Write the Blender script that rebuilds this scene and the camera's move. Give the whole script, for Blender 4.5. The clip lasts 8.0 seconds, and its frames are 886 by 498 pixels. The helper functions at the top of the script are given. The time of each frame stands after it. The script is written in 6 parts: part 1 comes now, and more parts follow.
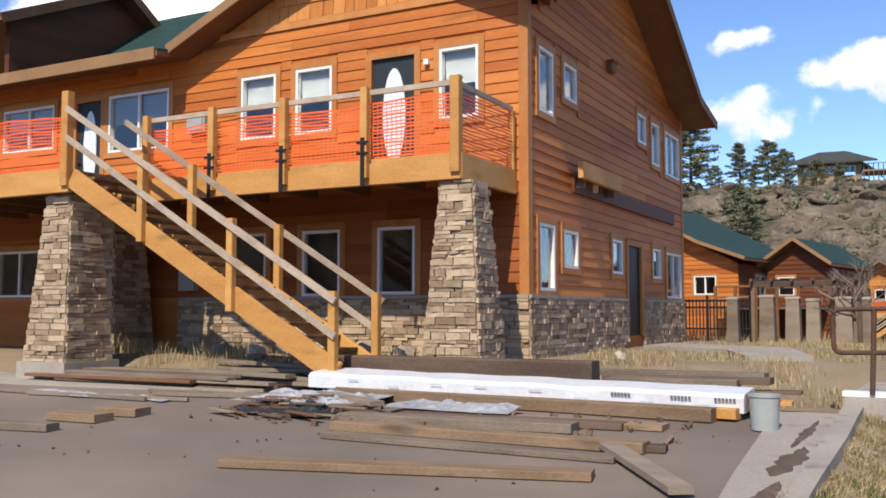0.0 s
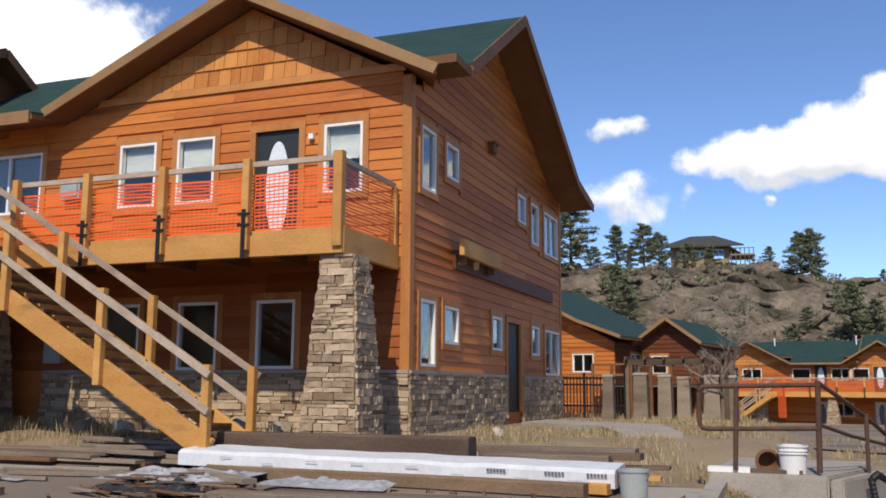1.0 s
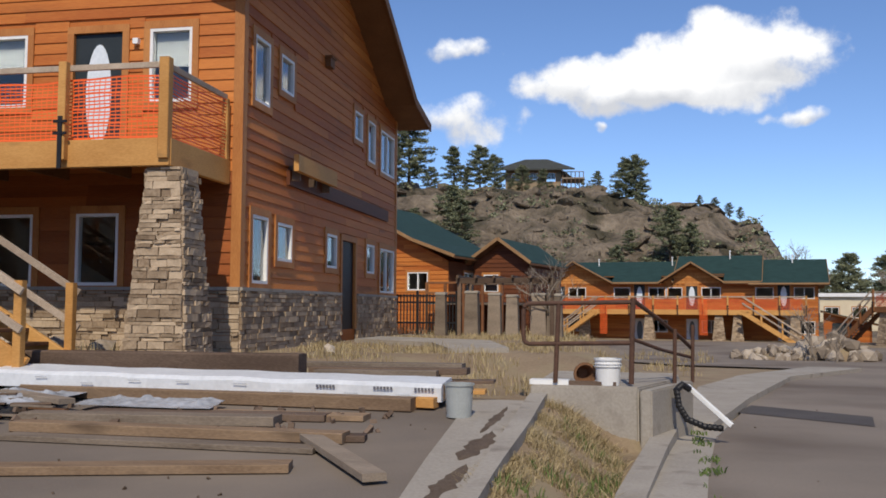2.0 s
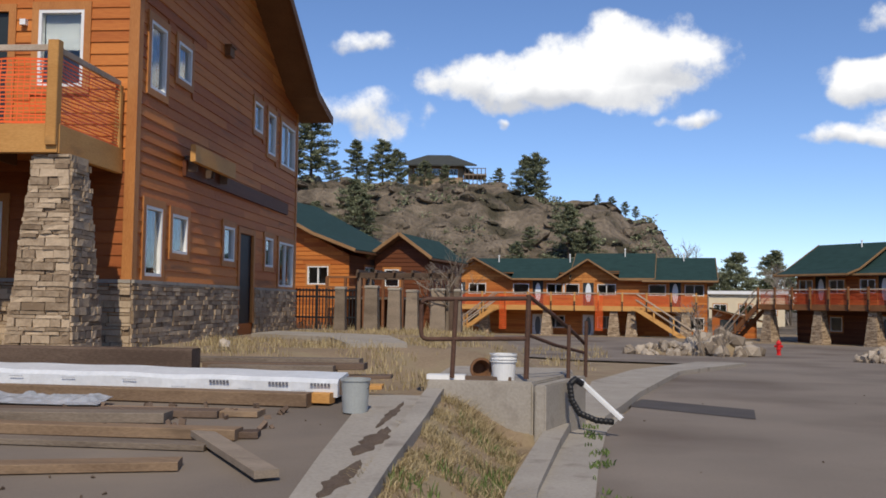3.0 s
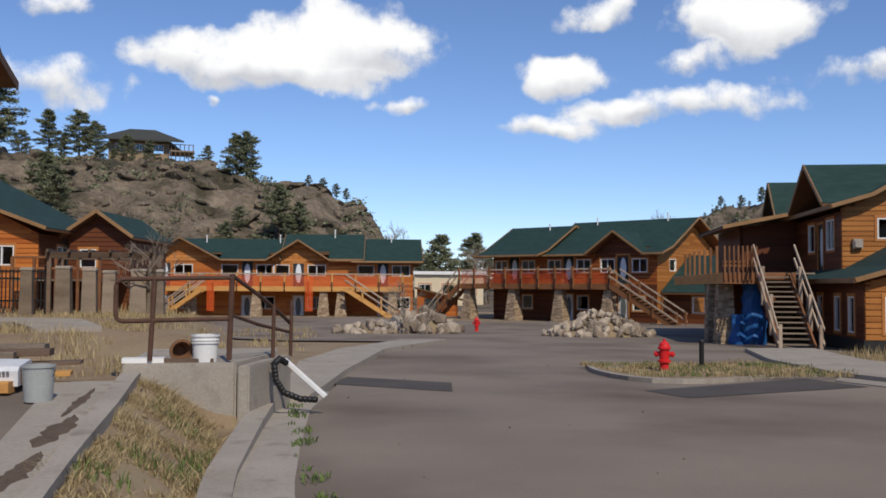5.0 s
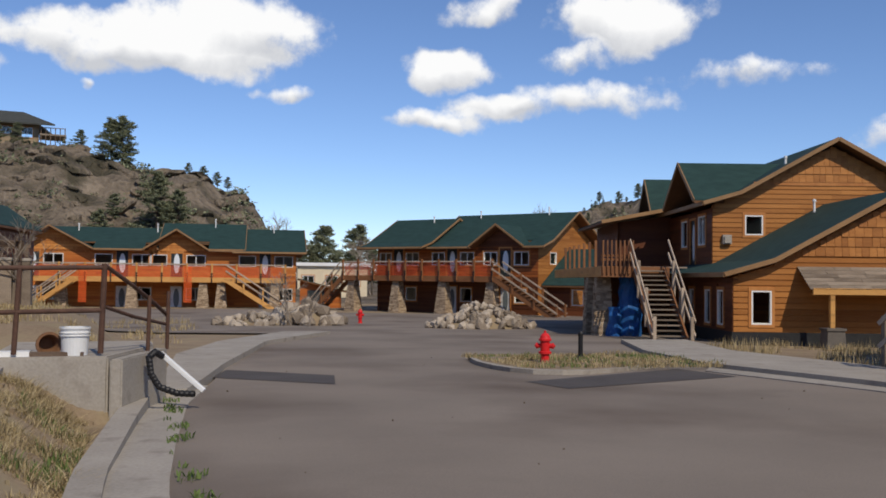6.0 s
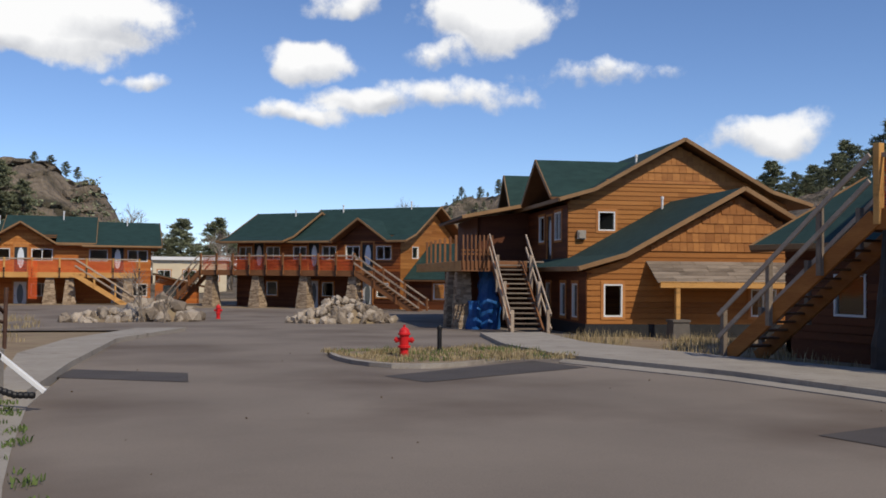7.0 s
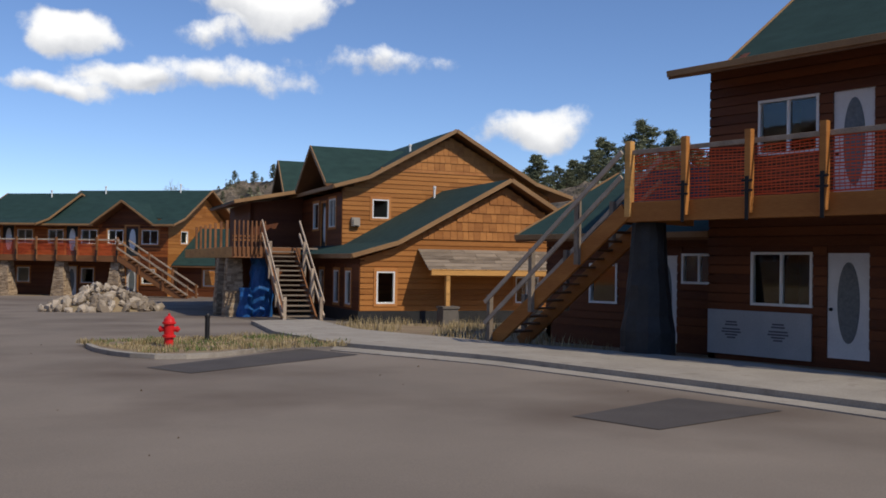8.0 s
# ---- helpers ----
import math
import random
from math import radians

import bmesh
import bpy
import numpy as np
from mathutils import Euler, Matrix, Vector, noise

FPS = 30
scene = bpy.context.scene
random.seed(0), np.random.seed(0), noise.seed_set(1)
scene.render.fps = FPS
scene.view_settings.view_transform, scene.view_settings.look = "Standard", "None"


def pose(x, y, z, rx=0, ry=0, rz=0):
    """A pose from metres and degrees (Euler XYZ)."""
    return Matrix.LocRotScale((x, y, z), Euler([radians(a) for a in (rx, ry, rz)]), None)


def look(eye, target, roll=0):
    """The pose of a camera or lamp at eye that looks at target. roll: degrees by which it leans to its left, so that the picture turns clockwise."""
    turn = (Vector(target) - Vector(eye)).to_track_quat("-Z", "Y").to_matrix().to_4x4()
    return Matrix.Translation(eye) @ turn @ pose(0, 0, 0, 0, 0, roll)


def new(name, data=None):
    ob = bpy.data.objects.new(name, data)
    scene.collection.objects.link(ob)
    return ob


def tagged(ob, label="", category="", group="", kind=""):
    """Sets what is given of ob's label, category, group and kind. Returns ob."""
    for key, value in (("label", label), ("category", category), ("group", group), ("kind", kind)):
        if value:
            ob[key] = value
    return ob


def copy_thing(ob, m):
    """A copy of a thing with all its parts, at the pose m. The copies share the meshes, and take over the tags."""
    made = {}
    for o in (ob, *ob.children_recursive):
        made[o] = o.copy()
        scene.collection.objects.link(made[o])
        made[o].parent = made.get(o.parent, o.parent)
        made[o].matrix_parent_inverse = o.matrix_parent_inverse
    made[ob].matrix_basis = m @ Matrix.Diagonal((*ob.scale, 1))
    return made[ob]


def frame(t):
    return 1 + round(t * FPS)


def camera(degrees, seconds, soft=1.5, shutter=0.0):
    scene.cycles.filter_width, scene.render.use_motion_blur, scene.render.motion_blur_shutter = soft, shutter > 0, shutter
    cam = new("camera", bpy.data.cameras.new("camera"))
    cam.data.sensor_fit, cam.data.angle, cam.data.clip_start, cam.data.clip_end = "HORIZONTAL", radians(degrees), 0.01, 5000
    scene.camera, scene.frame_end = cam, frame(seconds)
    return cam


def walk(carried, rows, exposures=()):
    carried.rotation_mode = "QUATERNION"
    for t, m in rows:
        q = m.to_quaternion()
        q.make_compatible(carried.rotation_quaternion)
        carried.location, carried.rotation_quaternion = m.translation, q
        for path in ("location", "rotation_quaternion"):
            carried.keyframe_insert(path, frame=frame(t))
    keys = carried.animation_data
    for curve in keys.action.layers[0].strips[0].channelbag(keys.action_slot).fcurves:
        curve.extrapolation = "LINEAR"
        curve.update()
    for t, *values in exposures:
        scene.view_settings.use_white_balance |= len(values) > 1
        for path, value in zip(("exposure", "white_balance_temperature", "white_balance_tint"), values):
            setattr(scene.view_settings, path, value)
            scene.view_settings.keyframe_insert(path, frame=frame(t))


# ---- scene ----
cam = camera(50.91, 8.0, soft=1.7)
# seconds, x, y, z, heading, tilt, lean
PATH = [
    (0, -0.210, -0.084, 1.628, 29.830, 3.859, -0.015),
    (0.5, -0.246, 0.029, 1.646, 26.377, 7.994, -0.666),
    (1, -0.131, -0.099, 1.611, 22.689, 8.538, -0.349),
    (1.5, -0.111, -0.050, 1.606, 17.758, 5.206, 0.123),
    (1.7, -0.096, -0.026, 1.604, 15.069, 4.241, -0.004),
    (2.8, -0.067, -0.037, 1.599, 9.097, 3.198, -0.808),
    (3, -0.044, -0.027, 1.609, 6.644, 3.329, -0.758),
    (3.5, -0.034, -0.017, 1.586, 1.063, 2.290, -0.687),
    (4, -0.023, 0.014, 1.595, -2.890, 2.323, -0.538),
    (4.5, 0.000, -0.000, 1.600, -6.000, 2.859, 0.008),
    (5, 0.037, -0.007, 1.583, -10.979, 2.328, -0.296),
    (6.5, 0.066, 0.118, 1.582, -21.570, 1.791, -0.556),
    (7, 0.129, 0.049, 1.593, -26.502, 1.610, -0.513),
    (7.5, 0.141, 0.090, 1.599, -33.122, 1.470, -0.597),
    (8, 0.236, 0.116, 1.610, -40.286, 0.953, -0.881),
]
walk(cam, [(t, pose(x, y, z, 90 + tilt, lean, yaw)) for t, x, y, z, yaw, tilt, lean in PATH],
     [(0, 0.62), (0.5, 0.46), (1.0, 0.28), (1.5, 0.14), (3.0, 0.0), (4.5, -0.04), (6.5, -0.1), (8.0, -0.05)])

# ---- light ----
SUN_AZ, SUN_EL = radians(171), radians(45)
sun_dir = Vector((math.sin(SUN_AZ) * math.cos(SUN_EL), math.cos(SUN_AZ) * math.cos(SUN_EL), math.sin(SUN_EL)))
sun = new("sun", bpy.data.lights.new("sun", "SUN"))
sun.data.energy, sun.data.angle, sun.data.color = 3.35, radians(0.6), (1.0, 0.89, 0.73)
sun.matrix_world = look(sun_dir * 50, (0, 0, 0))

# Clouds: heading, height in degrees, half width, half height, weight.
CLOUDS = [
    (2.0, 14.0, 9.4, 2.3, 1.6), (6.0, 15.2, 5.0, 1.9, 1.2), (-3.0, 13.2, 4.6, 1.5, 1.2), (-11.8, 15.7, 2.6, 1.0, 1.0), (-12.6, 11.6, 3.8, 1.7, 1.0), (9.0, 11.2, 1.6, 0.7, 0.8), (-2.8, 11.2, 0.6, 0.4, 0.6),
    (18.0, 12.8, 3.0, 1.4, 0.95), (17.0, 9.8, 3.6, 0.75, 0.9), (26.2, 11.1, 5.0, 1.6, 1.2), (22.2, 10.6, 3.6, 1.0, 1.0), (28.8, 15.6, 5.6, 2.0, 1.2), (21.0, 16.6, 3.0, 0.9, 1.0), (25.7, 13.5, 3.2, 0.9, 0.95), (36.5, 12.3, 5.2, 1.0, 0.6),
    (46.0, 8.4, 4.6, 1.6, 1.2), (-46.0, 17.0, 9.0, 6.0, 1.6), (75.0, 22.0, 16.0, 4.0, 0.9), (-90.0, 20.0, 20.0, 6.0, 0.9), (150.0, 30.0, 30.0, 7.0, 0.8),
]
world = bpy.data.worlds.new("sky")
scene.world = world
world.use_nodes = True
wn = world.node_tree
wn.nodes.clear()


def wmath(op, a, b=None):
    n = wn.nodes.new("ShaderNodeMath")
    n.operation = op
    for i, v in enumerate((a, b)):
        if v is None:
            continue
        if isinstance(v, (int, float)):
            n.inputs[i].default_value = v
        else:
            wn.links.new(v, n.inputs[i])
    return n.outputs[0]


def build_sky():
    out = wn.nodes.new("ShaderNodeOutputWorld")
    bg = wn.nodes.new("ShaderNodeBackground")
    sky = wn.nodes.new("ShaderNodeTexSky")
    sky.sky_type, sky.sun_disc = "NISHITA", False
    sky.sun_elevation, sky.sun_rotation = SUN_EL, SUN_AZ
    sky.altitude = 2300
    sky.air_density, sky.dust_density, sky.ozone_density = 1.0, 0.1, 4.0
    tex = wn.nodes.new("ShaderNodeTexCoord")
    warp = wn.nodes.new("ShaderNodeTexNoise")
    warp.inputs["Scale"].default_value, warp.inputs["Detail"].default_value, warp.inputs["Roughness"].default_value = 9.0, 7.0, 0.62
    wn.links.new(tex.outputs["Generated"], warp.inputs["Vector"])
    sep = wn.nodes.new("ShaderNodeSeparateXYZ")
    wn.links.new(tex.outputs["Generated"], sep.inputs[0])
    bend = wn.nodes.new("ShaderNodeTexNoise")
    bend.inputs["Scale"].default_value, bend.inputs["Detail"].default_value = 14.0, 3.0
    wn.links.new(tex.outputs["Generated"], bend.inputs["Vector"])
    chan = wn.nodes.new("ShaderNodeSeparateColor")
    wn.links.new(bend.outputs["Color"], chan.inputs[0])
    az = wmath("MULTIPLY", wmath("ARCTAN2", sep.outputs[0], sep.outputs[1]), 57.2958)
    el = wmath("MULTIPLY", wmath("ARCSINE", sep.outputs[2]), 57.2958)
    az = wmath("ADD", az, wmath("MULTIPLY", wmath("SUBTRACT", chan.outputs[0], 0.5), 6.0))
    el = wmath("ADD", el, wmath("MULTIPLY", wmath("SUBTRACT", chan.outputs[1], 0.5), 3.2))
    puff = wmath("SUBTRACT", warp.outputs["Fac"], 0.5)
    total = None
    under = None
    for a, e, w, h, k in CLOUDS:
        dx = wmath("DIVIDE", wmath("SUBTRACT", az, a), w)
        dy = wmath("DIVIDE", wmath("SUBTRACT", el, e), h)
        r2 = wmath("ADD", wmath("MULTIPLY", dx, dx), wmath("MULTIPLY", dy, dy))
        d = wmath("MAXIMUM", wmath("MULTIPLY", wmath("SUBTRACT", 1.0, r2), k), -1.5)
        total = d if total is None else wmath("MAXIMUM", total, d)
        low = wmath("MULTIPLY", wmath("MAXIMUM", wmath("SUBTRACT", 1.3, r2), 0.0), dy)
        under = low if under is None else wmath("ADD", under, low)
    dens = wmath("ADD", total, wmath("MULTIPLY", puff, 4.6))
    ramp = wn.nodes.new("ShaderNodeMapRange")
    ramp.interpolation_type = "SMOOTHSTEP"
    ramp.inputs[1].default_value, ramp.inputs[2].default_value = -0.05, 0.85
    wn.links.new(dens, ramp.inputs[0])
    shade = wn.nodes.new("ShaderNodeMapRange")
    shade.inputs[1].default_value, shade.inputs[2].default_value = -0.35, 0.6
    wn.links.new(wmath("ADD", wmath("MULTIPLY", dens, 0.5), wmath("MULTIPLY", under, 1.1)), shade.inputs[0])
    col = wn.nodes.new("ShaderNodeMix")
    col.data_type = "RGBA"
    col.inputs[6].default_value, col.inputs[7].default_value = (CLOUD_LO, CLOUD_LO * 1.03, CLOUD_LO * 1.1, 1), (CLOUD_HI, CLOUD_HI, CLOUD_HI, 1)
    wn.links.new(shade.outputs[0], col.inputs[0])
    mix = wn.nodes.new("ShaderNodeMix")
    mix.data_type = "RGBA"
    wn.links.new(ramp.outputs[0], mix.inputs[0])
    vivid = wn.nodes.new("ShaderNodeHueSaturation")
    vivid.inputs["Saturation"].default_value = 1.03
    wn.links.new(sky.outputs[0], vivid.inputs["Color"])
    tint = wn.nodes.new("ShaderNodeMix")
    tint.data_type, tint.blend_type = "RGBA", "MULTIPLY"
    tint.inputs[0].default_value = 1.0
    tint.inputs[7].default_value = (1.0, 0.99, 1.06, 1)
    wn.links.new(vivid.outputs[0], tint.inputs[6])
    wn.links.new(tint.outputs[2], mix.inputs[6])
    wn.links.new(col.outputs[2], mix.inputs[7])
    wn.links.new(mix.outputs[2], bg.inputs[0])
    bg.inputs[1].default_value = SKY_STRENGTH
    wn.links.new(bg.outputs[0], out.inputs[0])


SKY_STRENGTH, CLOUD_LO, CLOUD_HI = 0.13, 4.9, 8.0
build_sky()


# ---- materials ----
def material(name, dark, light, rough=0.7, scale=3.0, grain=40.0, bump=0.3, stretch=(1, 1, 1), metal=0.0, vary=0.0, spots=None, coat=0.0):
    """A surface with broad blotches, fine grain and relief; stretch lengthens the grain; vary: how far whole pieces differ."""
    m = bpy.data.materials.new(name)
    m.use_nodes = True
    nt = m.node_tree
    b = nt.nodes["Principled BSDF"]
    tex = nt.nodes.new("ShaderNodeTexCoord")
    mp = nt.nodes.new("ShaderNodeMapping")
    mp.inputs["Scale"].default_value = stretch
    info = nt.nodes.new("ShaderNodeObjectInfo")
    geo = nt.nodes.new("ShaderNodeNewGeometry")
    rnd = nt.nodes.new("ShaderNodeMath")
    rnd.operation = "ADD"
    nt.links.new(info.outputs["Random"], rnd.inputs[0])
    nt.links.new(geo.outputs["Random Per Island"], rnd.inputs[1])
    off = nt.nodes.new("ShaderNodeVectorMath")
    off.operation = "MULTIPLY_ADD"
    nt.links.new(geo.outputs["Position"], off.inputs[0])
    off.inputs[1].default_value = (1, 1, 1)
    sh = nt.nodes.new("ShaderNodeCombineXYZ")
    mul = nt.nodes.new("ShaderNodeMath")
    mul.operation = "MULTIPLY"
    mul.inputs[1].default_value = 17.0 if vary else 0.0
    nt.links.new(rnd.outputs[0], mul.inputs[0])
    for i in range(3):
        nt.links.new(mul.outputs[0], sh.inputs[i])
    nt.links.new(sh.outputs[0], off.inputs[2])
    nt.links.new(off.outputs[0], mp.inputs["Vector"])
    big = nt.nodes.new("ShaderNodeTexNoise")
    big.inputs["Scale"].default_value, big.inputs["Detail"].default_value = scale, 4
    fine = nt.nodes.new("ShaderNodeTexNoise")
    fine.inputs["Scale"].default_value, fine.inputs["Detail"].default_value = grain, 5
    nt.links.new(mp.outputs[0], big.inputs["Vector"])
    nt.links.new(mp.outputs[0], fine.inputs["Vector"])
    add = nt.nodes.new("ShaderNodeMath")
    add.operation = "ADD"
    half = nt.nodes.new("ShaderNodeMath")
    half.operation = "MULTIPLY_ADD"
    half.inputs[1].default_value, half.inputs[2].default_value = 0.6, -0.05
    nt.links.new(big.outputs["Fac"], half.inputs[0])
    h2 = nt.nodes.new("ShaderNodeMath")
    h2.operation = "MULTIPLY"
    h2.inputs[1].default_value = 0.5
    nt.links.new(fine.outputs["Fac"], h2.inputs[0])
    nt.links.new(half.outputs[0], add.inputs[0])
    nt.links.new(h2.outputs[0], add.inputs[1])
    vr = nt.nodes.new("ShaderNodeMath")
    vr.operation = "MULTIPLY_ADD"
    vr.inputs[1].default_value = vary
    fr = nt.nodes.new("ShaderNodeMath")
    fr.operation = "FRACT"
    nt.links.new(rnd.outputs[0], fr.inputs[0])
    cen = nt.nodes.new("ShaderNodeMath")
    cen.operation = "SUBTRACT"
    cen.inputs[1].default_value = 0.5
    nt.links.new(fr.outputs[0], cen.inputs[0])
    nt.links.new(cen.outputs[0], vr.inputs[0])
    nt.links.new(add.outputs[0], vr.inputs[2])
    ramp = nt.nodes.new("ShaderNodeValToRGB")
    ramp.color_ramp.elements[0].position, ramp.color_ramp.elements[1].position = 0.25, 0.75
    ramp.color_ramp.elements[0].color, ramp.color_ramp.elements[1].color = (*dark, 1), (*light, 1)
    nt.links.new(vr.outputs[0], ramp.inputs[0])
    col = ramp.outputs[0]
    if spots:
        scol, sscale, lo, hi = spots
        sn = nt.nodes.new("ShaderNodeTexNoise")
        sn.inputs["Scale"].default_value, sn.inputs["Detail"].default_value = sscale, 6
        nt.links.new(mp.outputs[0], sn.inputs["Vector"])
        mr = nt.nodes.new("ShaderNodeMapRange")
        mr.inputs[1].default_value, mr.inputs[2].default_value = lo, hi
        nt.links.new(sn.outputs["Fac"], mr.inputs[0])
        mx = nt.nodes.new("ShaderNodeMix")
        mx.data_type = "RGBA"
        mx.inputs[7].default_value = (*scol, 1)
        nt.links.new(mr.outputs[0], mx.inputs[0])
        nt.links.new(col, mx.inputs[6])
        col = mx.outputs[2]
    nt.links.new(col, b.inputs["Base Color"])
    b.inputs["Roughness"].default_value, b.inputs["Metallic"].default_value = rough, metal
    b.inputs["Specular IOR Level"].default_value = 0.3
    b.inputs["Coat Weight"].default_value = coat
    if bump:
        bp = nt.nodes.new("ShaderNodeBump")
        bp.inputs["Strength"].default_value, bp.inputs["Distance"].default_value = bump, 0.02
        nt.links.new(add.outputs[0], bp.inputs["Height"])
        nt.links.new(bp.outputs[0], b.inputs["Normal"])
    return m


def glass_material(name, tint=(0.9, 0.95, 0.95)):
    m = bpy.data.materials.new(name)
    m.use_nodes = True
    b = m.node_tree.nodes["Principled BSDF"]
    b.inputs["Base Color"].default_value = (*tint, 1)
    b.inputs["Transmission Weight"].default_value, b.inputs["Roughness"].default_value, b.inputs["IOR"].default_value = 1.0, 0.02, 1.5
    return m


M_SIDING = material("cedar_siding", (0.36, 0.092, 0.016), (0.62, 0.22, 0.045), 0.62, 1.2, 26, 0.25, (0.25, 0.25, 3), vary=0.35, spots=((0.2, 0.07, 0.02), 1.1, 0.58, 0.75))
M_SHINGLE = material("cedar_shingle", (0.38, 0.125, 0.025), (0.62, 0.27, 0.07), 0.68, 2, 30, 0.3, (3, 3, 0.4), vary=0.45)
# Cedar siding darkened in its base colour to stand for walls in shade.
M_SHADESIDE = material("shaded_cedar_siding", (0.078, 0.023, 0.009), (0.18, 0.057, 0.019), 0.6, 1.2, 26, 0.25, (0.25, 0.25, 3), vary=0.35)
# Deeper red stain, dark enough to also stand for shade on fronts.
M_LOWER = material("deep_red_shaded_cedar", (0.2, 0.05, 0.011), (0.4, 0.118, 0.027), 0.62, 1.2, 26, 0.25, (0.25, 0.25, 3), vary=0.35)
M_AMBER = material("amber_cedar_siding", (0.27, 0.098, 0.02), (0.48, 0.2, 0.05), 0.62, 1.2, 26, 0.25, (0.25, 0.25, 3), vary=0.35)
M_STAINED = material("red_stained_timber", (0.14, 0.055, 0.022), (0.28, 0.125, 0.05), 0.65, 1.5, 30, 0.25, (0.6, 0.6, 2), vary=0.25)
M_TIMBER = material("treated_timber", (0.42, 0.195, 0.05), (0.66, 0.36, 0.115), 0.65, 1.5, 30, 0.25, (0.6, 0.6, 2), vary=0.25, spots=((0.28, 0.15, 0.05), 1.6, 0.6, 0.75))
M_TREAD = material("dark_tread_wood", (0.1, 0.05, 0.025), (0.2, 0.1, 0.05), 0.75, 2, 30, 0.2, vary=0.3)
M_GREYWOOD = material("weathered_wood", (0.12, 0.092, 0.068), (0.31, 0.25, 0.19), 0.8, 2, 40, 0.3, (0.5, 2, 2), vary=0.3)
M_RAILWOOD = material("weathered_rail_wood", (0.24, 0.18, 0.13), (0.52, 0.42, 0.32), 0.8, 3, 40, 0.3, vary=0.3)
M_PLANK = material("tan_weathered_plank", (0.15, 0.096, 0.058), (0.34, 0.235, 0.145), 0.8, 2, 40, 0.3, (0.5, 2, 2), vary=0.3, spots=((0.12, 0.08, 0.05), 2.0, 0.58, 0.75))
M_BROWNWOOD = material("old_brown_board", (0.075, 0.048, 0.033), (0.2, 0.14, 0.1), 0.8, 2, 40, 0.3, (0.5, 2, 2), vary=0.4)
M_TRIM = material("cedar_trim", (0.36, 0.13, 0.034), (0.56, 0.25, 0.075), 0.6, 1.5, 30, 0.2, (2, 2, 0.4), vary=0.2)
M_FASCIA = material("fascia_board", (0.21, 0.115, 0.05), (0.35, 0.205, 0.095), 0.65, 1.2, 25, 0.15, vary=0.15)
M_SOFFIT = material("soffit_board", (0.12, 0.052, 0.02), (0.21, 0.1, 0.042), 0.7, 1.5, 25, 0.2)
M_ROOF = material("green_asphalt_shingle", (0.009, 0.028, 0.025), (0.026, 0.062, 0.055), 0.85, 1.6, 24, 0.6, (1, 1, 3))
M_STONE = material("stacked_ledgestone", (0.22, 0.155, 0.098), (0.52, 0.4, 0.275), 0.85, 4, 30, 0.7, vary=0.5)
M_MORTAR = material("stone_backing", (0.1, 0.09, 0.08), (0.17, 0.15, 0.13), 0.9, 4, 40, 0.4)
M_WHITE = material("white_vinyl", (0.7, 0.7, 0.68), (0.85, 0.85, 0.83), 0.45, 3, 60, 0.02)
M_GLASS = glass_material("window_glass")
M_BLACK = material("black_steel", (0.008, 0.008, 0.009), (0.02, 0.02, 0.022), 0.5, 5, 60, 0.1)
M_DOOR = material("dark_green_door", (0.02, 0.026, 0.028), (0.035, 0.042, 0.044), 0.45, 3, 40, 0.05)
M_WDOOR = material("white_door_paint", (0.62, 0.63, 0.64), (0.78, 0.79, 0.8), 0.4, 3, 40, 0.03)
M_FROST = material("frosted_oval_glass", (0.6, 0.66, 0.7), (0.8, 0.85, 0.88), 0.15, 14, 60, 0.3)
M_SMOKED = material("dark_oval_glass", (0.1, 0.12, 0.13), (0.2, 0.23, 0.25), 0.12, 14, 60, 0.3)
M_NET = material("orange_plastic_net", (0.8, 0.1, 0.02), (0.9, 0.17, 0.04), 0.5, 3, 40, 0.05)
M_DULLNET = material("faded_orange_net", (0.5, 0.065, 0.02), (0.65, 0.11, 0.03), 0.6, 3, 40, 0.05)
M_CONC = material("weathered_concrete", (0.25, 0.222, 0.185), (0.42, 0.38, 0.325), 0.88, 1.1, 30, 0.35, spots=((0.2, 0.17, 0.14), 2.2, 0.56, 0.75))
M_ASPHALT = material("worn_asphalt", (0.155, 0.128, 0.104), (0.272, 0.227, 0.184), 0.92, 0.3, 70, 0.3, spots=((0.125, 0.096, 0.074), 0.22, 0.47, 0.68))
M_LOT = material("dark_worn_asphalt", (0.13, 0.106, 0.085), (0.215, 0.178, 0.145), 0.92, 0.45, 70, 0.3, spots=((0.24, 0.195, 0.15), 0.35, 0.5, 0.72))
M_SOIL = material("dark_soil", (0.07, 0.05, 0.036), (0.15, 0.11, 0.08), 0.95, 4, 40, 0.8)
M_PATCH = material("dark_asphalt_patch", (0.058, 0.05, 0.047), (0.1, 0.088, 0.081), 0.9, 1.2, 55, 0.35)
M_DIRT = material("dry_dirt", (0.17, 0.12, 0.075), (0.33, 0.25, 0.16), 0.95, 0.9, 18, 0.6, spots=((0.27, 0.215, 0.13), 1.3, 0.5, 0.65))
M_ROCKHILL = material("rocky_hillside", (0.065, 0.05, 0.036), (0.31, 0.248, 0.178), 0.95, 0.22, 1.3, 1.0, (1, 1, 0.45), spots=((0.07, 0.06, 0.038), 0.2, 0.5, 0.64))
for nd in M_ROCKHILL.node_tree.nodes:
    if nd.type == "BUMP":
        nd.inputs["Distance"].default_value = 2.4
M_GRASS = material("dry_grass", (0.2, 0.15, 0.07), (0.46, 0.37, 0.21), 0.8, 1.0, 10, 0, vary=0.6)
M_GREEN = material("green_weed", (0.06, 0.1, 0.025), (0.15, 0.2, 0.06), 0.8, 1.0, 10, 0, vary=0.5)
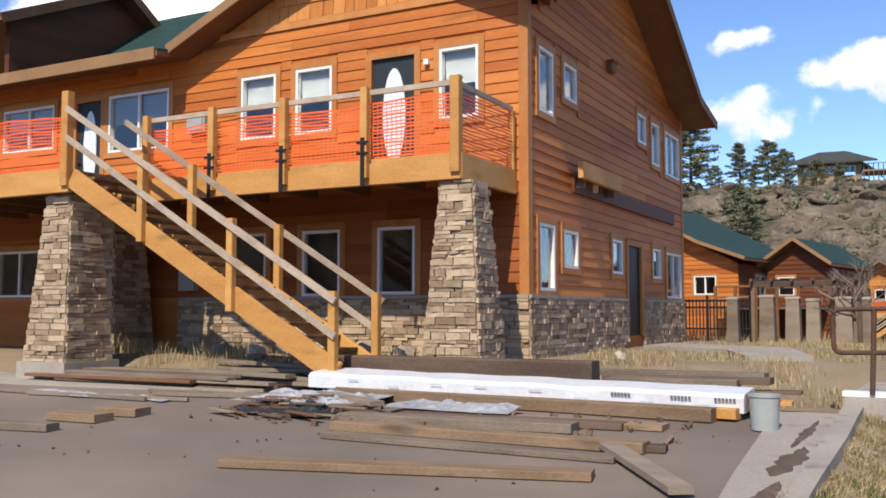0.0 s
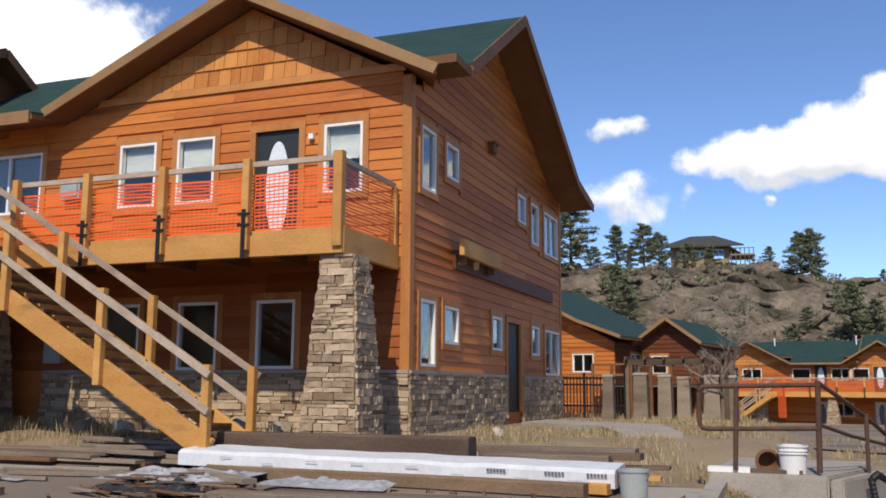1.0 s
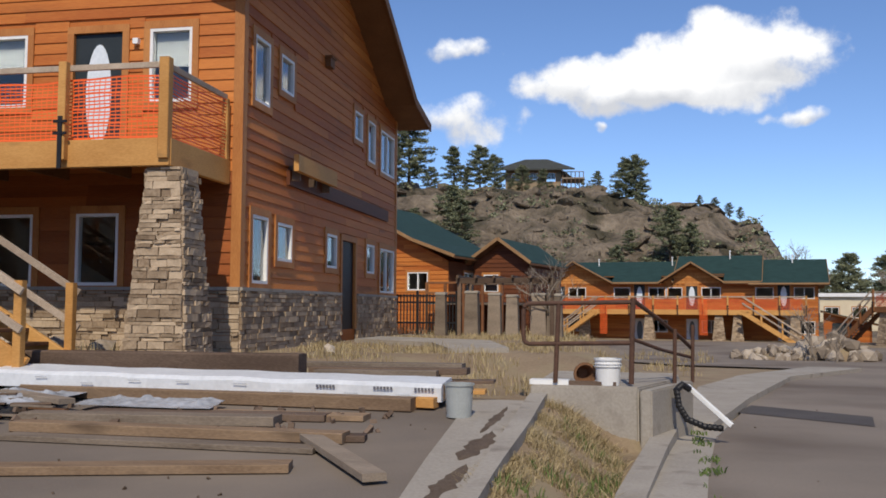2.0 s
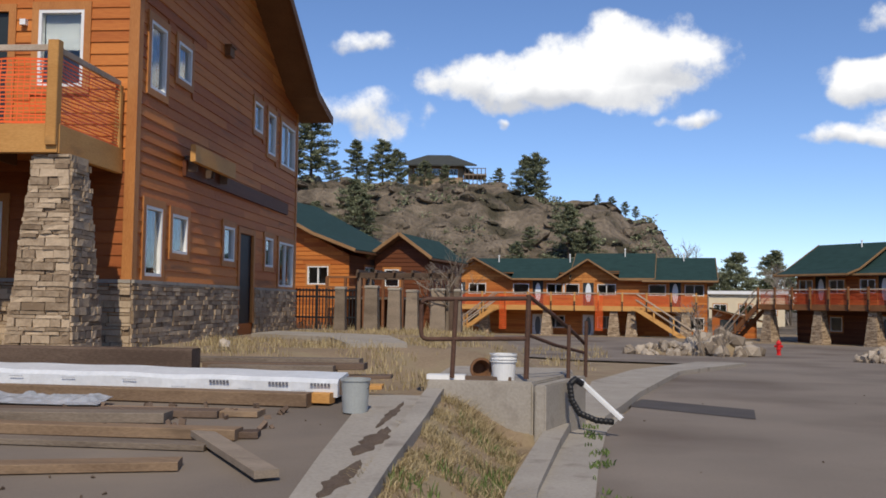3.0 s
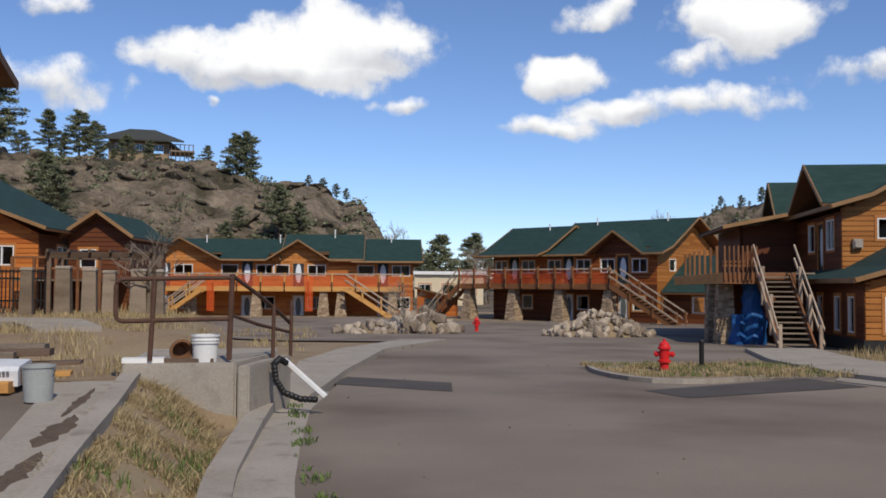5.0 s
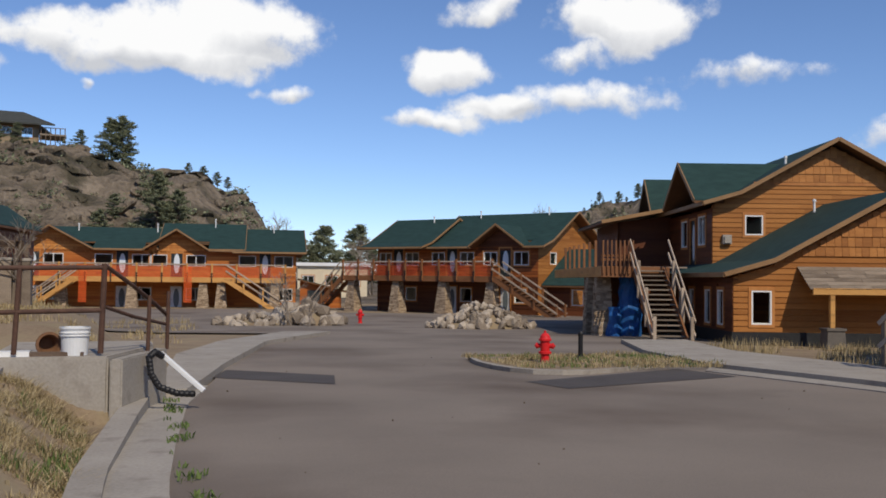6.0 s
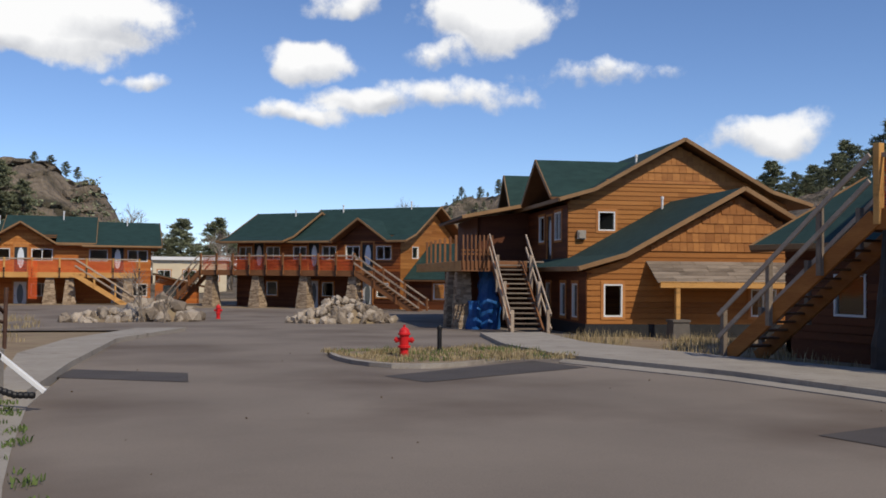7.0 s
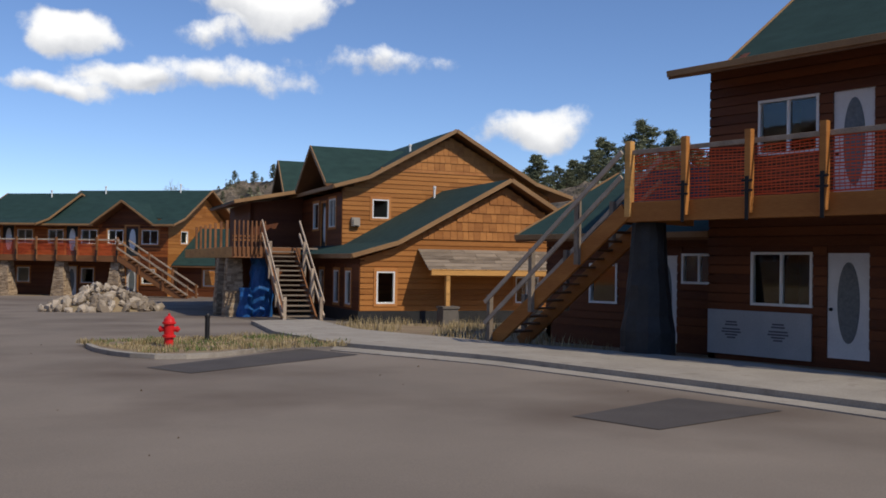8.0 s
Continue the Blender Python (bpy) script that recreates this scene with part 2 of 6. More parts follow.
M_RUST = material("rusted_pipe", (0.05, 0.026, 0.018), (0.13, 0.068, 0.045), 0.75, 8, 60, 0.3)
M_BUCKET = material("grey_plastic_bucket", (0.3, 0.32, 0.31), (0.4, 0.42, 0.41), 0.4, 6, 50, 0.05)
M_WBUCKET = material("white_plastic_bucket", (0.66, 0.67, 0.66), (0.8, 0.8, 0.79), 0.35, 6, 50, 0.03)
M_WRAP = material("white_lumber_wrap", (0.54, 0.56, 0.58), (0.72, 0.74, 0.76), 0.45, 4, 18, 0.35)
M_FILM = material("dusty_plastic_film", (0.13, 0.135, 0.14), (0.5, 0.52, 0.56), 0.35, 2.5, 9, 0.8)
M_HILLROOF = material("dark_grey_shingle", (0.035, 0.038, 0.034), (0.075, 0.078, 0.07), 0.85, 1.5, 10, 0.4)
M_FAINT = material("faint_print", (0.36, 0.38, 0.42), (0.46, 0.48, 0.52), 0.6, 5, 40, 0)
M_INK = material("dark_print", (0.1, 0.1, 0.12), (0.15, 0.15, 0.17), 0.6, 5, 40, 0)
M_RED = material("red_hydrant_paint", (0.55, 0.012, 0.015), (0.7, 0.03, 0.03), 0.4, 6, 40, 0.1)
M_BARK = material("pine_bark", (0.06, 0.04, 0.028), (0.14, 0.1, 0.07), 0.95, 4, 20, 0.6)
M_NEEDLE = material("pine_needles", (0.085, 0.1, 0.055), (0.25, 0.26, 0.15), 0.8, 0.6, 4, 0, vary=0.8)
M_TWIG = material("bare_twigs", (0.16, 0.13, 0.1), (0.32, 0.27, 0.22), 0.9, 3, 20, 0.2, vary=0.4)
M_BLUE = material("blue_tarp", (0.01, 0.06, 0.22), (0.03, 0.14, 0.38), 0.4, 4, 12, 0.6)
M_CREAM = material("cream_stucco", (0.6, 0.5, 0.34), (0.74, 0.64, 0.46), 0.85, 1, 30, 0.1)
M_RUBBLE = material("broken_rock", (0.2, 0.16, 0.12), (0.46, 0.39, 0.31), 0.92, 3, 20, 0.6, vary=0.7)
M_PLASTIC = material("dark_grey_wrap", (0.014, 0.0145, 0.016), (0.034, 0.035, 0.037), 0.55, 3, 10, 0.5)
M_TANWALL = material("tan_stucco", (0.24, 0.175, 0.11), (0.38, 0.29, 0.19), 0.88, 1.0, 20, 0.2)
# Pale board greyed by dust and, in the same colour, by shade.
M_SHEATH = material("dusty_shaded_sheathing", (0.33, 0.34, 0.35), (0.46, 0.47, 0.48), 0.7, 2, 30, 0.1)
M_BLIND = material("pale_window_blind", (0.24, 0.255, 0.265), (0.36, 0.375, 0.385), 0.7, 3, 30, 0.1, (0.4, 0.4, 8))
M_ROOM = material("plaster_wall", (0.3, 0.28, 0.25), (0.38, 0.36, 0.33), 0.9, 2, 30, 0.1)


# ---- building blocks ----
def link_mesh(name, bm, mat, parent=None, label="", smooth=False):
    me = bpy.data.meshes.new(name)
    bmesh.ops.recalc_face_normals(bm, faces=bm.faces)
    if smooth:
        for fc in bm.faces:
            fc.smooth = True
    bm.to_mesh(me)
    bm.free()
    me.materials.append(mat)
    ob = new(name, me)
    if parent:
        ob.parent = parent
    if label:
        tagged(ob, label)
    return ob


def part(name, bm, mat, parent, label=""):
    return link_mesh(name, bm, mat, parent, label)


def box(bm, a, b, m=None):
    """A box between two corners, moved by the matrix m."""
    vs = [Vector((x, y, z)) for z in (a[2], b[2]) for y in (a[1], b[1]) for x in (a[0], b[0])]
    vs = [bm.verts.new(m @ v if m else v) for v in vs]
    for q in ((0, 1, 3, 2), (4, 6, 7, 5), (0, 4, 5, 1), (1, 5, 7, 3), (3, 7, 6, 2), (2, 6, 4, 0)):
        bm.faces.new([vs[i] for i in q])
    return vs


def boxed(name, a, b, mat, parent, m=None, label=""):
    bm = bmesh.new()
    box(bm, a, b, m)
    return part(name, bm, mat, parent, label)


def beam_matrix(p, q):
    p, q = Vector(p), Vector(q)
    d = (q - p).normalized()
    side = d.cross(Vector((0, 0, 1)))
    side = side.normalized() if side.length > 1e-4 else Vector((0, 1, 0))
    upv = side.cross(d).normalized()
    m = Matrix((d, side, upv)).transposed().to_4x4()
    m.translation = p
    return m, (q - p).length


def beam(bm, p, q, w, h):
    """A squared timber from p to q, w wide and h high, centred on the line, with its corners eased."""
    m, L = beam_matrix(p, q)
    e = min(w, h) * 0.08
    ring = [(-w / 2 + e, -h / 2), (w / 2 - e, -h / 2), (w / 2, -h / 2 + e), (w / 2, h / 2 - e), (w / 2 - e, h / 2), (-w / 2 + e, h / 2), (-w / 2, h / 2 - e), (-w / 2, -h / 2 + e)]
    loops = [[bm.verts.new(m @ Vector((x, s, u))) for s, u in ring] for x in (0, L)]
    for i in range(8):
        j = (i + 1) % 8
        bm.faces.new((loops[0][i], loops[0][j], loops[1][j], loops[1][i]))
    bm.faces.new(loops[0][::-1])
    bm.faces.new(loops[1])


def timber(name, p, q, w, h, mat, parent=None, label=""):
    bm = bmesh.new()
    beam(bm, p, q, w, h)
    return part(name, bm, mat, parent, label)


def tube(bm, pts, r, sides=8):
    """A round pipe along pts; r: one radius, or one for each point."""
    pts = [Vector(p) for p in pts]
    rings = []
    for i, p in enumerate(pts):
        d = (pts[min(i + 1, len(pts) - 1)] - pts[max(i - 1, 0)]).normalized()
        u = d.cross(Vector((0.31, 0.17, 0.93))).normalized()
        v = d.cross(u)
        rr = r[i] if isinstance(r, (list, tuple)) else r
        rings.append([bm.verts.new(p + (u * math.cos(2 * math.pi * k / sides) + v * math.sin(2 * math.pi * k / sides)) * rr) for k in range(sides)])
    for a, b in zip(rings, rings[1:]):
        for k in range(sides):
            bm.faces.new((a[k], a[(k + 1) % sides], b[(k + 1) % sides], b[k]))
    bm.faces.new(rings[0][::-1])
    bm.faces.new(rings[-1])


def lathe(bm, prof, sides=20, m=None):
    """A turned shape from (radius, height) pairs."""
    rings = []
    for r, z in prof:
        ring = [Vector((r * math.cos(2 * math.pi * k / sides), r * math.sin(2 * math.pi * k / sides), z)) for k in range(sides)]
        rings.append([bm.verts.new(m @ v if m else v) for v in ring])
    for a, b in zip(rings, rings[1:]):
        for k in range(sides):
            bm.faces.new((a[k], a[(k + 1) % sides], b[(k + 1) % sides], b[k]))
    bm.faces.new(rings[0][::-1])
    bm.faces.new(rings[-1])


def slab(bm, pts, thick):
    """A plate with the outline pts, thick downwards."""
    top = [bm.verts.new(p) for p in pts]
    low = [bm.verts.new(Vector(p) - Vector((0, 0, thick))) for p in pts]
    n = len(pts)
    bm.faces.new(top)
    bm.faces.new(low[::-1])
    for i in range(n):
        bm.faces.new((top[i], low[i], low[(i + 1) % n], top[(i + 1) % n]))


def thing(name, label, category, at=None, group="", kind=""):
    ob = new(name)
    if at is not None:
        ob.matrix_world = at
    return tagged(ob, label, category, group, kind)


def face_matrix(x, y, z, turn=0):
    """A wall's frame: x along it to the right as seen from outside, -y outwards, z up."""
    return pose(x, y, z, 0, 0, turn)


def top_at(top, u):
    for (u0, z0), (u1, z1) in zip(top, top[1:]):
        if u0 <= u <= u1:
            return z0 + (z1 - z0) * (u - u0) / (u1 - u0)
    return top[0][1] if u < top[0][0] else top[-1][1]


def wall_core(bm, m, z0, top, holes, thick=0.16):
    """A wall under the line top [(u, z), ...], with real openings (u0, u1, z0, z1)."""
    cuts = sorted({u for u, _ in top} | {u for h in holes for u in h[:2]})
    for a, b in zip(cuts, cuts[1:]):
        mid = (a + b) / 2
        gaps = sorted(h[2:] for h in holes if h[0] < mid < h[1])
        z = z0
        for g0, g1 in gaps + [(None, None)]:
            ends = (top_at(top, a + 1e-6), top_at(top, b - 1e-6)) if g0 is None else (g0, g0)
            if min(ends) - z > 0.005 or g0 is None:
                vs = [bm.verts.new(m @ Vector(p)) for p in ((a, 0, z), (b, 0, z), (b, 0, ends[1]), (a, 0, ends[0]), (a, thick, z), (b, thick, z), (b, thick, ends[1]), (a, thick, ends[0]))]
                for q in ((0, 1, 2, 3), (5, 4, 7, 6), (0, 4, 5, 1), (1, 5, 6, 2), (2, 6, 7, 3), (3, 7, 4, 0)):
                    bm.faces.new([vs[i] for i in q])
            z = g1
    bmesh.ops.remove_doubles(bm, verts=bm.verts[:], dist=0.0002)


def board_mesh(name, mat, lap=0.2):
    """A lap-siding board one metre long, thicker at its lower edge."""
    bm = bmesh.new()
    prof = [(-0.034, 0.0), (-0.034, 0.012), (-0.012, lap + 0.015), (0.0, lap + 0.015), (0.0, 0.0)]
    ends = [[bm.verts.new((x, y, z)) for y, z in prof] for x in (0, 1)]
    for i in range(5):
        j = (i + 1) % 5
        bm.faces.new((ends[0][i], ends[0][j], ends[1][j], ends[1][i]))
    bm.faces.new(ends[0][::-1])
    bm.faces.new(ends[1])
    bmesh.ops.recalc_face_normals(bm, faces=bm.faces)
    me = bpy.data.meshes.new(name)
    bm.to_mesh(me)
    bm.free()
    me.materials.append(mat)
    return me


def spans(z, top, holes, lo, hi, lap):
    """The stretches of a board row at height z that openings and the gable line leave."""
    us = np.linspace(lo, hi, 120)
    ok = [u for u in us if top_at(top, float(u)) > z + lap * 0.6]
    if len(ok) < 3:
        return []
    segs = [(float(ok[0]), float(ok[-1]))]
    for h in holes:
        if h[2] < z + lap * 0.75 and h[3] > z + lap * 0.25:
            nxt = []
            for a, b in segs:
                if h[1] <= a or h[0] >= b:
                    nxt.append((a, b))
                else:
                    nxt += [(a, h[0])] if h[0] > a else []
                    nxt += [(h[1], b)] if h[1] < b else []
            segs = nxt
    return [s for s in segs if s[1] - s[0] > 0.04]


def siding(parent, m, z0, top, holes, mat, lap=0.2, pieces=True, rng=None, name="siding_board", longest=4.9):
    lo, hi = top[0][0], top[-1][0]
    zmax = max(z for _, z in top)
    me = board_mesh(name, mat, lap) if pieces else None
    bm = None if pieces else bmesh.new()
    z = z0
    rng = rng or random.Random(3)
    while z < zmax - lap * 0.6:
        for a, b in spans(z, top, holes, lo, hi, lap):
            cuts = [a]
            while b - cuts[-1] > longest:
                cuts.append(cuts[-1] + longest * rng.uniform(0.6, 1.0))
            cuts.append(b)
            for s, e in zip(cuts, cuts[1:]):
                if pieces:
                    ob = new(name, me)
                    ob.parent = parent
                    ob.matrix_basis = m @ Matrix.Translation((s + 0.001, rng.uniform(-0.003, 0.002), z + rng.uniform(-0.004, 0.004))) @ Matrix.Diagonal((e - s - 0.002, 1, 1, 1))
                else:
                    box(bm, (s, -0.03, z + 0.01), (e, 0, z + lap - 0.02), m)
        z += lap
    if not pieces:
        tagged(part(name, bm, mat, parent), kind="stuff")


def shingles(parent, m, z0, top, mat, w=0.28, h=0.34, lo=None):
    """Square cedar shingles in a gable."""
    bm = bmesh.new()
    rng = random.Random(8)
    z, row = z0, 0
    zmax = max(t[1] for t in top)
    while z < zmax - 0.1:
        u = top[0][0] - rng.random() * w
        while u < top[-1][0]:
            ww = w * rng.uniform(0.75, 1.25)
            a, b = max(u, top[0][0]), min(u + ww - 0.012, top[-1][0])
            if b - a > 0.05 and min(top_at(top, a), top_at(top, b)) > z + 0.2:
                zt = min(z + h + 0.02, top_at(top, a), top_at(top, b))
                dy = rng.uniform(0, 0.008)
                vs = [bm.verts.new(m @ Vector(p)) for p in ((a, -0.04 - dy, z), (b, -0.04 - dy, z), (b, -0.012, zt), (a, -0.012, zt), (a, 0, z), (b, 0, z))]
                for q in ((0, 1, 2, 3), (4, 5, 1, 0)):
                    bm.faces.new([vs[i] for i in q])
                bm.faces.new((vs[1], vs[5], vs[2]))
                bm.faces.new((vs[4], vs[0], vs[3]))
            u += ww
        z += h
        row += 1
    tagged(part("gable_shingles", bm, mat, parent), kind="stuff")


def frame_bars(bm, m, u0, u1, z0, z1, w, y0, y1):
    for a, b in (((u0, z0), (u1, z0 + w)), ((u0, z1 - w), (u1, z1)), ((u0, z0 + w), (u0 + w, z1 - w)), ((u1 - w, z0 + w), (u1, z1 - w))):
        box(bm, (a[0], y0, a[1]), (b[0], y1, b[1]), m)


def window(parent, m, u0, u1, z0, z1, sashes=1, casing=0.12, blind=0.0):
    """A white vinyl window in an opening, with glass and a cedar casing."""
    bm = bmesh.new()
    frame_bars(bm, m, u0, u1, z0, z1, 0.055, -0.05, 0.07)
    wob = part("window", bm, M_WHITE, parent, "white vinyl window")
    n = sashes
    for i in range(n):
        a, b = u0 + 0.055 + (u1 - u0 - 0.11) * i / n, u0 + 0.055 + (u1 - u0 - 0.11) * (i + 1) / n
        boxed("pane", (a, 0.012 + 0.012 * i, z0 + 0.05), (b, 0.02 + 0.012 * i, z1 - 0.05), M_GLASS, wob, m).visible_shadow = False
        if i:
            boxed("mullion", (a - 0.03, -0.03, z0 + 0.05), (a + 0.03, 0.05, z1 - 0.05), M_WHITE, wob, m)
    if blind:
        boxed("blind", (u0 + 0.06, 0.1, z1 - (z1 - z0) * blind), (u1 - 0.06, 0.115, z1 - 0.05), M_BLIND, wob, m, "pale blind behind the glass")
    if casing:
        c = casing
        bm = bmesh.new()
        for a, b in (((u0 - c, z1), (u1 + c, z1 + c * 1.15)), ((u0 - c, z0 - c), (u1 + c, z0)), ((u0 - c, z0), (u0, z1)), ((u1, z0), (u1 + c, z1))):
            box(bm, (a[0], -0.055, a[1]), (b[0], 0, b[1]), m)
        part("casing", bm, M_TRIM, wob, "cedar trim round the window")
    return wob


def ellipse(bm, m, u, z, a, b, y0, y1, n=28):
    rings = [[bm.verts.new(m @ Vector((u + a * math.cos(2 * math.pi * k / n), y, z + b * math.sin(2 * math.pi * k / n)))) for k in range(n)] for y in (y0, y1)]
    for k in range(n):
        bm.faces.new((rings[0][k], rings[0][(k + 1) % n], rings[1][(k + 1) % n], rings[1][k]))
    bm.faces.new(rings[0])
    bm.faces.new(rings[1][::-1])


def door(parent, m, u0, u1, z0, z1, mat, oval=True, casing=0.13, label=""):
    bm = bmesh.new()
    box(bm, (u0, 0.02, z0), (u1, 0.07, z1), m)
    d = part("door", bm, mat, parent, label)
    if oval:
        bm = bmesh.new()
        ellipse(bm, m, (u0 + u1) / 2, z0 + (z1 - z0) * 0.53, (u1 - u0) * 0.26, (z1 - z0) * 0.385, 0.006, 0.03)
        part("oval_pane", bm, M_SMOKED if mat is M_WDOOR else M_FROST, d, "oval door glass")
    bm = bmesh.new()
    lathe(bm, [(0.01, 0), (0.03, 0.01), (0.035, 0.04), (0.02, 0.06)], 10, m @ pose(u0 + 0.08, 0.02, z0 + 0.95, 90))
    part("door_knob", bm, M_BLACK, d)
    if casing:
        bm = bmesh.new()
        for a, b in (((u0 - casing, z1), (u1 + casing, z1 + casing)), ((u0 - casing, z0), (u0, z1)), ((u1, z0), (u1 + casing, z1))):
            box(bm, (a[0], -0.055, a[1]), (b[0], 0.02, b[1]), m)
        part("casing", bm, M_TRIM, d)
    return d


def stone_mesh(seed):
    rng = random.Random(seed)
    bm = bmesh.new()
    box(bm, (-0.5, -0.5, -0.5), (0.5, 0.5, 0.5))
    bmesh.ops.subdivide_edges(bm, edges=[e for e in bm.edges if abs(e.verts[0].co.x - e.verts[1].co.x) > 0.5], cuts=1)
    for v in bm.verts:
        v.co += Vector((rng.uniform(-0.03, 0.03), rng.uniform(-0.16, 0.1) if v.co.y < 0 else 0, rng.uniform(-0.08, 0.08)))
    bmesh.ops.recalc_face_normals(bm, faces=bm.faces)
    me = bpy.data.meshes.new("stone")
    bm.to_mesh(me)
    bm.free()
    me.materials.append(M_STONE)
    return me


STONES = [stone_mesh(s) for s in range(5)]


def stonework(parent, m, z0, z1, left, right, pieces, seed=1, depth=0.07, lean=0.0):
    """Stacked ledgestone on a face; left and right: the face's sides as functions of the height; lean: how far the face steps back per metre."""
    rng = random.Random(seed)
    bm = bmesh.new()
    z = z0
    while z < z1 - 0.03:
        h = min(rng.choice((0.055, 0.075, 0.095, 0.12)), z1 - z)
        u, end = left(z) - rng.random() * 0.1, right(z)
        while u < end - 0.03:
            w = rng.uniform(0.14, 0.42)
            a, b = max(u, left(z) - rng.uniform(0, 0.025)), min(u + w, end + rng.uniform(0, 0.025))
            if end - b < 0.09:
                b = end + rng.uniform(0, 0.02)
            d = depth * rng.uniform(0.75, 1.35)
            mm = m @ Matrix.Translation(((a + b) / 2, lean * (z - z0) - d / 2 + 0.02, z + h / 2)) @ Matrix.Diagonal((max(b - a - 0.008, 0.03), d, h - 0.008, 1))
            if pieces:
                ob = new("stone", rng.choice(STONES))
                ob.parent = parent
                ob.matrix_basis = mm
            else:
                vs = box(bm, (-0.5, -0.5, -0.5), (0.5, 0.5, 0.5), mm)
                for v in vs:
                    v.co += Vector((rng.uniform(-0.006, 0.006), rng.uniform(-0.006, 0.006), rng.uniform(-0.005, 0.005)))
            u = b + 0.004
        z += h
    if pieces:
        bm.free()
    else:
        tagged(part("stone_veneer", bm, M_STONE, parent), kind="stuff")


def stone_column(parent, x, y, z0, z1, base, top, pieces=False, seed=1, footing=0.0, label="tapered column of stacked ledgestone"):
    """A square stone pier that narrows upwards."""
    h = z1 - z0
    bm = bmesh.new()
    k0, k1 = base / 2 - 0.03, top / 2 - 0.03
    lo = [bm.verts.new((x + sx * k0, y + sy * k0, z0)) for sx, sy in ((-1, -1), (1, -1), (1, 1), (-1, 1))]
    hi = [bm.verts.new((x + sx * k1, y + sy * k1, z1)) for sx, sy in ((-1, -1), (1, -1), (1, 1), (-1, 1))]
    for i in range(4):
        bm.faces.new((lo[i], lo[(i + 1) % 4], hi[(i + 1) % 4], hi[i]))
    bm.faces.new(lo[::-1])
    bm.faces.new(hi)
    col = part("stone_column", bm, M_MORTAR, parent, label)
    lean = (base - top) / 2 / h
    for i, turn in enumerate((0, 90, 180, 270)):
        m = Matrix.Translation((x, y, 0)) @ pose(0, 0, 0, 0, 0, turn) @ Matrix.Translation((0, -base / 2 + 0.03, 0))
        stonework(col, m, z0, z1, lambda z: -(base / 2 - lean * (z - z0)), lambda z: base / 2 - lean * (z - z0), pieces and i < 2, seed * 7 + i, 0.08, lean)
    bm = bmesh.new()
    box(bm, (x - top / 2 - 0.02, y - top / 2 - 0.02, z1 - 0.05), (x + top / 2 + 0.02, y + top / 2 + 0.02, z1 + 0.005))
    part("capstone", bm, M_STONE, col)
    if footing:
        boxed("footing", (x - base / 2 - 0.1, y - base / 2 - 0.1, z0 - footing), (x + base / 2 + 0.1, y + base / 2 + 0.1, z0), M_CONC, col)
    return col


def roof_plane(parent, pts, name="roof", over=0.05):
    """A shingled roof slope with its boarded underside."""
    bm = bmesh.new()
    slab(bm, pts, over)
    r = part(name, bm, M_ROOF, parent)
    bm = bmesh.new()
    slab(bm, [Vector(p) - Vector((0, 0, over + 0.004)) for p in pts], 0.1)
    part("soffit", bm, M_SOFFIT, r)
    return r


def fascia(parent, p, q, h=0.24, w=0.045):
    p, q = Vector(p), Vector(q)
    timber("fascia_board", p - Vector((0, 0, h / 2 - 0.03)), q - Vector((0, 0, h / 2 - 0.03)), w, h, M_FASCIA, parent)


def railing_post(parent, x, y, z, h=1.1, strap=True, w=0.13, mat=None, out=(0, -1)):
    """A deck post bolted to the deck's edge with black steel straps."""
    p = timber("deck_post", (x, y, z - 0.3), (x, y, z + h), w, w, mat or M_TIMBER, parent)
    if strap:
        ox, oy = out
        bm = bmesh.new()
        d = w / 2 + 0.012
        sx, sy = (0.035, 0.01) if oy else (0.01, 0.035)
        box(bm, (x + ox * d - sx, y + oy * d - sy, z - 0.44), (x + ox * d + sx, y + oy * d + sy, z + 0.36))
        for zz in (0.1, 0.28):
            bx, by = (0.11, 0.014) if oy else (0.014, 0.11)
            box(bm, (x + ox * d - bx, y + oy * d - by, z + zz - 0.02), (x + ox * d + bx, y + oy * d + by, z + zz + 0.02))
        part("steel_strap", bm, M_BLACK, p, "black bolted steel strap")
    return p


def safety_net(name, parent, p, q, z0, z1, cell=0.07, sag=0.03, seed=1, mat=None):
    """Orange plastic fence net hung between p and q, as a real mesh of strands."""
    rng = random.Random(seed)
    bm = bmesh.new()
    p, q = Vector(p), Vector(q)
    L = (q - p).length
    d = (q - p) / L
    n = Vector((d.y, -d.x, 0))
    nu, nz = max(2, int(L / 0.09)), max(3, int((z1 - z0) / 0.055))

    def at(i, j):
        u = L * i / nu
        wob = math.sin(u * 2.1 + seed) * 0.02 + math.sin(u * 5.3 + j * 0.7 + seed) * 0.012
        zz = z0 + (z1 - z0) * j / nz + math.sin(u * 1.7 + seed * 2) * sag * (j / nz) + math.sin(u * 7 + j * 2.3) * 0.006
        return p + d * u + n * wob + Vector((0, 0, zz - p.z))

    grid = [[at(i, j) for j in range(nz + 1)] for i in range(nu + 1)]
    for j in range(nz + 1):
        w = 0.011 if j % 4 else 0.016
        prev = None
        for i in range(nu + 1):
            c = grid[i][j]
            pair = (bm.verts.new(c - Vector((0, 0, w))), bm.verts.new(c + Vector((0, 0, w))))
            if prev:
                bm.faces.new((prev[0], pair[0], pair[1], prev[1]))
            prev = pair
    for i in range(nu + 1):
        prev = None
        for j in range(nz + 1):
            c = grid[i][j] + n * 0.002
            pair = (bm.verts.new(c - d * 0.007), bm.verts.new(c + d * 0.007))
            if prev:
                bm.faces.new((prev[0], pair[0], pair[1], prev[1]))
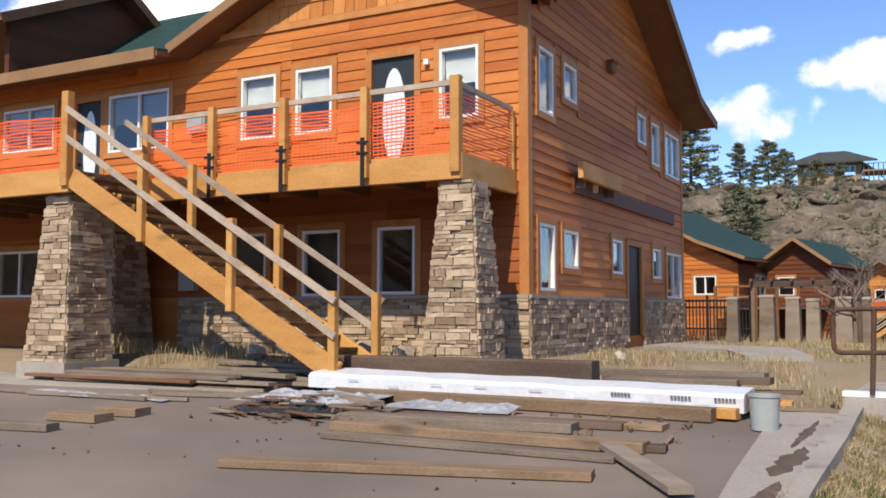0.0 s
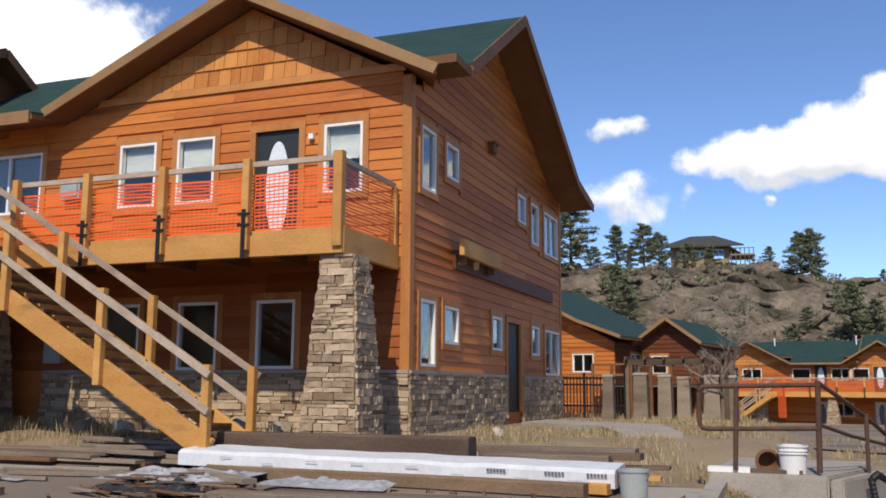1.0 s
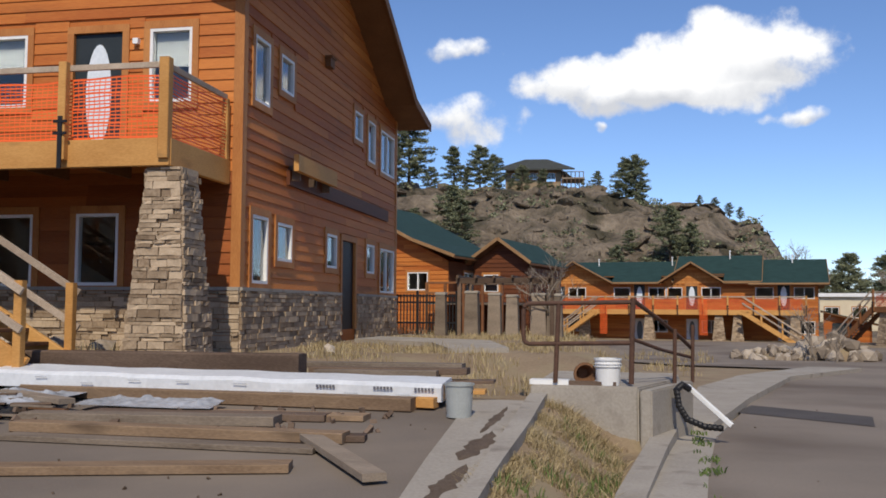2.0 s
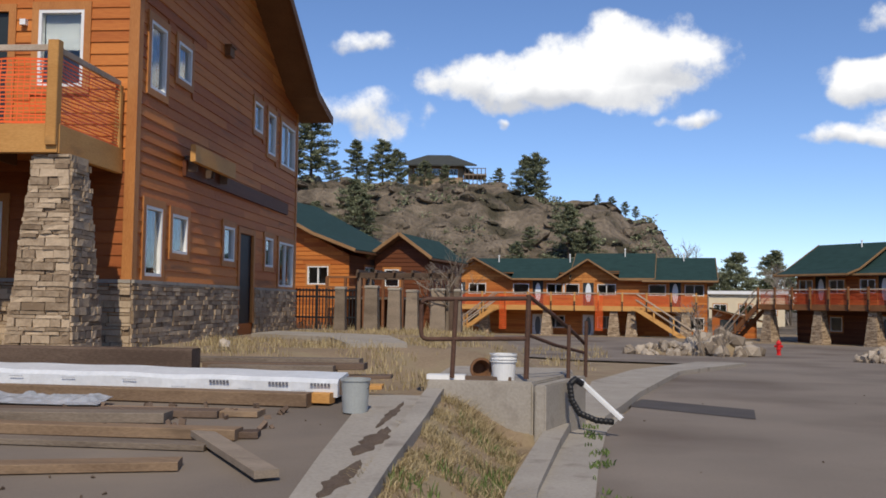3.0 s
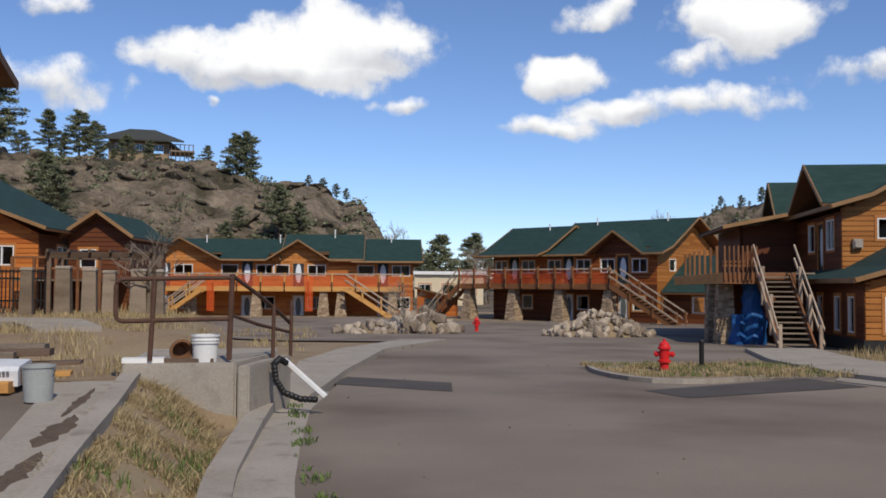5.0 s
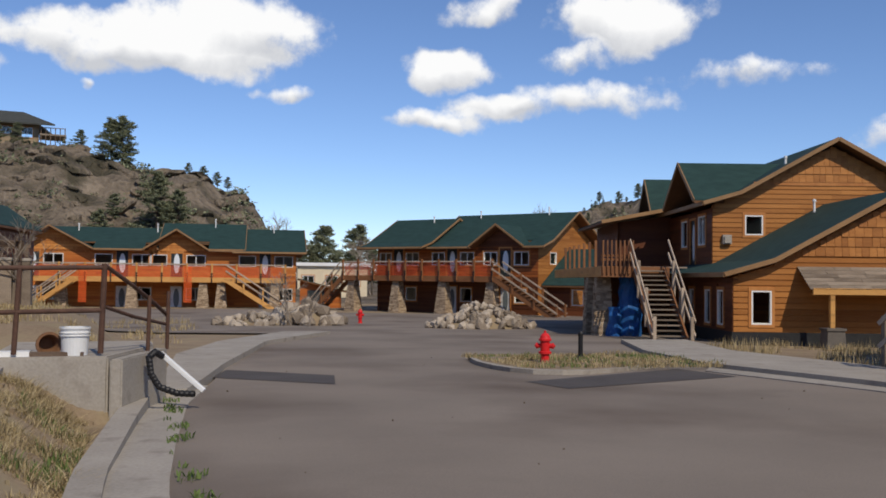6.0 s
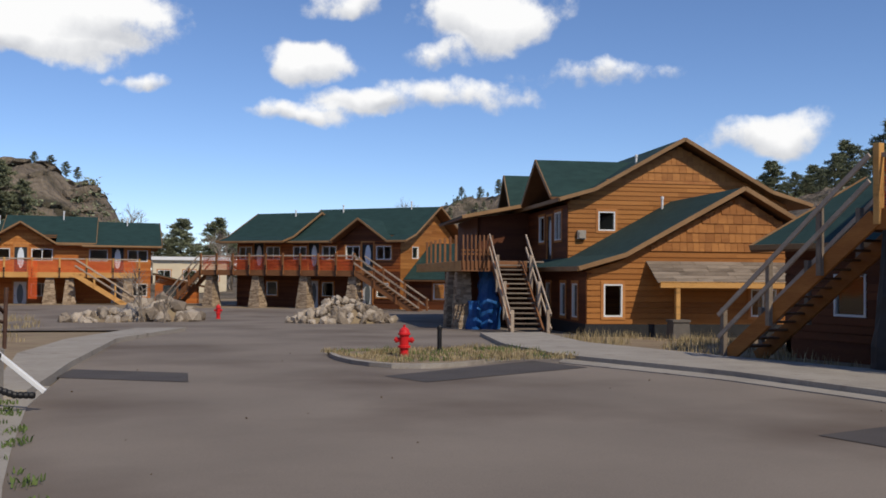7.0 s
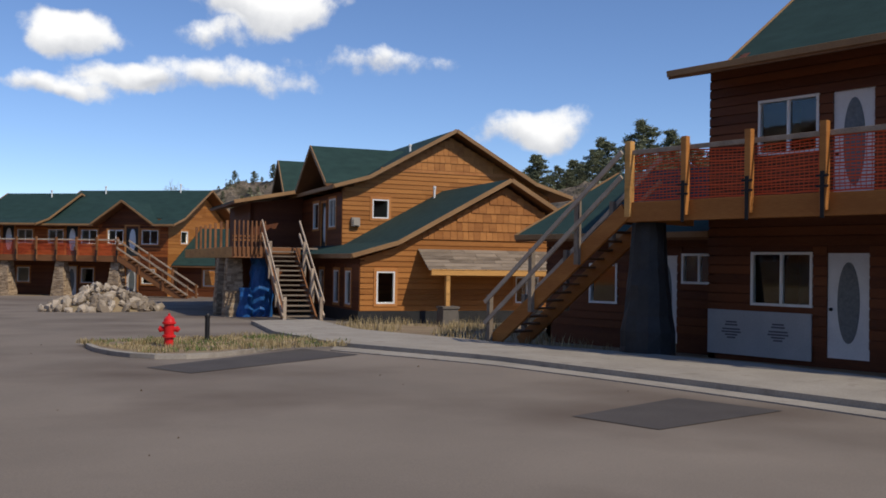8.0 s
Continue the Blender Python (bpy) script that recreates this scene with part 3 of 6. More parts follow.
            prev = pair
    return part(name, bm, mat or M_NET, parent, "orange plastic safety net")


def stair(parent, p_top, p_low, width, across, risers, post_mat, rail=True, tread_mat=None, wood=None):
    """An open timber stair from p_top to p_low; across: unit vector over its width, from the near stringer to the far one."""
    a, b, c = Vector(p_top), Vector(p_low), Vector(across)
    run = b - a
    flat = Vector((run.x, run.y, 0))
    st = new("stair")
    st.parent = parent
    tagged(st, "open timber stair with weathered handrails")
    for s in (0.0, width):
        timber("stringer", a + c * s + Vector((0, 0, -0.17)), b + c * s + Vector((0, 0, -0.12)) + flat.normalized() * 0.12, 0.08, 0.34, wood or M_TIMBER, st)
    for i in range(1, risers):
        k = i / risers
        o = a + flat * k + Vector((0, 0, run.z * k))
        w = flat.length / risers
        m, _ = beam_matrix(o + c * 0.05, o + c * (width - 0.05))
        bm = bmesh.new()
        beam(bm, o + c * 0.045 + flat.normalized() * 0.02, o + c * (width - 0.045) + flat.normalized() * 0.02, w * 0.98, 0.05)
        part("tread", bm, tread_mat or M_TREAD, st)
    if rail:
        d = run.normalized()
        ks = (0.32, 0.67, 1.02)
        for s, off in ((0.0, -0.08), (width, 0.08)):
            for k in ks:
                o = a + run * k + c * (s + off)
                timber("stair_post", o + Vector((0, 0, -0.3 if k < 0.9 else -0.15)), o + Vector((0, 0, 1.12)), 0.12, 0.12, post_mat, st)
            for hgt in (1.02, 0.52):
                o = c * (s + (off * 2 if s == 0 else off * 2)) + Vector((0, 0, hgt))
                timber("handrail", a + o, b + o + d * 0.22, 0.045, 0.1, M_RAILWOOD, st)
    return st


# ---- ground ----
def smooth(a, b, x):
    t = min(1.0, max(0.0, (x - a) / (b - a)))
    return t * t * (3 - 2 * t)


# Heading, ridge height; the ridge behind the camera is unseen and made up.
RIDGE = [(-180, 14), (-60, 28), (-30, 23), (-21, 21.2), (-14, 20.2), (-9.5, 19.8), (-6.5, 20.0), (-3.8, 20.4), (-1.8, 18.6), (1.0, 17.0), (3.1, 16.2), (5.2, 14.2), (6.2, 12.6), (7.1, 10), (7.8, 6.5), (9.0, 2.5), (10.5, 0), (20, 2), (24, 8.5), (28, 13.5), (31, 14), (36, 9), (42, 9), (50, 15), (70, 18), (100, 14), (180, 14)]


def lot_height(y, x=-8.0):
    k = smooth(-5.5, -2.5, x)
    return 0.0415 * min(max(y, 0.0), 11.0) + 0.4 * smooth(11.0 + 2.2 * k, 12.6 + 4.0 * k, y)


def ground_z(x, y):
    r = math.hypot(x, y)
    z = -0.018 * min(max(r - 6, 0.0), 45.0)
    if y > 0:
        if y < 12.0:
            s = 1 - smooth(-1.22 - (y - 5.4) * 0.03, -0.42, x)
        else:
            edge = 0.02 + 0.013 * (y - 12.0) ** 2
            s = 1 - smooth(edge - 0.35 - (y - 12.0) * 0.25, edge, x)
        k = smooth(-3.5, 0.5, x)
        z += s * (lot_height(y, x) - z) * (1 - smooth(24 - 9 * k, 62 - 36 * k, y))
    az = math.degrees(math.atan2(x, y))
    if r > 88:
        for (a0, h0), (a1, h1) in zip(RIDGE, RIDGE[1:]):
            if a0 <= az <= a1:
                hgt = h0 + (h1 - h0) * smooth(a0, a1, az)
                break
        k = smooth(90, 150, r) * (1 - 0.6 * smooth(300, 900, r))
        rough = noise.fractal(Vector((x * 0.05, y * 0.05, 3.1)), 1.0, 2.0, 5) * 2.0 + (0.45 - abs(noise.noise(Vector((x * 0.13, y * 0.13, 0))))) * 3.2 + (0.4 - abs(noise.noise(Vector((x * 0.3, y * 0.2, 7))))) * 2.8
        z += (hgt + rough * min(1.0, hgt / 10) * (1 - 0.5 * smooth(128, 150, r))) * k
    return z


def ground_sheet():
    azs = [-180 + 4 * i for i in range(30)] + [-60 + 0.45 * i for i in range(289)] + [70.05 + 4 * i for i in range(28)]
    rs = [0.0001] + [1.0 + 0.4 * i for i in range(60)] + [25 + 1.5 * i for i in range(30)] + [70 + 1.6 * i for i in range(76)] + [195, 240, 300, 400, 600, 900, 1500, 2600, 4500]
    bm = bmesh.new()
    grid = []
    for a in azs:
        s, c = math.sin(radians(a)), math.cos(radians(a))
        grid.append([bm.verts.new((r * s, r * c, ground_z(r * s, r * c) - (0.05 if r < 80 else 0))) for r in rs])
    n = len(azs)
    for i in range(n):
        for j in range(len(rs) - 1):
            fc = bm.faces.new((grid[i][j], grid[i][j + 1], grid[(i + 1) % n][j + 1], grid[(i + 1) % n][j]))
            fc.smooth = True
            fc.material_index = 1 if rs[j] > 90 else 0
    ob = link_mesh("ground", bm, M_DIRT)
    ob.data.materials.append(M_ROCKHILL)
    return tagged(ob, "dry dirt ground rising to a rocky, scrub-covered hillside", "ground", kind="structure")


ground_sheet()


def strip(name, left, right, mat, label, category, lift=0.0, across=8, thick=0.0, step=0.6, kind="structure", level=ground_z):
    """A paved band between two lines, lying on the ground; thick gives it a raised edge."""
    def resample(line, n):
        pts = [Vector((*p, 0)) for p in line]
        acc = [0]
        for a, b in zip(pts, pts[1:]):
            acc.append(acc[-1] + (b - a).length)
        res = []
        for i in range(n + 1):
            s = acc[-1] * i / n
            k = max(j for j in range(len(acc)) if acc[j] <= s + 1e-9)
            k = min(k, len(pts) - 2)
            t = (s - acc[k]) / (acc[k + 1] - acc[k])
            res.append(pts[k].lerp(pts[k + 1], t))
        return res, acc[-1]
    n = max(2, int(max(resample(left, 2)[1], resample(right, 2)[1]) / step))
    la, ra = resample(left, n)[0], resample(right, n)[0]
    bm = bmesh.new()
    rows = []
    for a, b in zip(la, ra):
        row = []
        for k in range(across + 1):
            p = a.lerp(b, k / across)
            row.append(bm.verts.new((p.x, p.y, level(p.x, p.y) + lift)))
        rows.append(row)
    for r0, r1 in zip(rows, rows[1:]):
        for k in range(across):
            bm.faces.new((r0[k], r0[k + 1], r1[k + 1], r1[k])).smooth = thick == 0
    if thick:
        geom = bmesh.ops.extrude_face_region(bm, geom=bm.faces[:])
        for v in geom["geom"]:
            if isinstance(v, bmesh.types.BMVert):
                v.co.z -= thick
    return tagged(link_mesh(name, bm, mat), label, category, kind=kind)


strip("road", [(0.3, -40), (0.3, 7.5), (0.44, 9.7), (0.71, 13), (1.11, 15.3), (1.7, 19), (3.7, 28), (7, 35), (8, 66)],
      [(40, -40), (11.6, 3), (11.8, 6), (12.0, 9.5), (12.2, 13), (13, 19), (18, 26), (26, 36), (30, 60)], M_ASPHALT,
      "worn grey-brown asphalt road with cracks", "road", 0.0, 40)
strip("road", [(1.0, 37), (-5, 44), (-11, 56), (-11, 72)], [(6.9, 35.2), (8.3, 48), (8.3, 60), (9, 72)], M_ASPHALT, "worn asphalt apron in front of the far house", "road", 0.015, 24)
strip("parking_lot", [(-40, -30), (-40, 6), (-30, 10.2), (-20, 10.4), (-9, 10.9), (-6, 11.1)], [(-1.2, -30), (-1.6, 4), (-1.76, 5.8), (-1.95, 7.6), (-2.13, 9.7), (-2.25, 11.3)], M_LOT,
      "worn asphalt parking lot strewn with lumber", "parking lot", 0.01, 40)
strip("pavement", [(-0.9, -10), (-1.6, 4), (-1.76, 5.8), (-1.95, 7.6), (-2.13, 9.7), (-2.28, 11.3)], [(-0.7, -10), (-1.3, 4), (-1.36, 5.5), (-1.43, 7.3), (-1.54, 10.4), (-1.6, 11.3)], M_CONC, "pale concrete walk with dirt on it", "pavement", 0.025, 3, 0.1, level=lambda x, y: lot_height(y, -2))
strip("kerb", [(-0.7, -10), (-1.3, 4), (-1.36, 5.5), (-1.43, 7.3), (-1.54, 10.4), (-1.62, 11.85)], [(-0.55, -10), (-1.16, 4), (-1.22, 5.6), (-1.28, 7.3), (-1.31, 9.6), (-1.4, 11.85)], M_CONC, "concrete kerb beside a planting bed", "kerb", 0.07, 2, 0.7, level=lambda x, y: lot_height(y, -2))
strip("gutter_kerb", [(-0.5, -10), (-0.42, 8), (-0.2, 11), (-0.02, 13.0)], [(-0.22, -10), (-0.16, 8), (0.06, 11), (0.24, 13.0)], M_CONC, "rounded concrete kerb with gutter", "kerb", 0.13, 3, 0.4, level=lambda x, y: -0.1)
strip("gutter", [(-0.22, -10), (-0.16, 8), (0.06, 11), (0.24, 13.0), (0.6, 16)], [(0.3, -10), (0.3, 7.5), (0.44, 9.7), (0.71, 13), (1.15, 15.5)], M_CONC, "concrete gutter pan with weeds in its joint", "gutter", 0.015, 3, 0.1, level=lambda x, y: min(0, -0.018 * (y - 6)))
strip("pavement", [(0.28, 14), (0.5, 17), (0.9, 22), (2.3, 28), (5.2, 35)], [(0.75, 14), (1.15, 16), (1.7, 19), (3.7, 28), (7.0, 35)], M_CONC, "curving concrete pavement along the road", "pavement", 0.12, 4, 0.25)
strip("pavement", [(11.6, 3), (11.85, 6), (12.15, 9.5), (12.44, 13), (11.9, 17.6), (12.9, 22), (15.5, 28)], [(15.0, 3), (15.3, 6.9), (15.8, 9.6), (15.7, 12.3), (15.4, 16.5), (15.6, 22), (18, 28)], M_CONC, "pale concrete pavement in front of the houses", "pavement", 0.11, 4, 0.25)
strip("gutter", [(10.9, 3), (11.3, 6), (11.62, 9.3), (11.8, 12.5), (11.2, 16.7)], [(11.6, 3), (11.85, 6), (12.15, 9.5), (12.44, 13), (11.9, 17.6)], M_CONC, "concrete gutter pan along the road", "gutter", 0.02, 2, 0.1)

# ---- the near house ----
house = thing("house", "two-storey orange cedar house with stone base, deck and green roof", "house", pose(-7.0, 14.72, 0.87, 0, 0, 2.06))
H_LEDGE, DECK, EAVE = 1.0, 3.23, 6.2
FRONT_L = -17.0
front_m, side_m = face_matrix(0, 0, 0, 0), face_matrix(0, 0, 0, 90)
front_top = [(FRONT_L, EAVE), (-7.85, EAVE), (-3.4, 8.15), (0, 6.35)]
side_top = [(0, EAVE), (0.9, 6.5), (4.75, 8.85), (11.3, EAVE)]
# openings: u0, u1, z0, z1, kind
front_open = [(-3.2, -2.25, DECK, 5.6, "door"), (-1.72, -0.92, 4.3, 5.62, "w1"), (-5.0, -4.12, 4.3, 5.62, "w1"), (-6.4, -5.5, 4.3, 5.62, "w1"), (-10.25, -8.42, 4.35, 5.65, "w2"),
              (-11.3, -10.5, DECK, 5.6, "door"), (-13.85, -12.05, 4.6, 5.65, "w2"),
              (-3.05, -2.23, 1.08, 2.35, "w1"), (-4.8, -3.9, 1.06, 2.35, "w1"), (-6.6, -5.7, 1.06, 2.35, "w1"), (-10.6, -9.7, 0.1, 2.2, "dw"), (-13.9, -12.4, 1.1, 2.2, "w2"), (-16, -14.6, 1.1, 2.2, "w2")]
side_open = [(0.47, 1.20, 4.4, 5.6, "w1"), (1.77, 2.49, 4.89, 5.6, "w1"), (6.87, 7.58, 4.87, 5.58, "w1"), (8.12, 8.83, 4.5, 5.58, "w1"), (9.43, 10.95, 4.41, 5.58, "w2"),
             (0.47, 1.23, 1.14, 2.36, "w1"), (1.70, 2.51, 1.6, 2.33, "w1"), (4.74, 5.50, 1.6, 2.36, "w1"), (5.94, 7.03, 0.2, 2.3, "dark"), (8.07, 8.83, 1.6, 2.35, "w1"), (9.43, 11.01, 1.12, 2.33, "w2")]


def house_wall(m, top, opens, mat, z_low=-0.4, pieces=True, shingle_from=None, seed=1):
    holes = [o[:4] for o in opens]
    bm = bmesh.new()
    wall_core(bm, m, z_low, top, holes)
    w = part("wall", bm, mat, house, "lap-sided cedar wall")
    cased = [(o[0] - 0.12, o[1] + 0.12, o[2] - 0.12, o[3] + 0.14) for o in opens]
    low = [(u, min(z, shingle_from) if shingle_from else z) for u, z in top]
    if shingle_from:
        low = []
        for (u0, z0), (u1, z1) in zip(top, top[1:]):
            low.append((u0, min(z0, shingle_from)))
            if (z0 - shingle_from) * (z1 - shingle_from) < 0:
                low.append((u0 + (u1 - u0) * (shingle_from - z0) / (z1 - z0), shingle_from))
        low.append((top[-1][0], min(top[-1][1], shingle_from)))
    start = H_LEDGE + 0.06
    # Below the deck: a redder stain that also darkens the wall as shade.
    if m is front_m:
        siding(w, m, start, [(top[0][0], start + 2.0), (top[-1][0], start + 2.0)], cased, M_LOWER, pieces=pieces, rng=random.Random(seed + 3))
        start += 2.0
    siding(w, m, start, low, cased, mat, pieces=pieces, rng=random.Random(seed))
    if shingle_from:
        shingles(w, m, shingle_from + 0.14, top, M_SHINGLE)
        boxed("trim_board", (-7.0 if m is front_m else 1.5, -0.06, shingle_from - 0.01), (-0.1 if m is front_m else 8.9, 0, shingle_from + 0.13), M_TRIM, w, m)
    for o in opens:
        if o[4] in ("w1", "w2"):
            window(house, m, *o[:4], 2 if o[4] == "w2" else 1, blind=0.5 if m is front_m and o[2] > 4 else 0.0)
        elif o[4] == "door":
            door(house, m, *o[:4], M_DOOR, label="dark green door with oval glass")
        elif o[4] == "dw":
            door(house, m, *o[:4], M_WDOOR, label="white door with oval glass")
        else:
            door(house, m, *o[:4], M_BLACK, False, label="black steel door")
    return w


wf = house_wall(front_m, front_top, front_open, M_SIDING, shingle_from=6.5, seed=5)
ws = house_wall(side_m, side_top, side_open, M_SIDING, seed=6)
bm = bmesh.new()
wall_core(bm, face_matrix(0, 11.3, 0, 180), -0.4, [(0, EAVE), (17.0, EAVE)], [])
wall_core(bm, face_matrix(FRONT_L, 11.3, 0, 270), -0.4, [(0, EAVE), (6.6, 8.95), (11.3, EAVE)], [])
part("wall", bm, M_SIDING, house)
for z0 in (-0.1, 3.0):
    boxed("storey_floor", (FRONT_L + 0.17, 0.17, z0), (-0.17, 11.1, z0 + 0.2), M_ROOM, house)
boxed("inner_wall", (FRONT_L + 0.17, 4.0, 0.1), (-0.17, 4.1, EAVE), M_ROOM, house)
boxed("inner_ceiling", (FRONT_L + 0.17, 0.17, EAVE - 0.15), (-0.17, 11.1, EAVE - 0.05), M_ROOM, house)
boxed("corner_board", (-0.13, -0.05, 1.0), (0.05, -0.0, 6.4), M_TRIM, house)
boxed("corner_board", (0.0, 0.0, 1.0), (0.05, 0.13, 6.4), M_TRIM, house)
boxed("corner_board", (0.0, 11.18, 1.0), (0.05, 11.32, 6.3), M_TRIM, house)
# stone base and its ledge
for m, a, b, turn in ((front_m, -8.0, 0.05, 0), (side_m, -0.05, 5.8, 90), (side_m, 7.16, 11.3, 90)):
    bm = bmesh.new()
    box(bm, (a, -0.1, H_LEDGE), (b, 0, H_LEDGE + 0.06), m)
    led = part("stone_ledge", bm, M_CONC, house)
    stonework(led, m @ Matrix.Translation((0, -0.03, 0)), -0.35, H_LEDGE, lambda z, a=a: a, lambda z, b=b: b, False, int(a * 3) + 40, 0.08)

# roofs
RZ, RY = 9.2, 4.6
LX, RX = FRONT_L - 0.5, 0.9
MY, MZ = 0.94, 6.85


def main_slope(y0, y1, z0, z1, x0, x1):
    return [Vector(p) for p in ((x0, y0, z0), (x1, y0, z0), (x1, y1, z1), (x0, y1, z1))]


roof_plane(house, main_slope(1.0, RY, 6.55, RZ, LX, -7.85))
roof_plane(house, main_slope(MY, RY, MZ, RZ, -7.85, RX))
roof_plane(house, main_slope(-1.0, 1.0, 6.22, 6.55, LX, -7.85))
roof_plane(house, main_slope(10.0, RY, 6.5, RZ, LX, RX))
roof_plane(house, main_slope(12.0, 10.0, 6.18, 6.5, LX, RX))
# Side rake boards borrow the dark tread wood to imitate their shade.
for x in (RX,):
    for a, b in (((MY, MZ), (RY, RZ)), ((RY, RZ), (10.0, 6.5)), ((10.0, 6.5), (12.0, 6.18))):
        timber("rake_board", (x, a[0], a[1] - 0.1), (x, b[0], b[1] - 0.1), 0.04, 0.24, M_TREAD, house)
GP, GZ = -3.4, 8.35
for a, b in (((-7.9, 6.35), (GP, GZ)), ((GP, GZ), (0.75, 6.28))):
    roof_plane(house, [Vector(p) for p in ((a[0], -0.65, a[1]), (b[0], -0.65, b[1]), (GP, 3.6, GZ) if b[0] == GP else (0.1, MY - 0.05, GZ - 0.4988 * 3.5), (a[0], 3.6 if a[0] == GP else (MY - 0.1 if a[0] > GP else 0.9), a[1]))], over=0.06)
    fascia(house, (a[0], -0.67, a[1]), (b[0], -0.67, b[1]), 0.2)
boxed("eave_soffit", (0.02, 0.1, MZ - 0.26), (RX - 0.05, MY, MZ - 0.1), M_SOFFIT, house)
fascia(house, (LX, -1.02, 6.22), (-7.9, -1.02, 6.22), 0.26)

roof_plane(house, main_slope(-0.9, 3.0, 7.75, 9.6, LX - 12, -12.9))
roof_plane(house, main_slope(7.6, 3.0, 6.6, 9.6, LX - 12, -12.9))
bm = bmesh.new()
wall_core(bm, face_matrix(-13.4, 0, 0, 90), 6.3, [(-0.3, 7.85), (3.0, 9.45), (6.5, 7.2)], [])
# Gable end and rake boards coloured dark for the shade they stand in.
part("wall", bm, M_SHADESIDE, house)
for a, b in (((-0.9, 7.75), (3.0, 9.6)), ((3.0, 9.6), (7.6, 6.6))):
    timber("rake_board", (-12.9, a[0], a[1] - 0.1), (-12.9, b[0], b[1] - 0.1), 0.04, 0.24, M_TREAD, house)
# deck
DY, DY2 = -2.2, -3.9
boxed("deck_floor", (-6.95, DY + 0.05, DECK - 0.06), (-0.27, -0.05, DECK), M_GREYWOOD, house)
boxed("deck_floor", (FRONT_L, DY2 + 0.05, DECK - 0.06), (-6.95, -0.05, DECK), M_GREYWOOD, house)
timber("rim_beam", (-6.95, DY, DECK - 0.2), (-0.18, DY, DECK - 0.2), 0.1, 0.42, M_TIMBER, house)
timber("rim_beam", (-0.22, DY, DECK - 0.2), (-0.22, -0.06, DECK - 0.2), 0.1, 0.42, M_TIMBER, house)
timber("rim_beam", (FRONT_L, DY2, DECK - 0.2), (-6.9, DY2, DECK - 0.2), 0.1, 0.42, M_TIMBER, house)
for i in range(14):
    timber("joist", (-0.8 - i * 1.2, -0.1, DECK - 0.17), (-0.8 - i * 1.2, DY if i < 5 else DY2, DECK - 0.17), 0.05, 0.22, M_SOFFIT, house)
railing_post(house, -0.26, DY - 0.03, DECK, 1.22, False, 0.16)
for x in (-1.9, -3.55, -5.15, -6.75):
    railing_post(house, x, DY - 0.1, DECK, 1.2)
for x in (-6.97, -8.9, -10.9, -12.9, -14.9):
    railing_post(house, x, DY2 - 0.03, DECK, 1.35 if x > -7 else 1.2, x < -7, 0.16 if x > -7 else 0.13)
railing_post(house, -0.22, -0.15, DECK, 1.05, False, 0.1)
timber("top_rail", (-0.26, DY - 0.03, DECK + 1.12), (-6.8, DY - 0.03, DECK + 1.12), 0.05, 0.09, M_RAILWOOD, house)
timber("top_rail", (-0.24, DY, DECK + 1.1), (-0.24, -0.1, DECK + 1.1), 0.05, 0.09, M_RAILWOOD, house)
safety_net("safety_net", house, (-6.8, DY + 0.05, 0), (-0.3, DY + 0.05, 0), DECK + 0.05, DECK + 0.95, seed=2)
safety_net("safety_net", house, (-0.2, DY + 0.05, 0), (-0.2, -0.1, 0), DECK + 0.02, DECK + 1.0, seed=5)
safety_net("safety_net", house, (FRONT_L, DY2 + 0.06, 0), (-7.1, DY2 + 0.06, 0), DECK + 0.05, DECK + 0.95, seed=3)
stone_column(house, -0.3, -1.87, 0.02, DECK - 0.42, 0.94, 0.52, True, 3)
stone_column(house, -7.35, DY2 + 0.45, -0.1, DECK - 0.42, 1.0, 0.56, False, 4, 0.35)
stone_column(house, -9.0, -0.9, 0.0, DECK - 0.42, 1.1, 0.7, False, 6)
stone_column(house, -15.0, DY2 + 0.45, -0.1, DECK - 0.42, 1.1, 0.6, False, 9, 0.35)
stair(house, (-6.85, DY2, DECK), (-1.45, DY2, 0.0), 1.0, (0, 1, 0), 17, M_TIMBER)
# left-over ledger and beam on the side wall
# The ledger's dark red puts the shadow on the wall into its colour.
boxed("ledger_board", (2.18, -0.1, 3.1), (10.1, 0, 3.4), M_SHADESIDE, house, side_m)
boxed("beam_stub", (1.95, -0.36, 3.34), (4.45, -0.26, 3.66), M_TIMBER, house, side_m)
for u in (2.3, 3.3, 4.2):
    boxed("bracket", (u, -0.26, 3.2), (u + 0.08, 0, 3.5), M_BROWNWOOD, house, side_m)
bm = bmesh.new()
box(bm, (4.5, -0.16, 6.05), (4.8, 0, 6.25), side_m)
box(bm, (4.46, -0.2, 6.25), (4.84, 0, 6.29), side_m)
part("wall_vent", bm, M_SOFFIT, house)
for x, z, w, h in ((-7.75, 4.55, 0.5, 0.42), (-7.9, 1.2, 0.42, 0.5)):
    bm = bmesh.new()
    box(bm, (x, -0.2, z), (x + w, -0.035, z + h))
    box(bm, (x + 0.05, -0.23, z + 0.06), (x + w - 0.05, -0.2, z + h - 0.06))
    part("meter_box", bm, M_BUCKET, house, "grey electric box on the wall")
boxed("door_light", (-2.02, -0.12, 5.35), (-1.92, 0, 5.45), M_WHITE, house)


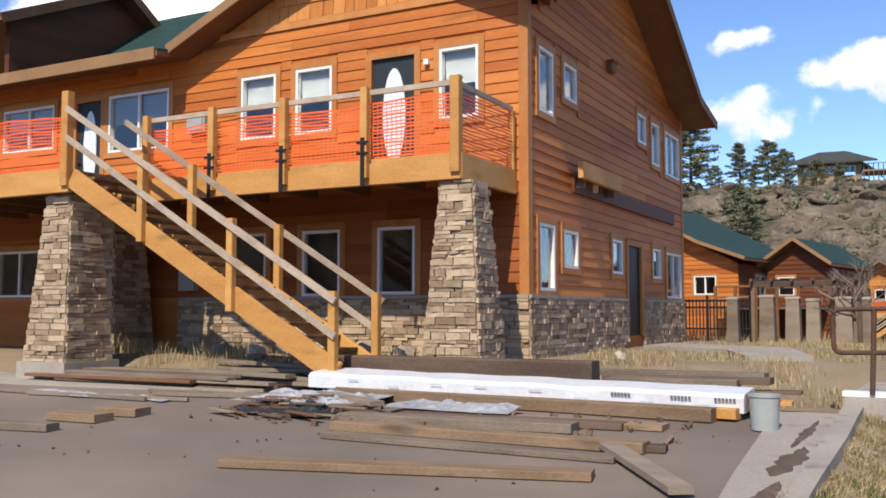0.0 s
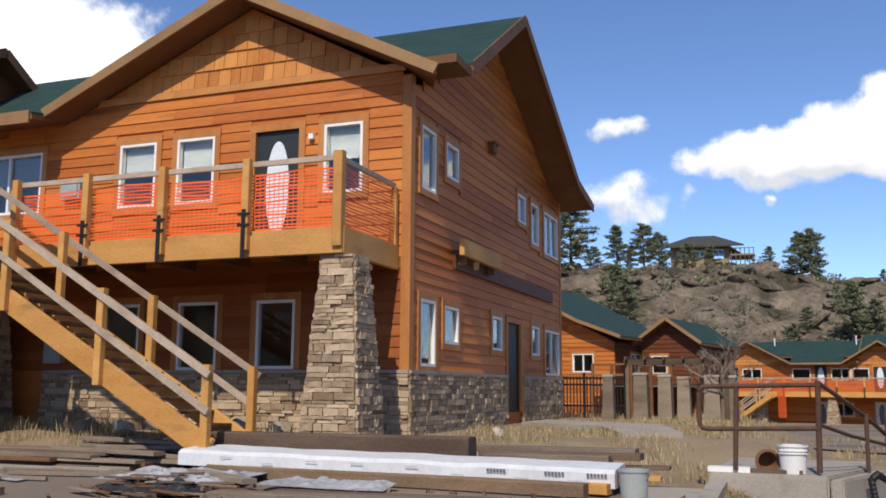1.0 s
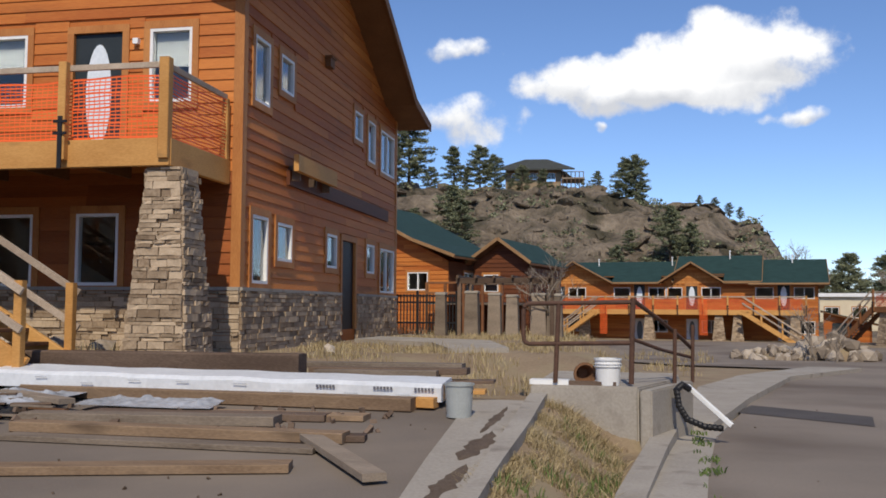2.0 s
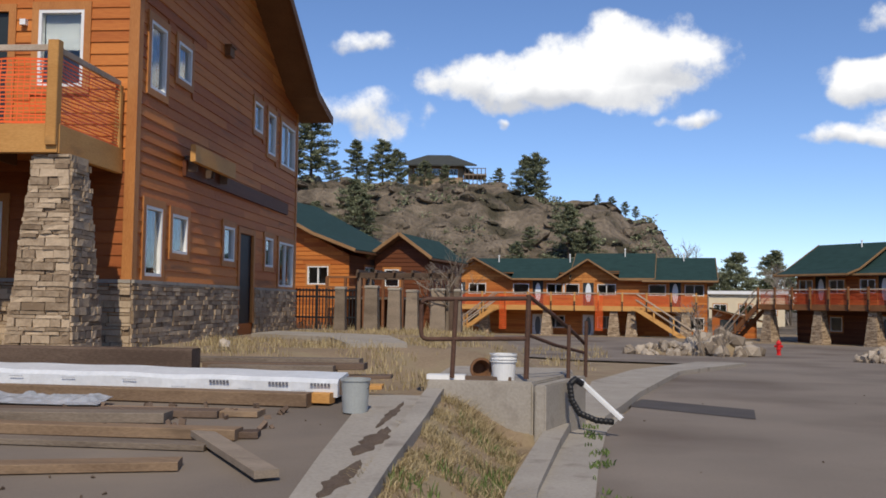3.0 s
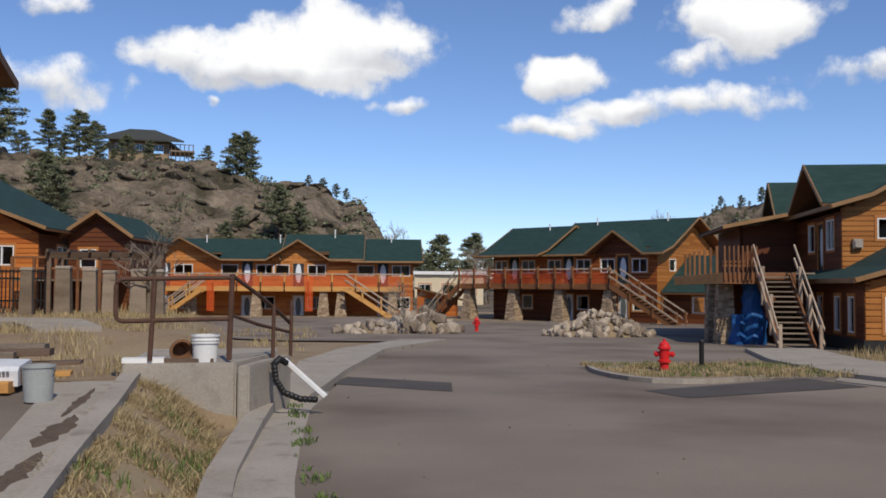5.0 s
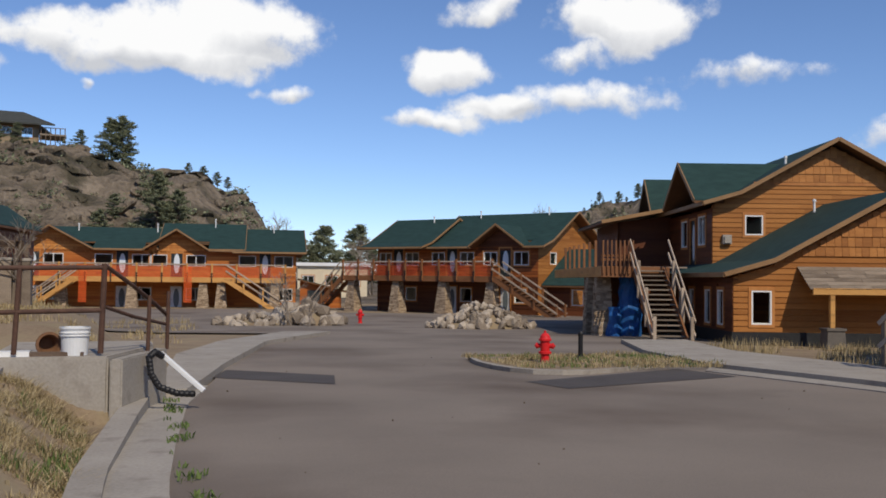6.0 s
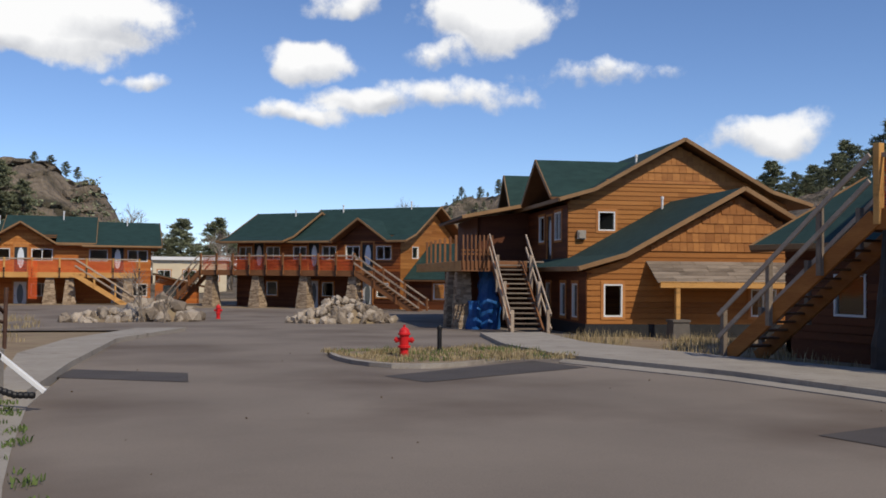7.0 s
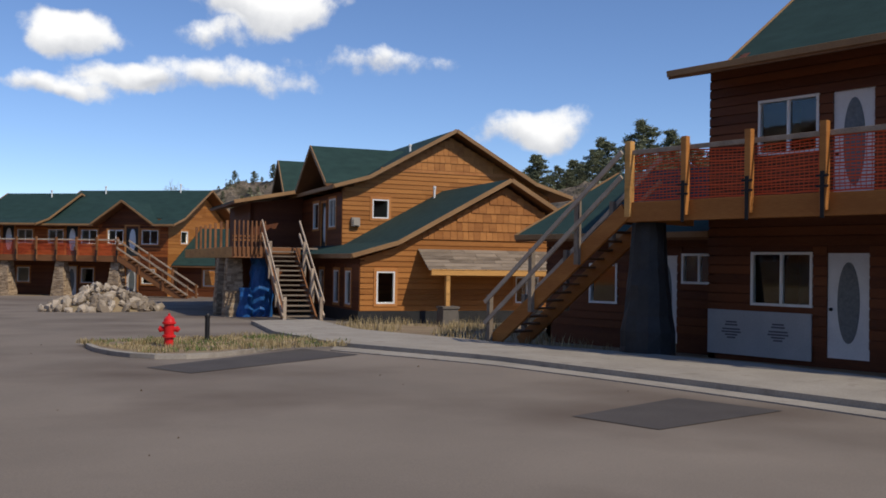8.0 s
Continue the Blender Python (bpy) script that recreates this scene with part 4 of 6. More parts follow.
# ---- the houses round the road ----
def simple_wall(h, m, z_low, top, opens, mat, z_side=0.6, lap=0.22, casing=0.1, upper=None):
    holes = [o[:4] for o in opens]
    bm = bmesh.new()
    wall_core(bm, m, z_low, top, holes)
    w = part("wall", bm, mat, h, "lap-sided cedar wall")
    cased = [(o[0] - casing, o[1] + casing, o[2] - casing, o[3] + casing) for o in opens]
    if upper:
        siding(w, m, z_side, [(top[0][0], 2.8), (top[-1][0], 2.8)], cased, mat, lap, False)
        siding(w, m, 2.8, top, cased, upper, lap, False)
    else:
        siding(w, m, z_side, top, cased, mat, lap, False)
    for o in opens:
        if o[4] == "w":
            window(h, m, *o[:4], 2, casing)
        elif o[4] == "w1":
            window(h, m, *o[:4], 1, casing)
        else:
            door(h, m, *o[:4], M_WDOOR if o[4] == "dw" else M_DOOR, casing=casing, label="white door with oval glass" if o[4] == "dw" else "dark green door with oval glass")
    return w


def closed_rest(h, x0, x1, depth, z_low, eave, ridge=None, mat=None):
    """The hidden back and floors of a house."""
    mat = mat or M_SIDING
    bm = bmesh.new()
    wall_core(bm, face_matrix(x1, depth, 0, 180), z_low, [(0, eave), (x1 - x0, eave)], [])
    part("wall", bm, mat, h)
    for z0 in (-0.1, 2.75):
        boxed("storey_floor", (x0 + 0.17, 0.17, z0), (x1 - 0.17, depth - 0.2, z0 + 0.2), M_ROOM, h)
    boxed("inner_wall", (x0 + 0.17, 3.5, 0.1), (x1 - 0.17, 3.6, eave), M_ROOM, h)
    boxed("inner_ceiling", (x0 + 0.17, 0.17, eave - 0.12), (x1 - 0.17, depth - 0.2, eave - 0.03), M_ROOM, h)


def gable_roof(h, x0, x1, ye, zy, yr, zr, yb, zb, kick=None, gaps=()):
    """Two slopes with a ridge along x; kick: (y, z) where the front slope flattens."""
    k = kick or (1.0, zy + (zr - zy) * (1.0 - ye) / (yr - ye))
    roof_plane(h, [Vector(p) for p in ((x0, *k), (x1, *k), (x1, yr, zr), (x0, yr, zr))])
    stops = [x0] + [g for gap in gaps for g in gap] + [x1]
    for a, b in zip(stops[::2], stops[1::2]):
        roof_plane(h, [Vector(p) for p in ((a, ye, zy), (b, ye, zy), (b, *k), (a, *k))])
        fascia(h, (a, ye - 0.02, zy), (b, ye - 0.02, zy), 0.13)
    roof_plane(h, [Vector(p) for p in ((x0, yb, zb), (x1, yb, zb), (x1, yr, zr), (x0, yr, zr))])
    for x in (x0 - 0.02, x1 + 0.02):
        line = [(ye, zy)] + ([kick] if kick else []) + [(yr, zr), (yb, zb)]
        for a, b in zip(line, line[1:]):
            fascia(h, (x, *a), (x, *b), 0.13)


def cross_gable(h, ul, ur, up_, zl, zp, front, back, wall=True, mat=None):
    """A gable that faces the front: eaves at ul and ur, peak at up_."""
    for a, b in (((ul, zl), (up_, zp)), ((up_, zp), (ur, zl))):
        roof_plane(h, [Vector(p) for p in ((a[0], front, a[1]), (b[0], front, b[1]), (b[0], back, b[1]), (a[0], back, a[1]))])
        fascia(h, (a[0], front - 0.02, a[1]), (b[0], front - 0.02, b[1]), 0.13)
    if wall:
        bm = bmesh.new()
        wall_core(bm, face_matrix(0, 0, 0, 0), zl - 0.3, [(ul + 0.35, zl + 0.02), (up_, zp - 0.18), (ur - 0.35, zl + 0.02)], [], 0.1)
        w = part("gable_wall", bm, mat or M_SHINGLE, h)
        siding(w, face_matrix(0, 0, 0, 0), zl - 0.3, [(ul + 0.35, zl + 0.02), (up_, zp - 0.18), (ur - 0.35, zl + 0.02)], [], mat or M_SHINGLE, 0.22, False, name="gable_board")


def deck_run(h, x0, x1, y, z, posts, col_x, base_z=0.0, net=None, post_h=1.1, strap=True, wood=None):
    wood = wood or M_TIMBER
    boxed("deck_floor", (x0, y + 0.05, z - 0.06), (x1, -0.05, z), M_GREYWOOD, h)
    timber("rim_beam", (x0, y, z - 0.2), (x1, y, z - 0.2), 0.1, 0.4, wood, h)
    for x in (x0, x1):
        timber("rim_beam", (x, y, z - 0.2), (x, -0.06, z - 0.2), 0.1, 0.4, wood, h)
    for i in range(int((x1 - x0) / 1.2)):
        timber("joist", (x0 + 0.6 + i * 1.2, y, z - 0.17), (x0 + 0.6 + i * 1.2, -0.1, z - 0.17), 0.05, 0.22, M_SOFFIT, h)
    for x in posts:
        railing_post(h, x, y - 0.1, z, post_h, strap, mat=wood)
    timber("top_rail", (x0, y - 0.02, z + 1.02), (x1, y - 0.02, z + 1.02), 0.05, 0.09, M_RAILWOOD, h)
    if net:
        for a, b in net:
            safety_net("safety_net", h, (a, y + 0.06, 0), (b, y + 0.06, 0), z + 0.04, z + 0.95, seed=int(abs(a) * 3), mat=M_DULLNET)
    for i, x in enumerate(col_x):
        stone_column(h, x, y + 0.45, base_z, z - 0.42, 0.96, 0.5, False, 20 + i)


def roof_pipes(h, places):
    for x, y, z in places:
        bm = bmesh.new()
        lathe(bm, [(0.05, -0.5), (0.05, 0.12), (0.075, 0.13), (0.075, 0.22), (0.02, 0.24)], 8, Matrix.Translation((x, y, z)))
        part("vent_pipe", bm, M_WHITE, h, "white roof vent pipe")


# the house across the lot's far end (three doors, two gables)
far_a = thing("house", "long orange cedar house with green roof and raised deck", "house", pose(11.9, 77.0, -1.3, 0, 0, -7.4), "houses round the road")
ops = []
for u in (-19.9, -13.2, -9.0, -2.0):
    ops += [(u - 0.45, u + 0.45, 2.85, 4.9, "dk"), (u + 0.75, u + 2.25, 3.75, 4.65, "w"), (u - 2.1 if u > -19 else u - 0.75, u - 0.75 if u > -19 else u - 0.65, 3.75, 4.65, "w1"),
            (u - 0.45, u + 0.45, 0.1, 2.1, "dw"), (u + 0.75, u + 2.25, 1.0, 2.0, "w")]
ops = [o for o in ops if o[1] - o[0] > 0.3]
simple_wall(far_a, face_matrix(0, 0, 0), -0.3, [(-21.2, 5.0), (0.5, 5.0)], ops, M_SIDING)
# End walls use the darkened siding, as sides turned from the sun.
simple_wall(far_a, face_matrix(0.5, 0, 0, 90), -0.3, [(0, 5.0), (4.5, 6.9), (9, 5.0)], [(1.5, 2.4, 3.7, 4.6, "w1")], M_SHADESIDE)
simple_wall(far_a, face_matrix(-21.2, 9, 0, 270), -0.3, [(0, 5.0), (4.5, 6.9), (9, 5.0)], [], M_SHADESIDE)
closed_rest(far_a, -21.2, 0.5, 9, -0.3, 5.0)
gable_roof(far_a, -22.0, -3.8, -0.7, 5.05, 4.5, 7.0, 9.6, 5.0, gaps=[(-21.3, -15.4), (-11.5, -6.5)])
gable_roof(far_a, -10.5, -3.6, -0.6, 5.12, 4.6, 7.45, 9.6, 5.1, gaps=[(-10.4, -6.5)])
gable_roof(far_a, -4.6, 1.3, -0.9, 4.95, 4.4, 7.06, 9.6, 4.9)
cross_gable(far_a, -21.4, -15.3, -18.6, 5.05, 6.85, -0.9, 4.4)
cross_gable(far_a, -11.6, -6.4, -9.0, 5.05, 6.7, -0.9, 4.4)
deck_run(far_a, -19.5, -0.5, -2.2, 2.85, [-19.4 + 1.9 * i for i in range(11)], (-17.4, -12.2, -6.8, -5.4, -1.2), net=[(-19.3, -0.7)])
stair(far_a, (-5.0, -2.4, 2.85), (-0.7, -2.4, 0), 1.0, (0, -1, 0), 15, M_TIMBER)
stair(far_a, (-16.2, -2.4, 2.85), (-20.0, -2.4, 0), 1.0, (0, -1, 0), 15, M_TIMBER)
for u in (-16.0, -8.2):
    safety_net("safety_net", far_a, (u, -2.6, 0), (u + 0.6, -2.8, 0), 0.9, 3.7, seed=int(-u))
roof_pipes(far_a, [(-17.2, 3.5, 7.0), (-10.9, 3.4, 7.1), (-6.2, 3.8, 7.6), (-1.3, 3.6, 7.2)])
shed = thing("shed", "small cedar shed with lean-to roof beside a house", "shed", pose(14.9, 76.4, -1.3, 0, 0, -7.4))
bm = bmesh.new()
wall_core(bm, face_matrix(0, 0, 0), -0.3, [(-2.2, 2.7), (1.2, 1.9)], [(-1.6, -0.2, 0, 1.9)])
wall_core(bm, face_matrix(1.2, 0, 0, 90), -0.3, [(0, 1.9), (3, 1.9)], [])
part("wall", bm, M_SIDING, shed)
roof_plane(shed, [Vector(p) for p in ((-2.3, -0.5, 2.85), (1.7, -0.5, 1.85), (1.7, 3.2, 1.85), (-2.3, 3.2, 2.85))])
boxed("door", (-1.6, 0.02, 0), (-0.2, 0.08, 1.9), M_DOOR, shed)

# the house with stone piers at the road's end
far_b = thing("house", "orange cedar house with green roof, deck and stair", "house", pose(26.3, 59.2, -1.0, 0, 0, -52), "houses round the road")
ops = []
for u, k in ((-12.0, 0), (-7.1, 0), (-2.6, 1)):
    ops += [(u - 0.45, u + 0.45, 2.85, 4.85, "dk"), (u + 0.7, u + 1.9, 3.65, 4.6, "w"), (u - 1.8, u - 0.65, 3.65, 4.6, "w"), (u - 0.4, u + 0.4, 0.1, 2.1, "dw"), (u + 0.75, u + 1.7, 1.0, 2.0, "w1")]
ops = [o for o in ops if o[1] < -0.2 and o[0] > -13.9]
# Front boards coloured for shade, darkest below the deck.
simple_wall(far_b, face_matrix(0, 0, 0), -0.3, [(-14.0, 5.0), (0, 5.0)], ops, M_SHADESIDE, upper=M_LOWER)
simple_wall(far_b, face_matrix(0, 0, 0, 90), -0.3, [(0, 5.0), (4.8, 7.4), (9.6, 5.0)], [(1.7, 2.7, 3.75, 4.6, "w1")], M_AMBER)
simple_wall(far_b, face_matrix(-14.0, 9.6, 0, 270), -0.3, [(0, 5.0), (4.8, 7.4), (9.6, 5.0)], [], M_SIDING)
closed_rest(far_b, -14, 0, 9.6, -0.3, 5.0)
gable_roof(far_b, -9.6, 0.8, -0.8, 4.95, 4.8, 7.65, 10.4, 4.95, (0.8, 5.45), gaps=[(-5.1, -0.8)])
gable_roof(far_b, -14.8, -8.8, -1.6, 4.95, 3.6, 7.35, 9.6, 4.9, (-0.2, 5.35))
cross_gable(far_b, -5.2, -0.7, -2.95, 5.0, 6.55, -0.85, 3.4, True, M_SHADESIDE)
deck_run(far_b, -15.6, -2.2, -2.3, 2.85, [-15.5 + 1.47 * i for i in range(10)], (-14.9, -10.7, -6.6, -2.6), post_h=1.2, net=[(-15.4, -2.4)], wood=M_STAINED)
stair(far_b, (-2.2, -2.4, 2.85), (2.6, -2.4, 0), 1.1, (0, 1, 0), 15, M_STAINED, wood=M_STAINED)
stair(far_b, (-15.6, -2.4, 2.85), (-18.6, -2.4, 0), 1.1, (0, 1, 0), 15, M_STAINED, wood=M_STAINED)
wing = [(0.2, 2.2), (4.6, 4.6), (9.0, 2.2)]
simple_wall(far_b, face_matrix(4.5, 1.0, 0, 0), -0.3, [(-4.3, 2.3), (0, 2.3)], [(-2.4, -1.5, 0.9, 2.0, "w1")], M_SHADESIDE)
roof_plane(far_b, [Vector(p) for p in ((0.1, 0.3, 2.3), (5.2, 0.3, 2.3), (5.2, 4.6, 4.9), (0.1, 4.6, 4.9))])
roof_pipes(far_b, [(-10.8, 3.0, 7.3), (-7.3, 4.3, 7.7), (-1.5, 4.5, 7.85)])

# the gabled house by the pavement, with its low wing
mid = thing("house", "orange cedar house with stepped green gables and a weathered porch", "house", pose(22.6, 33.2, -0.72, 0, 0, -18), "houses round the road")
simple_wall(mid, face_matrix(0, 0, 0), -0.3, [(0, 5.5), (5.0, 8.0), (10.0, 5.5)], [(1.33, 2.08, 4.28, 5.11, "w1")], M_AMBER, 0.6, 0.2)
shingles(mid, face_matrix(0, -0.03, 0), 6.5, [(2.0, 6.5), (5.0, 8.0), (8.0, 6.5)], M_AMBER)
boxed("trim_board", (1.7, -0.06, 6.36), (8.3, 0, 6.5), M_TRIM, mid)
lw = face_matrix(0, 12, 0, 270)
# Left walls: shaded side painted darker than the amber front.
simple_wall(mid, lw, -0.3, [(0, 5.4), (12, 5.4)], [(1.5, 2.9, 3.9, 5.0, "w"), (3.3, 4.2, 2.95, 5.05, "dk"), (7.2, 8.2, 3.9, 5.1, "w1"), (8.7, 9.5, 2.95, 5.05, "dk"), (10.0, 11.1, 3.9, 5.15, "w")], M_SHADESIDE, 0.6, 0.2)
bm = bmesh.new()
wall_core(bm, face_matrix(10, 12, 0, 180), -0.3, [(0, 5.5), (5.0, 8.0), (10, 5.5)], [])
wall_core(bm, face_matrix(10, 0, 0, 90), -0.3, [(0, 5.5), (12, 5.5)], [])
part("wall", bm, M_SIDING, mid)
boxed("storey_floor", (0.2, 0.2, 2.7), (9.8, 11.8, 2.9), M_ROOM, mid)
boxed("inner_wall", (3.0, 0.2, 0.1), (3.1, 11.8, 5.2), M_ROOM, mid)


def ridge_roof_y(h, line, y0, y1):
    """Slopes whose profile across x is line, running from y0 to y1."""
    for a, b in zip(line, line[1:]):
        roof_plane(h, [Vector(p) for p in ((a[0], y0, a[1]), (b[0], y0, b[1]), (b[0], y1, b[1]), (a[0], y1, a[1]))])
        fascia(h, (a[0], y0 - 0.02, a[1]), (b[0], y0 - 0.02, b[1]), 0.16)


ridge_roof_y(mid, [(-0.55, 5.6), (1.0, 6.05), (5.0, 8.3), (9.0, 6.1), (10.9, 5.55)], -0.6, 12.5)
fascia(mid, (-0.57, -0.6, 5.6), (-0.57, 12.5, 5.6), 0.17)
for y0, w in ((0.0, 5.4), (8.0, 3.0)):
    for s in (-1, 1):
        roof_plane(mid, [Vector(p) for p in ((-0.75, y0 + w / 2 + s * w / 2, 5.75), (-0.75, y0 + w / 2, 7.6), (4.0, y0 + w / 2, 7.6), (4.0, y0 + w / 2 + s * w / 2, 5.75))])
        fascia(mid, (-0.77, y0 + w / 2 + s * w / 2, 5.75), (-0.77, y0 + w / 2, 7.6), 0.17)
# low wing in front
WY = -6.5
simple_wall(mid, face_matrix(0, WY, 0), -0.3, [(-1.18, 2.5), (0.1, 2.9), (4.6, 5.3), (8.8, 2.85), (10, 2.5)], [(-0.57, 0.13, 0.88, 2.05, "w1"), (5.0, 6.0, 0.9, 1.9, "w")], M_AMBER, 0.62, 0.2)
shingles(mid, face_matrix(0, WY - 0.03, 0), 3.25, [(0.9, 3.32), (4.6, 5.3), (7.9, 3.4)], M_AMBER)
simple_wall(mid, face_matrix(-1.18, 4.0, 0, 270), -0.3, [(0, 2.45), (10.5, 2.45)], [(3.4, 4.1, 0.8, 2.05, "w1"), (5.0, 5.7, 0.8, 2.05, "w1"), (7.2, 7.9, 0.8, 2.05, "w1"), (8.8, 9.5, 0.8, 2.05, "w1")], M_SHADESIDE, 0.5, 0.2)
boxed("stone_base", (-1.24, WY - 0.05, -0.3), (10, WY + 0.02, 0.62), M_PLASTIC, mid, label="black building paper on the base wall")
boxed("stone_base", (-1.24, WY, -0.3), (-1.16, 4, 0.62), M_PLASTIC, mid)
ridge_roof_y(mid, [(-1.6, 2.64), (0.13, 3.14), (4.6, 5.6), (8.6, 3.4), (10.4, 2.6)], WY - 0.4, 0.0)
roof_plane(mid, [Vector(p) for p in ((-1.6, 0.0, 2.64), (0.0, 0.0, 3.1), (0.0, 4.0, 3.1), (-1.6, 4.0, 2.64))])
fascia(mid, (-1.62, WY - 0.4, 2.64), (-1.62, 4.0, 2.64), 0.17)
# porch with weathered shakes
porch = thing("porch_roof", "weathered grey shake porch roof", "porch roof", pose(22.6, 33.2, -0.72, 0, 0, -18))
rng = random.Random(4)
for j in range(6):
    x = 1.0
    while x < 6.5:
        w = rng.uniform(0.5, 1.3)
        t0, t1 = j / 6, (j + 1.25) / 6
        bm = bmesh.new()
        slab(bm, [Vector((x, WY - 1.2 + 1.15 * t0, 2.12 + 0.75 * t0 + 0.03)), Vector((min(x + w, 6.5), WY - 1.2 + 1.15 * t0, 2.12 + 0.75 * t0 + rng.uniform(0.02, 0.05))), Vector((min(x + w, 6.5), WY - 1.2 + 1.15 * t1, 2.12 + 0.75 * t1)), Vector((x, WY - 1.2 + 1.15 * t1, 2.12 + 0.75 * t1))], 0.03)
        part("shake", bm, M_GREYWOOD, porch)
        x += w + 0.01
timber("porch_beam", (1.1, WY - 1.15, 2.05), (6.5, WY - 1.15, 2.05), 0.1, 0.22, M_TIMBER, porch)
timber("porch_post", (1.75, WY - 1.1, 0.7), (1.75, WY - 1.1, 1.97), 0.16, 0.16, M_TIMBER, porch)
bm = bmesh.new()
lathe(bm, [(0.52, -0.5), (0.4, 0.75), (0.46, 0.76), (0.46, 0.84), (0.02, 0.85)], 4, Matrix.Translation((1.78, WY - 1.1, 0)) @ pose(0, 0, 0, 0, 0, 45))
part("porch_pedestal", bm, M_MORTAR, porch)
bm = bmesh.new()
box(bm, (0.38, -0.2, 3.9), (0.74, 0, 4.28))
box(bm, (0.43, -0.26, 3.94), (0.69, -0.2, 4.22))
part("meter_box", bm, M_CONC, mid, "grey electric meter box")
# deck with its stair, columns half under blue sheet
boxed("deck_floor", (-5.0, -2.5, 2.84), (-1.7, 12, 2.9), M_GREYWOOD, mid)
timber("rim_beam", (-5.05, -2.5, 2.68), (-2.4, -2.5, 2.68), 0.1, 0.42, M_STAINED, mid)
timber("rim_beam", (-5.0, -2.5, 2.68), (-5.0, 12, 2.68), 0.1, 0.42, M_TIMBER, mid)
for i in range(8):
    timber("deck_post", (-4.97 + i * 0.165, -2.58, 2.6), (-4.97 + i * 0.165, -2.58, 3.9), 0.09, 0.06, M_STAINED, mid)
for i in range(7):
    timber("deck_post", (-5.0, -1.0 + i * 1.5, 2.6), (-5.0, -1.0 + i * 1.5, 3.95), 0.1, 0.1, M_STAINED, mid)
for z in (3.3, 3.15):
    timber("deck_rail", (-5.05, -2.53, z), (-3.85, -2.53, z), 0.05, 0.09, M_STAINED, mid)
stair(mid, (-3.75, -2.5, 2.9), (-3.75, -6.2, 0.05), 1.15, (1, 0, 0), 16, M_RAILWOOD, tread_mat=M_GREYWOOD, wood=M_STAINED)
bm = bmesh.new()
wall_core(bm, face_matrix(-2.6, 7.0, 0), -0.3, [(0, 5.2), (2.6, 5.5)], [])
wall_core(bm, face_matrix(-2.6, 13.0, 0, 270), -0.3, [(0, 5.2), (6.0, 5.2)], [])
part("wall", bm, M_SHADESIDE, mid)
roof_plane(mid, [Vector(p) for p in ((-3.6, 5.8, 5.2), (0.5, 5.8, 6.0), (0.5, 13.4, 6.0), (-3.6, 13.4, 5.2))])
fascia(mid, (-3.6, 5.78, 5.2), (0.0, 5.78, 5.9), 0.17)
# Dark panel added under the deck in place of the shaded opening.
boxed("deck_skirt", (-4.9, 2.5, -0.3), (-1.2, 2.6, 2.8), M_SHADESIDE, mid)
stone_column(mid, -4.75, 0.9, -0.2, 2.45, 0.8, 0.55, False, 31)
stone_column(mid, -4.72, -1.0, -0.2, 2.45, 0.74, 0.5, False, 32)


def sheet_wrap(name, parent, x, y, z0, z1, b, t, mat, label, seed, fold=0.12):
    """A crumpled plastic sheet round a column."""
    rng = random.Random(seed)
    bm = bmesh.new()
    prof = [(b * 0.72 + (t - b) * 0.72 * k / 9 + rng.uniform(-0.03, 0.03), z0 + (z1 - z0) * k / 9) for k in range(10)]
    lathe(bm, prof, 14, Matrix.Translation((x, y, 0)))
    for v in bm.verts:
        v.co += Vector((noise.noise(v.co * 3 + Vector((seed, 0, 0))), noise.noise(v.co * 3 + Vector((0, seed, 0))), 0)) * fold
    return part(name, bm, mat, parent, label)


sheet_wrap("blue_sheet", mid, -4.35, -1.6, -0.25, 1.3, 0.45, 0.3, M_BLUE, "crumpled blue plastic sheet", 3)
sheet_wrap("blue_sheet", mid, -3.7, -1.2, -0.25, 2.5, 0.85, 0.5, M_BLUE, "crumpled blue plastic sheet", 7)
roof_pipes(mid, [(3.4, 1.0, 7.5), (3.9, -0.8, 5.5)])

# the shaded house beside the pavement
near_b = thing("house", "cedar house in shade with orange-netted deck and open stair", "house", pose(17.8, 11.85, -0.2, 0, 0, -90), "houses round the road")
ops = [(1.17, 2.5, 4.17, 5.32, "w"), (2.78, 3.6, 3.14, 5.35, "dw"), (3.9, 5.2, 4.1, 5.35, "w"), (5.8, 6.6, 3.14, 5.35, "dw"), (1.03, 2.39, 1.06, 2.17, "w"), (2.68, 3.52, 0.1, 2.15, "dw"), (4.2, 5.5, 1.0, 2.1, "w")]
# These walls carry the house's shade in their siding colour.
simple_wall(near_b, face_matrix(0, 0, 0), -0.4, [(0, 6.05), (14, 6.05)], ops, M_SHADESIDE, 0.3, 0.2, casing=0.0)
simple_wall(near_b, face_matrix(0, 10, 0, 270), -0.4, [(0, 6.0), (5, 8.8), (10, 6.0)], [], M_SHADESIDE, 0.3, 0.2)
closed_rest(near_b, 0, 14, 10, -0.4, 6.0)
bm = bmesh.new()
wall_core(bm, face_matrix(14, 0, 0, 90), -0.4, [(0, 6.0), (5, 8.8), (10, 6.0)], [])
part("wall", bm, M_SHADESIDE, near_b)
gable_roof(near_b, -0.22, 15, -1.25, 5.95, 5, 9.3, 11, 5.95, (0.9, 6.45))
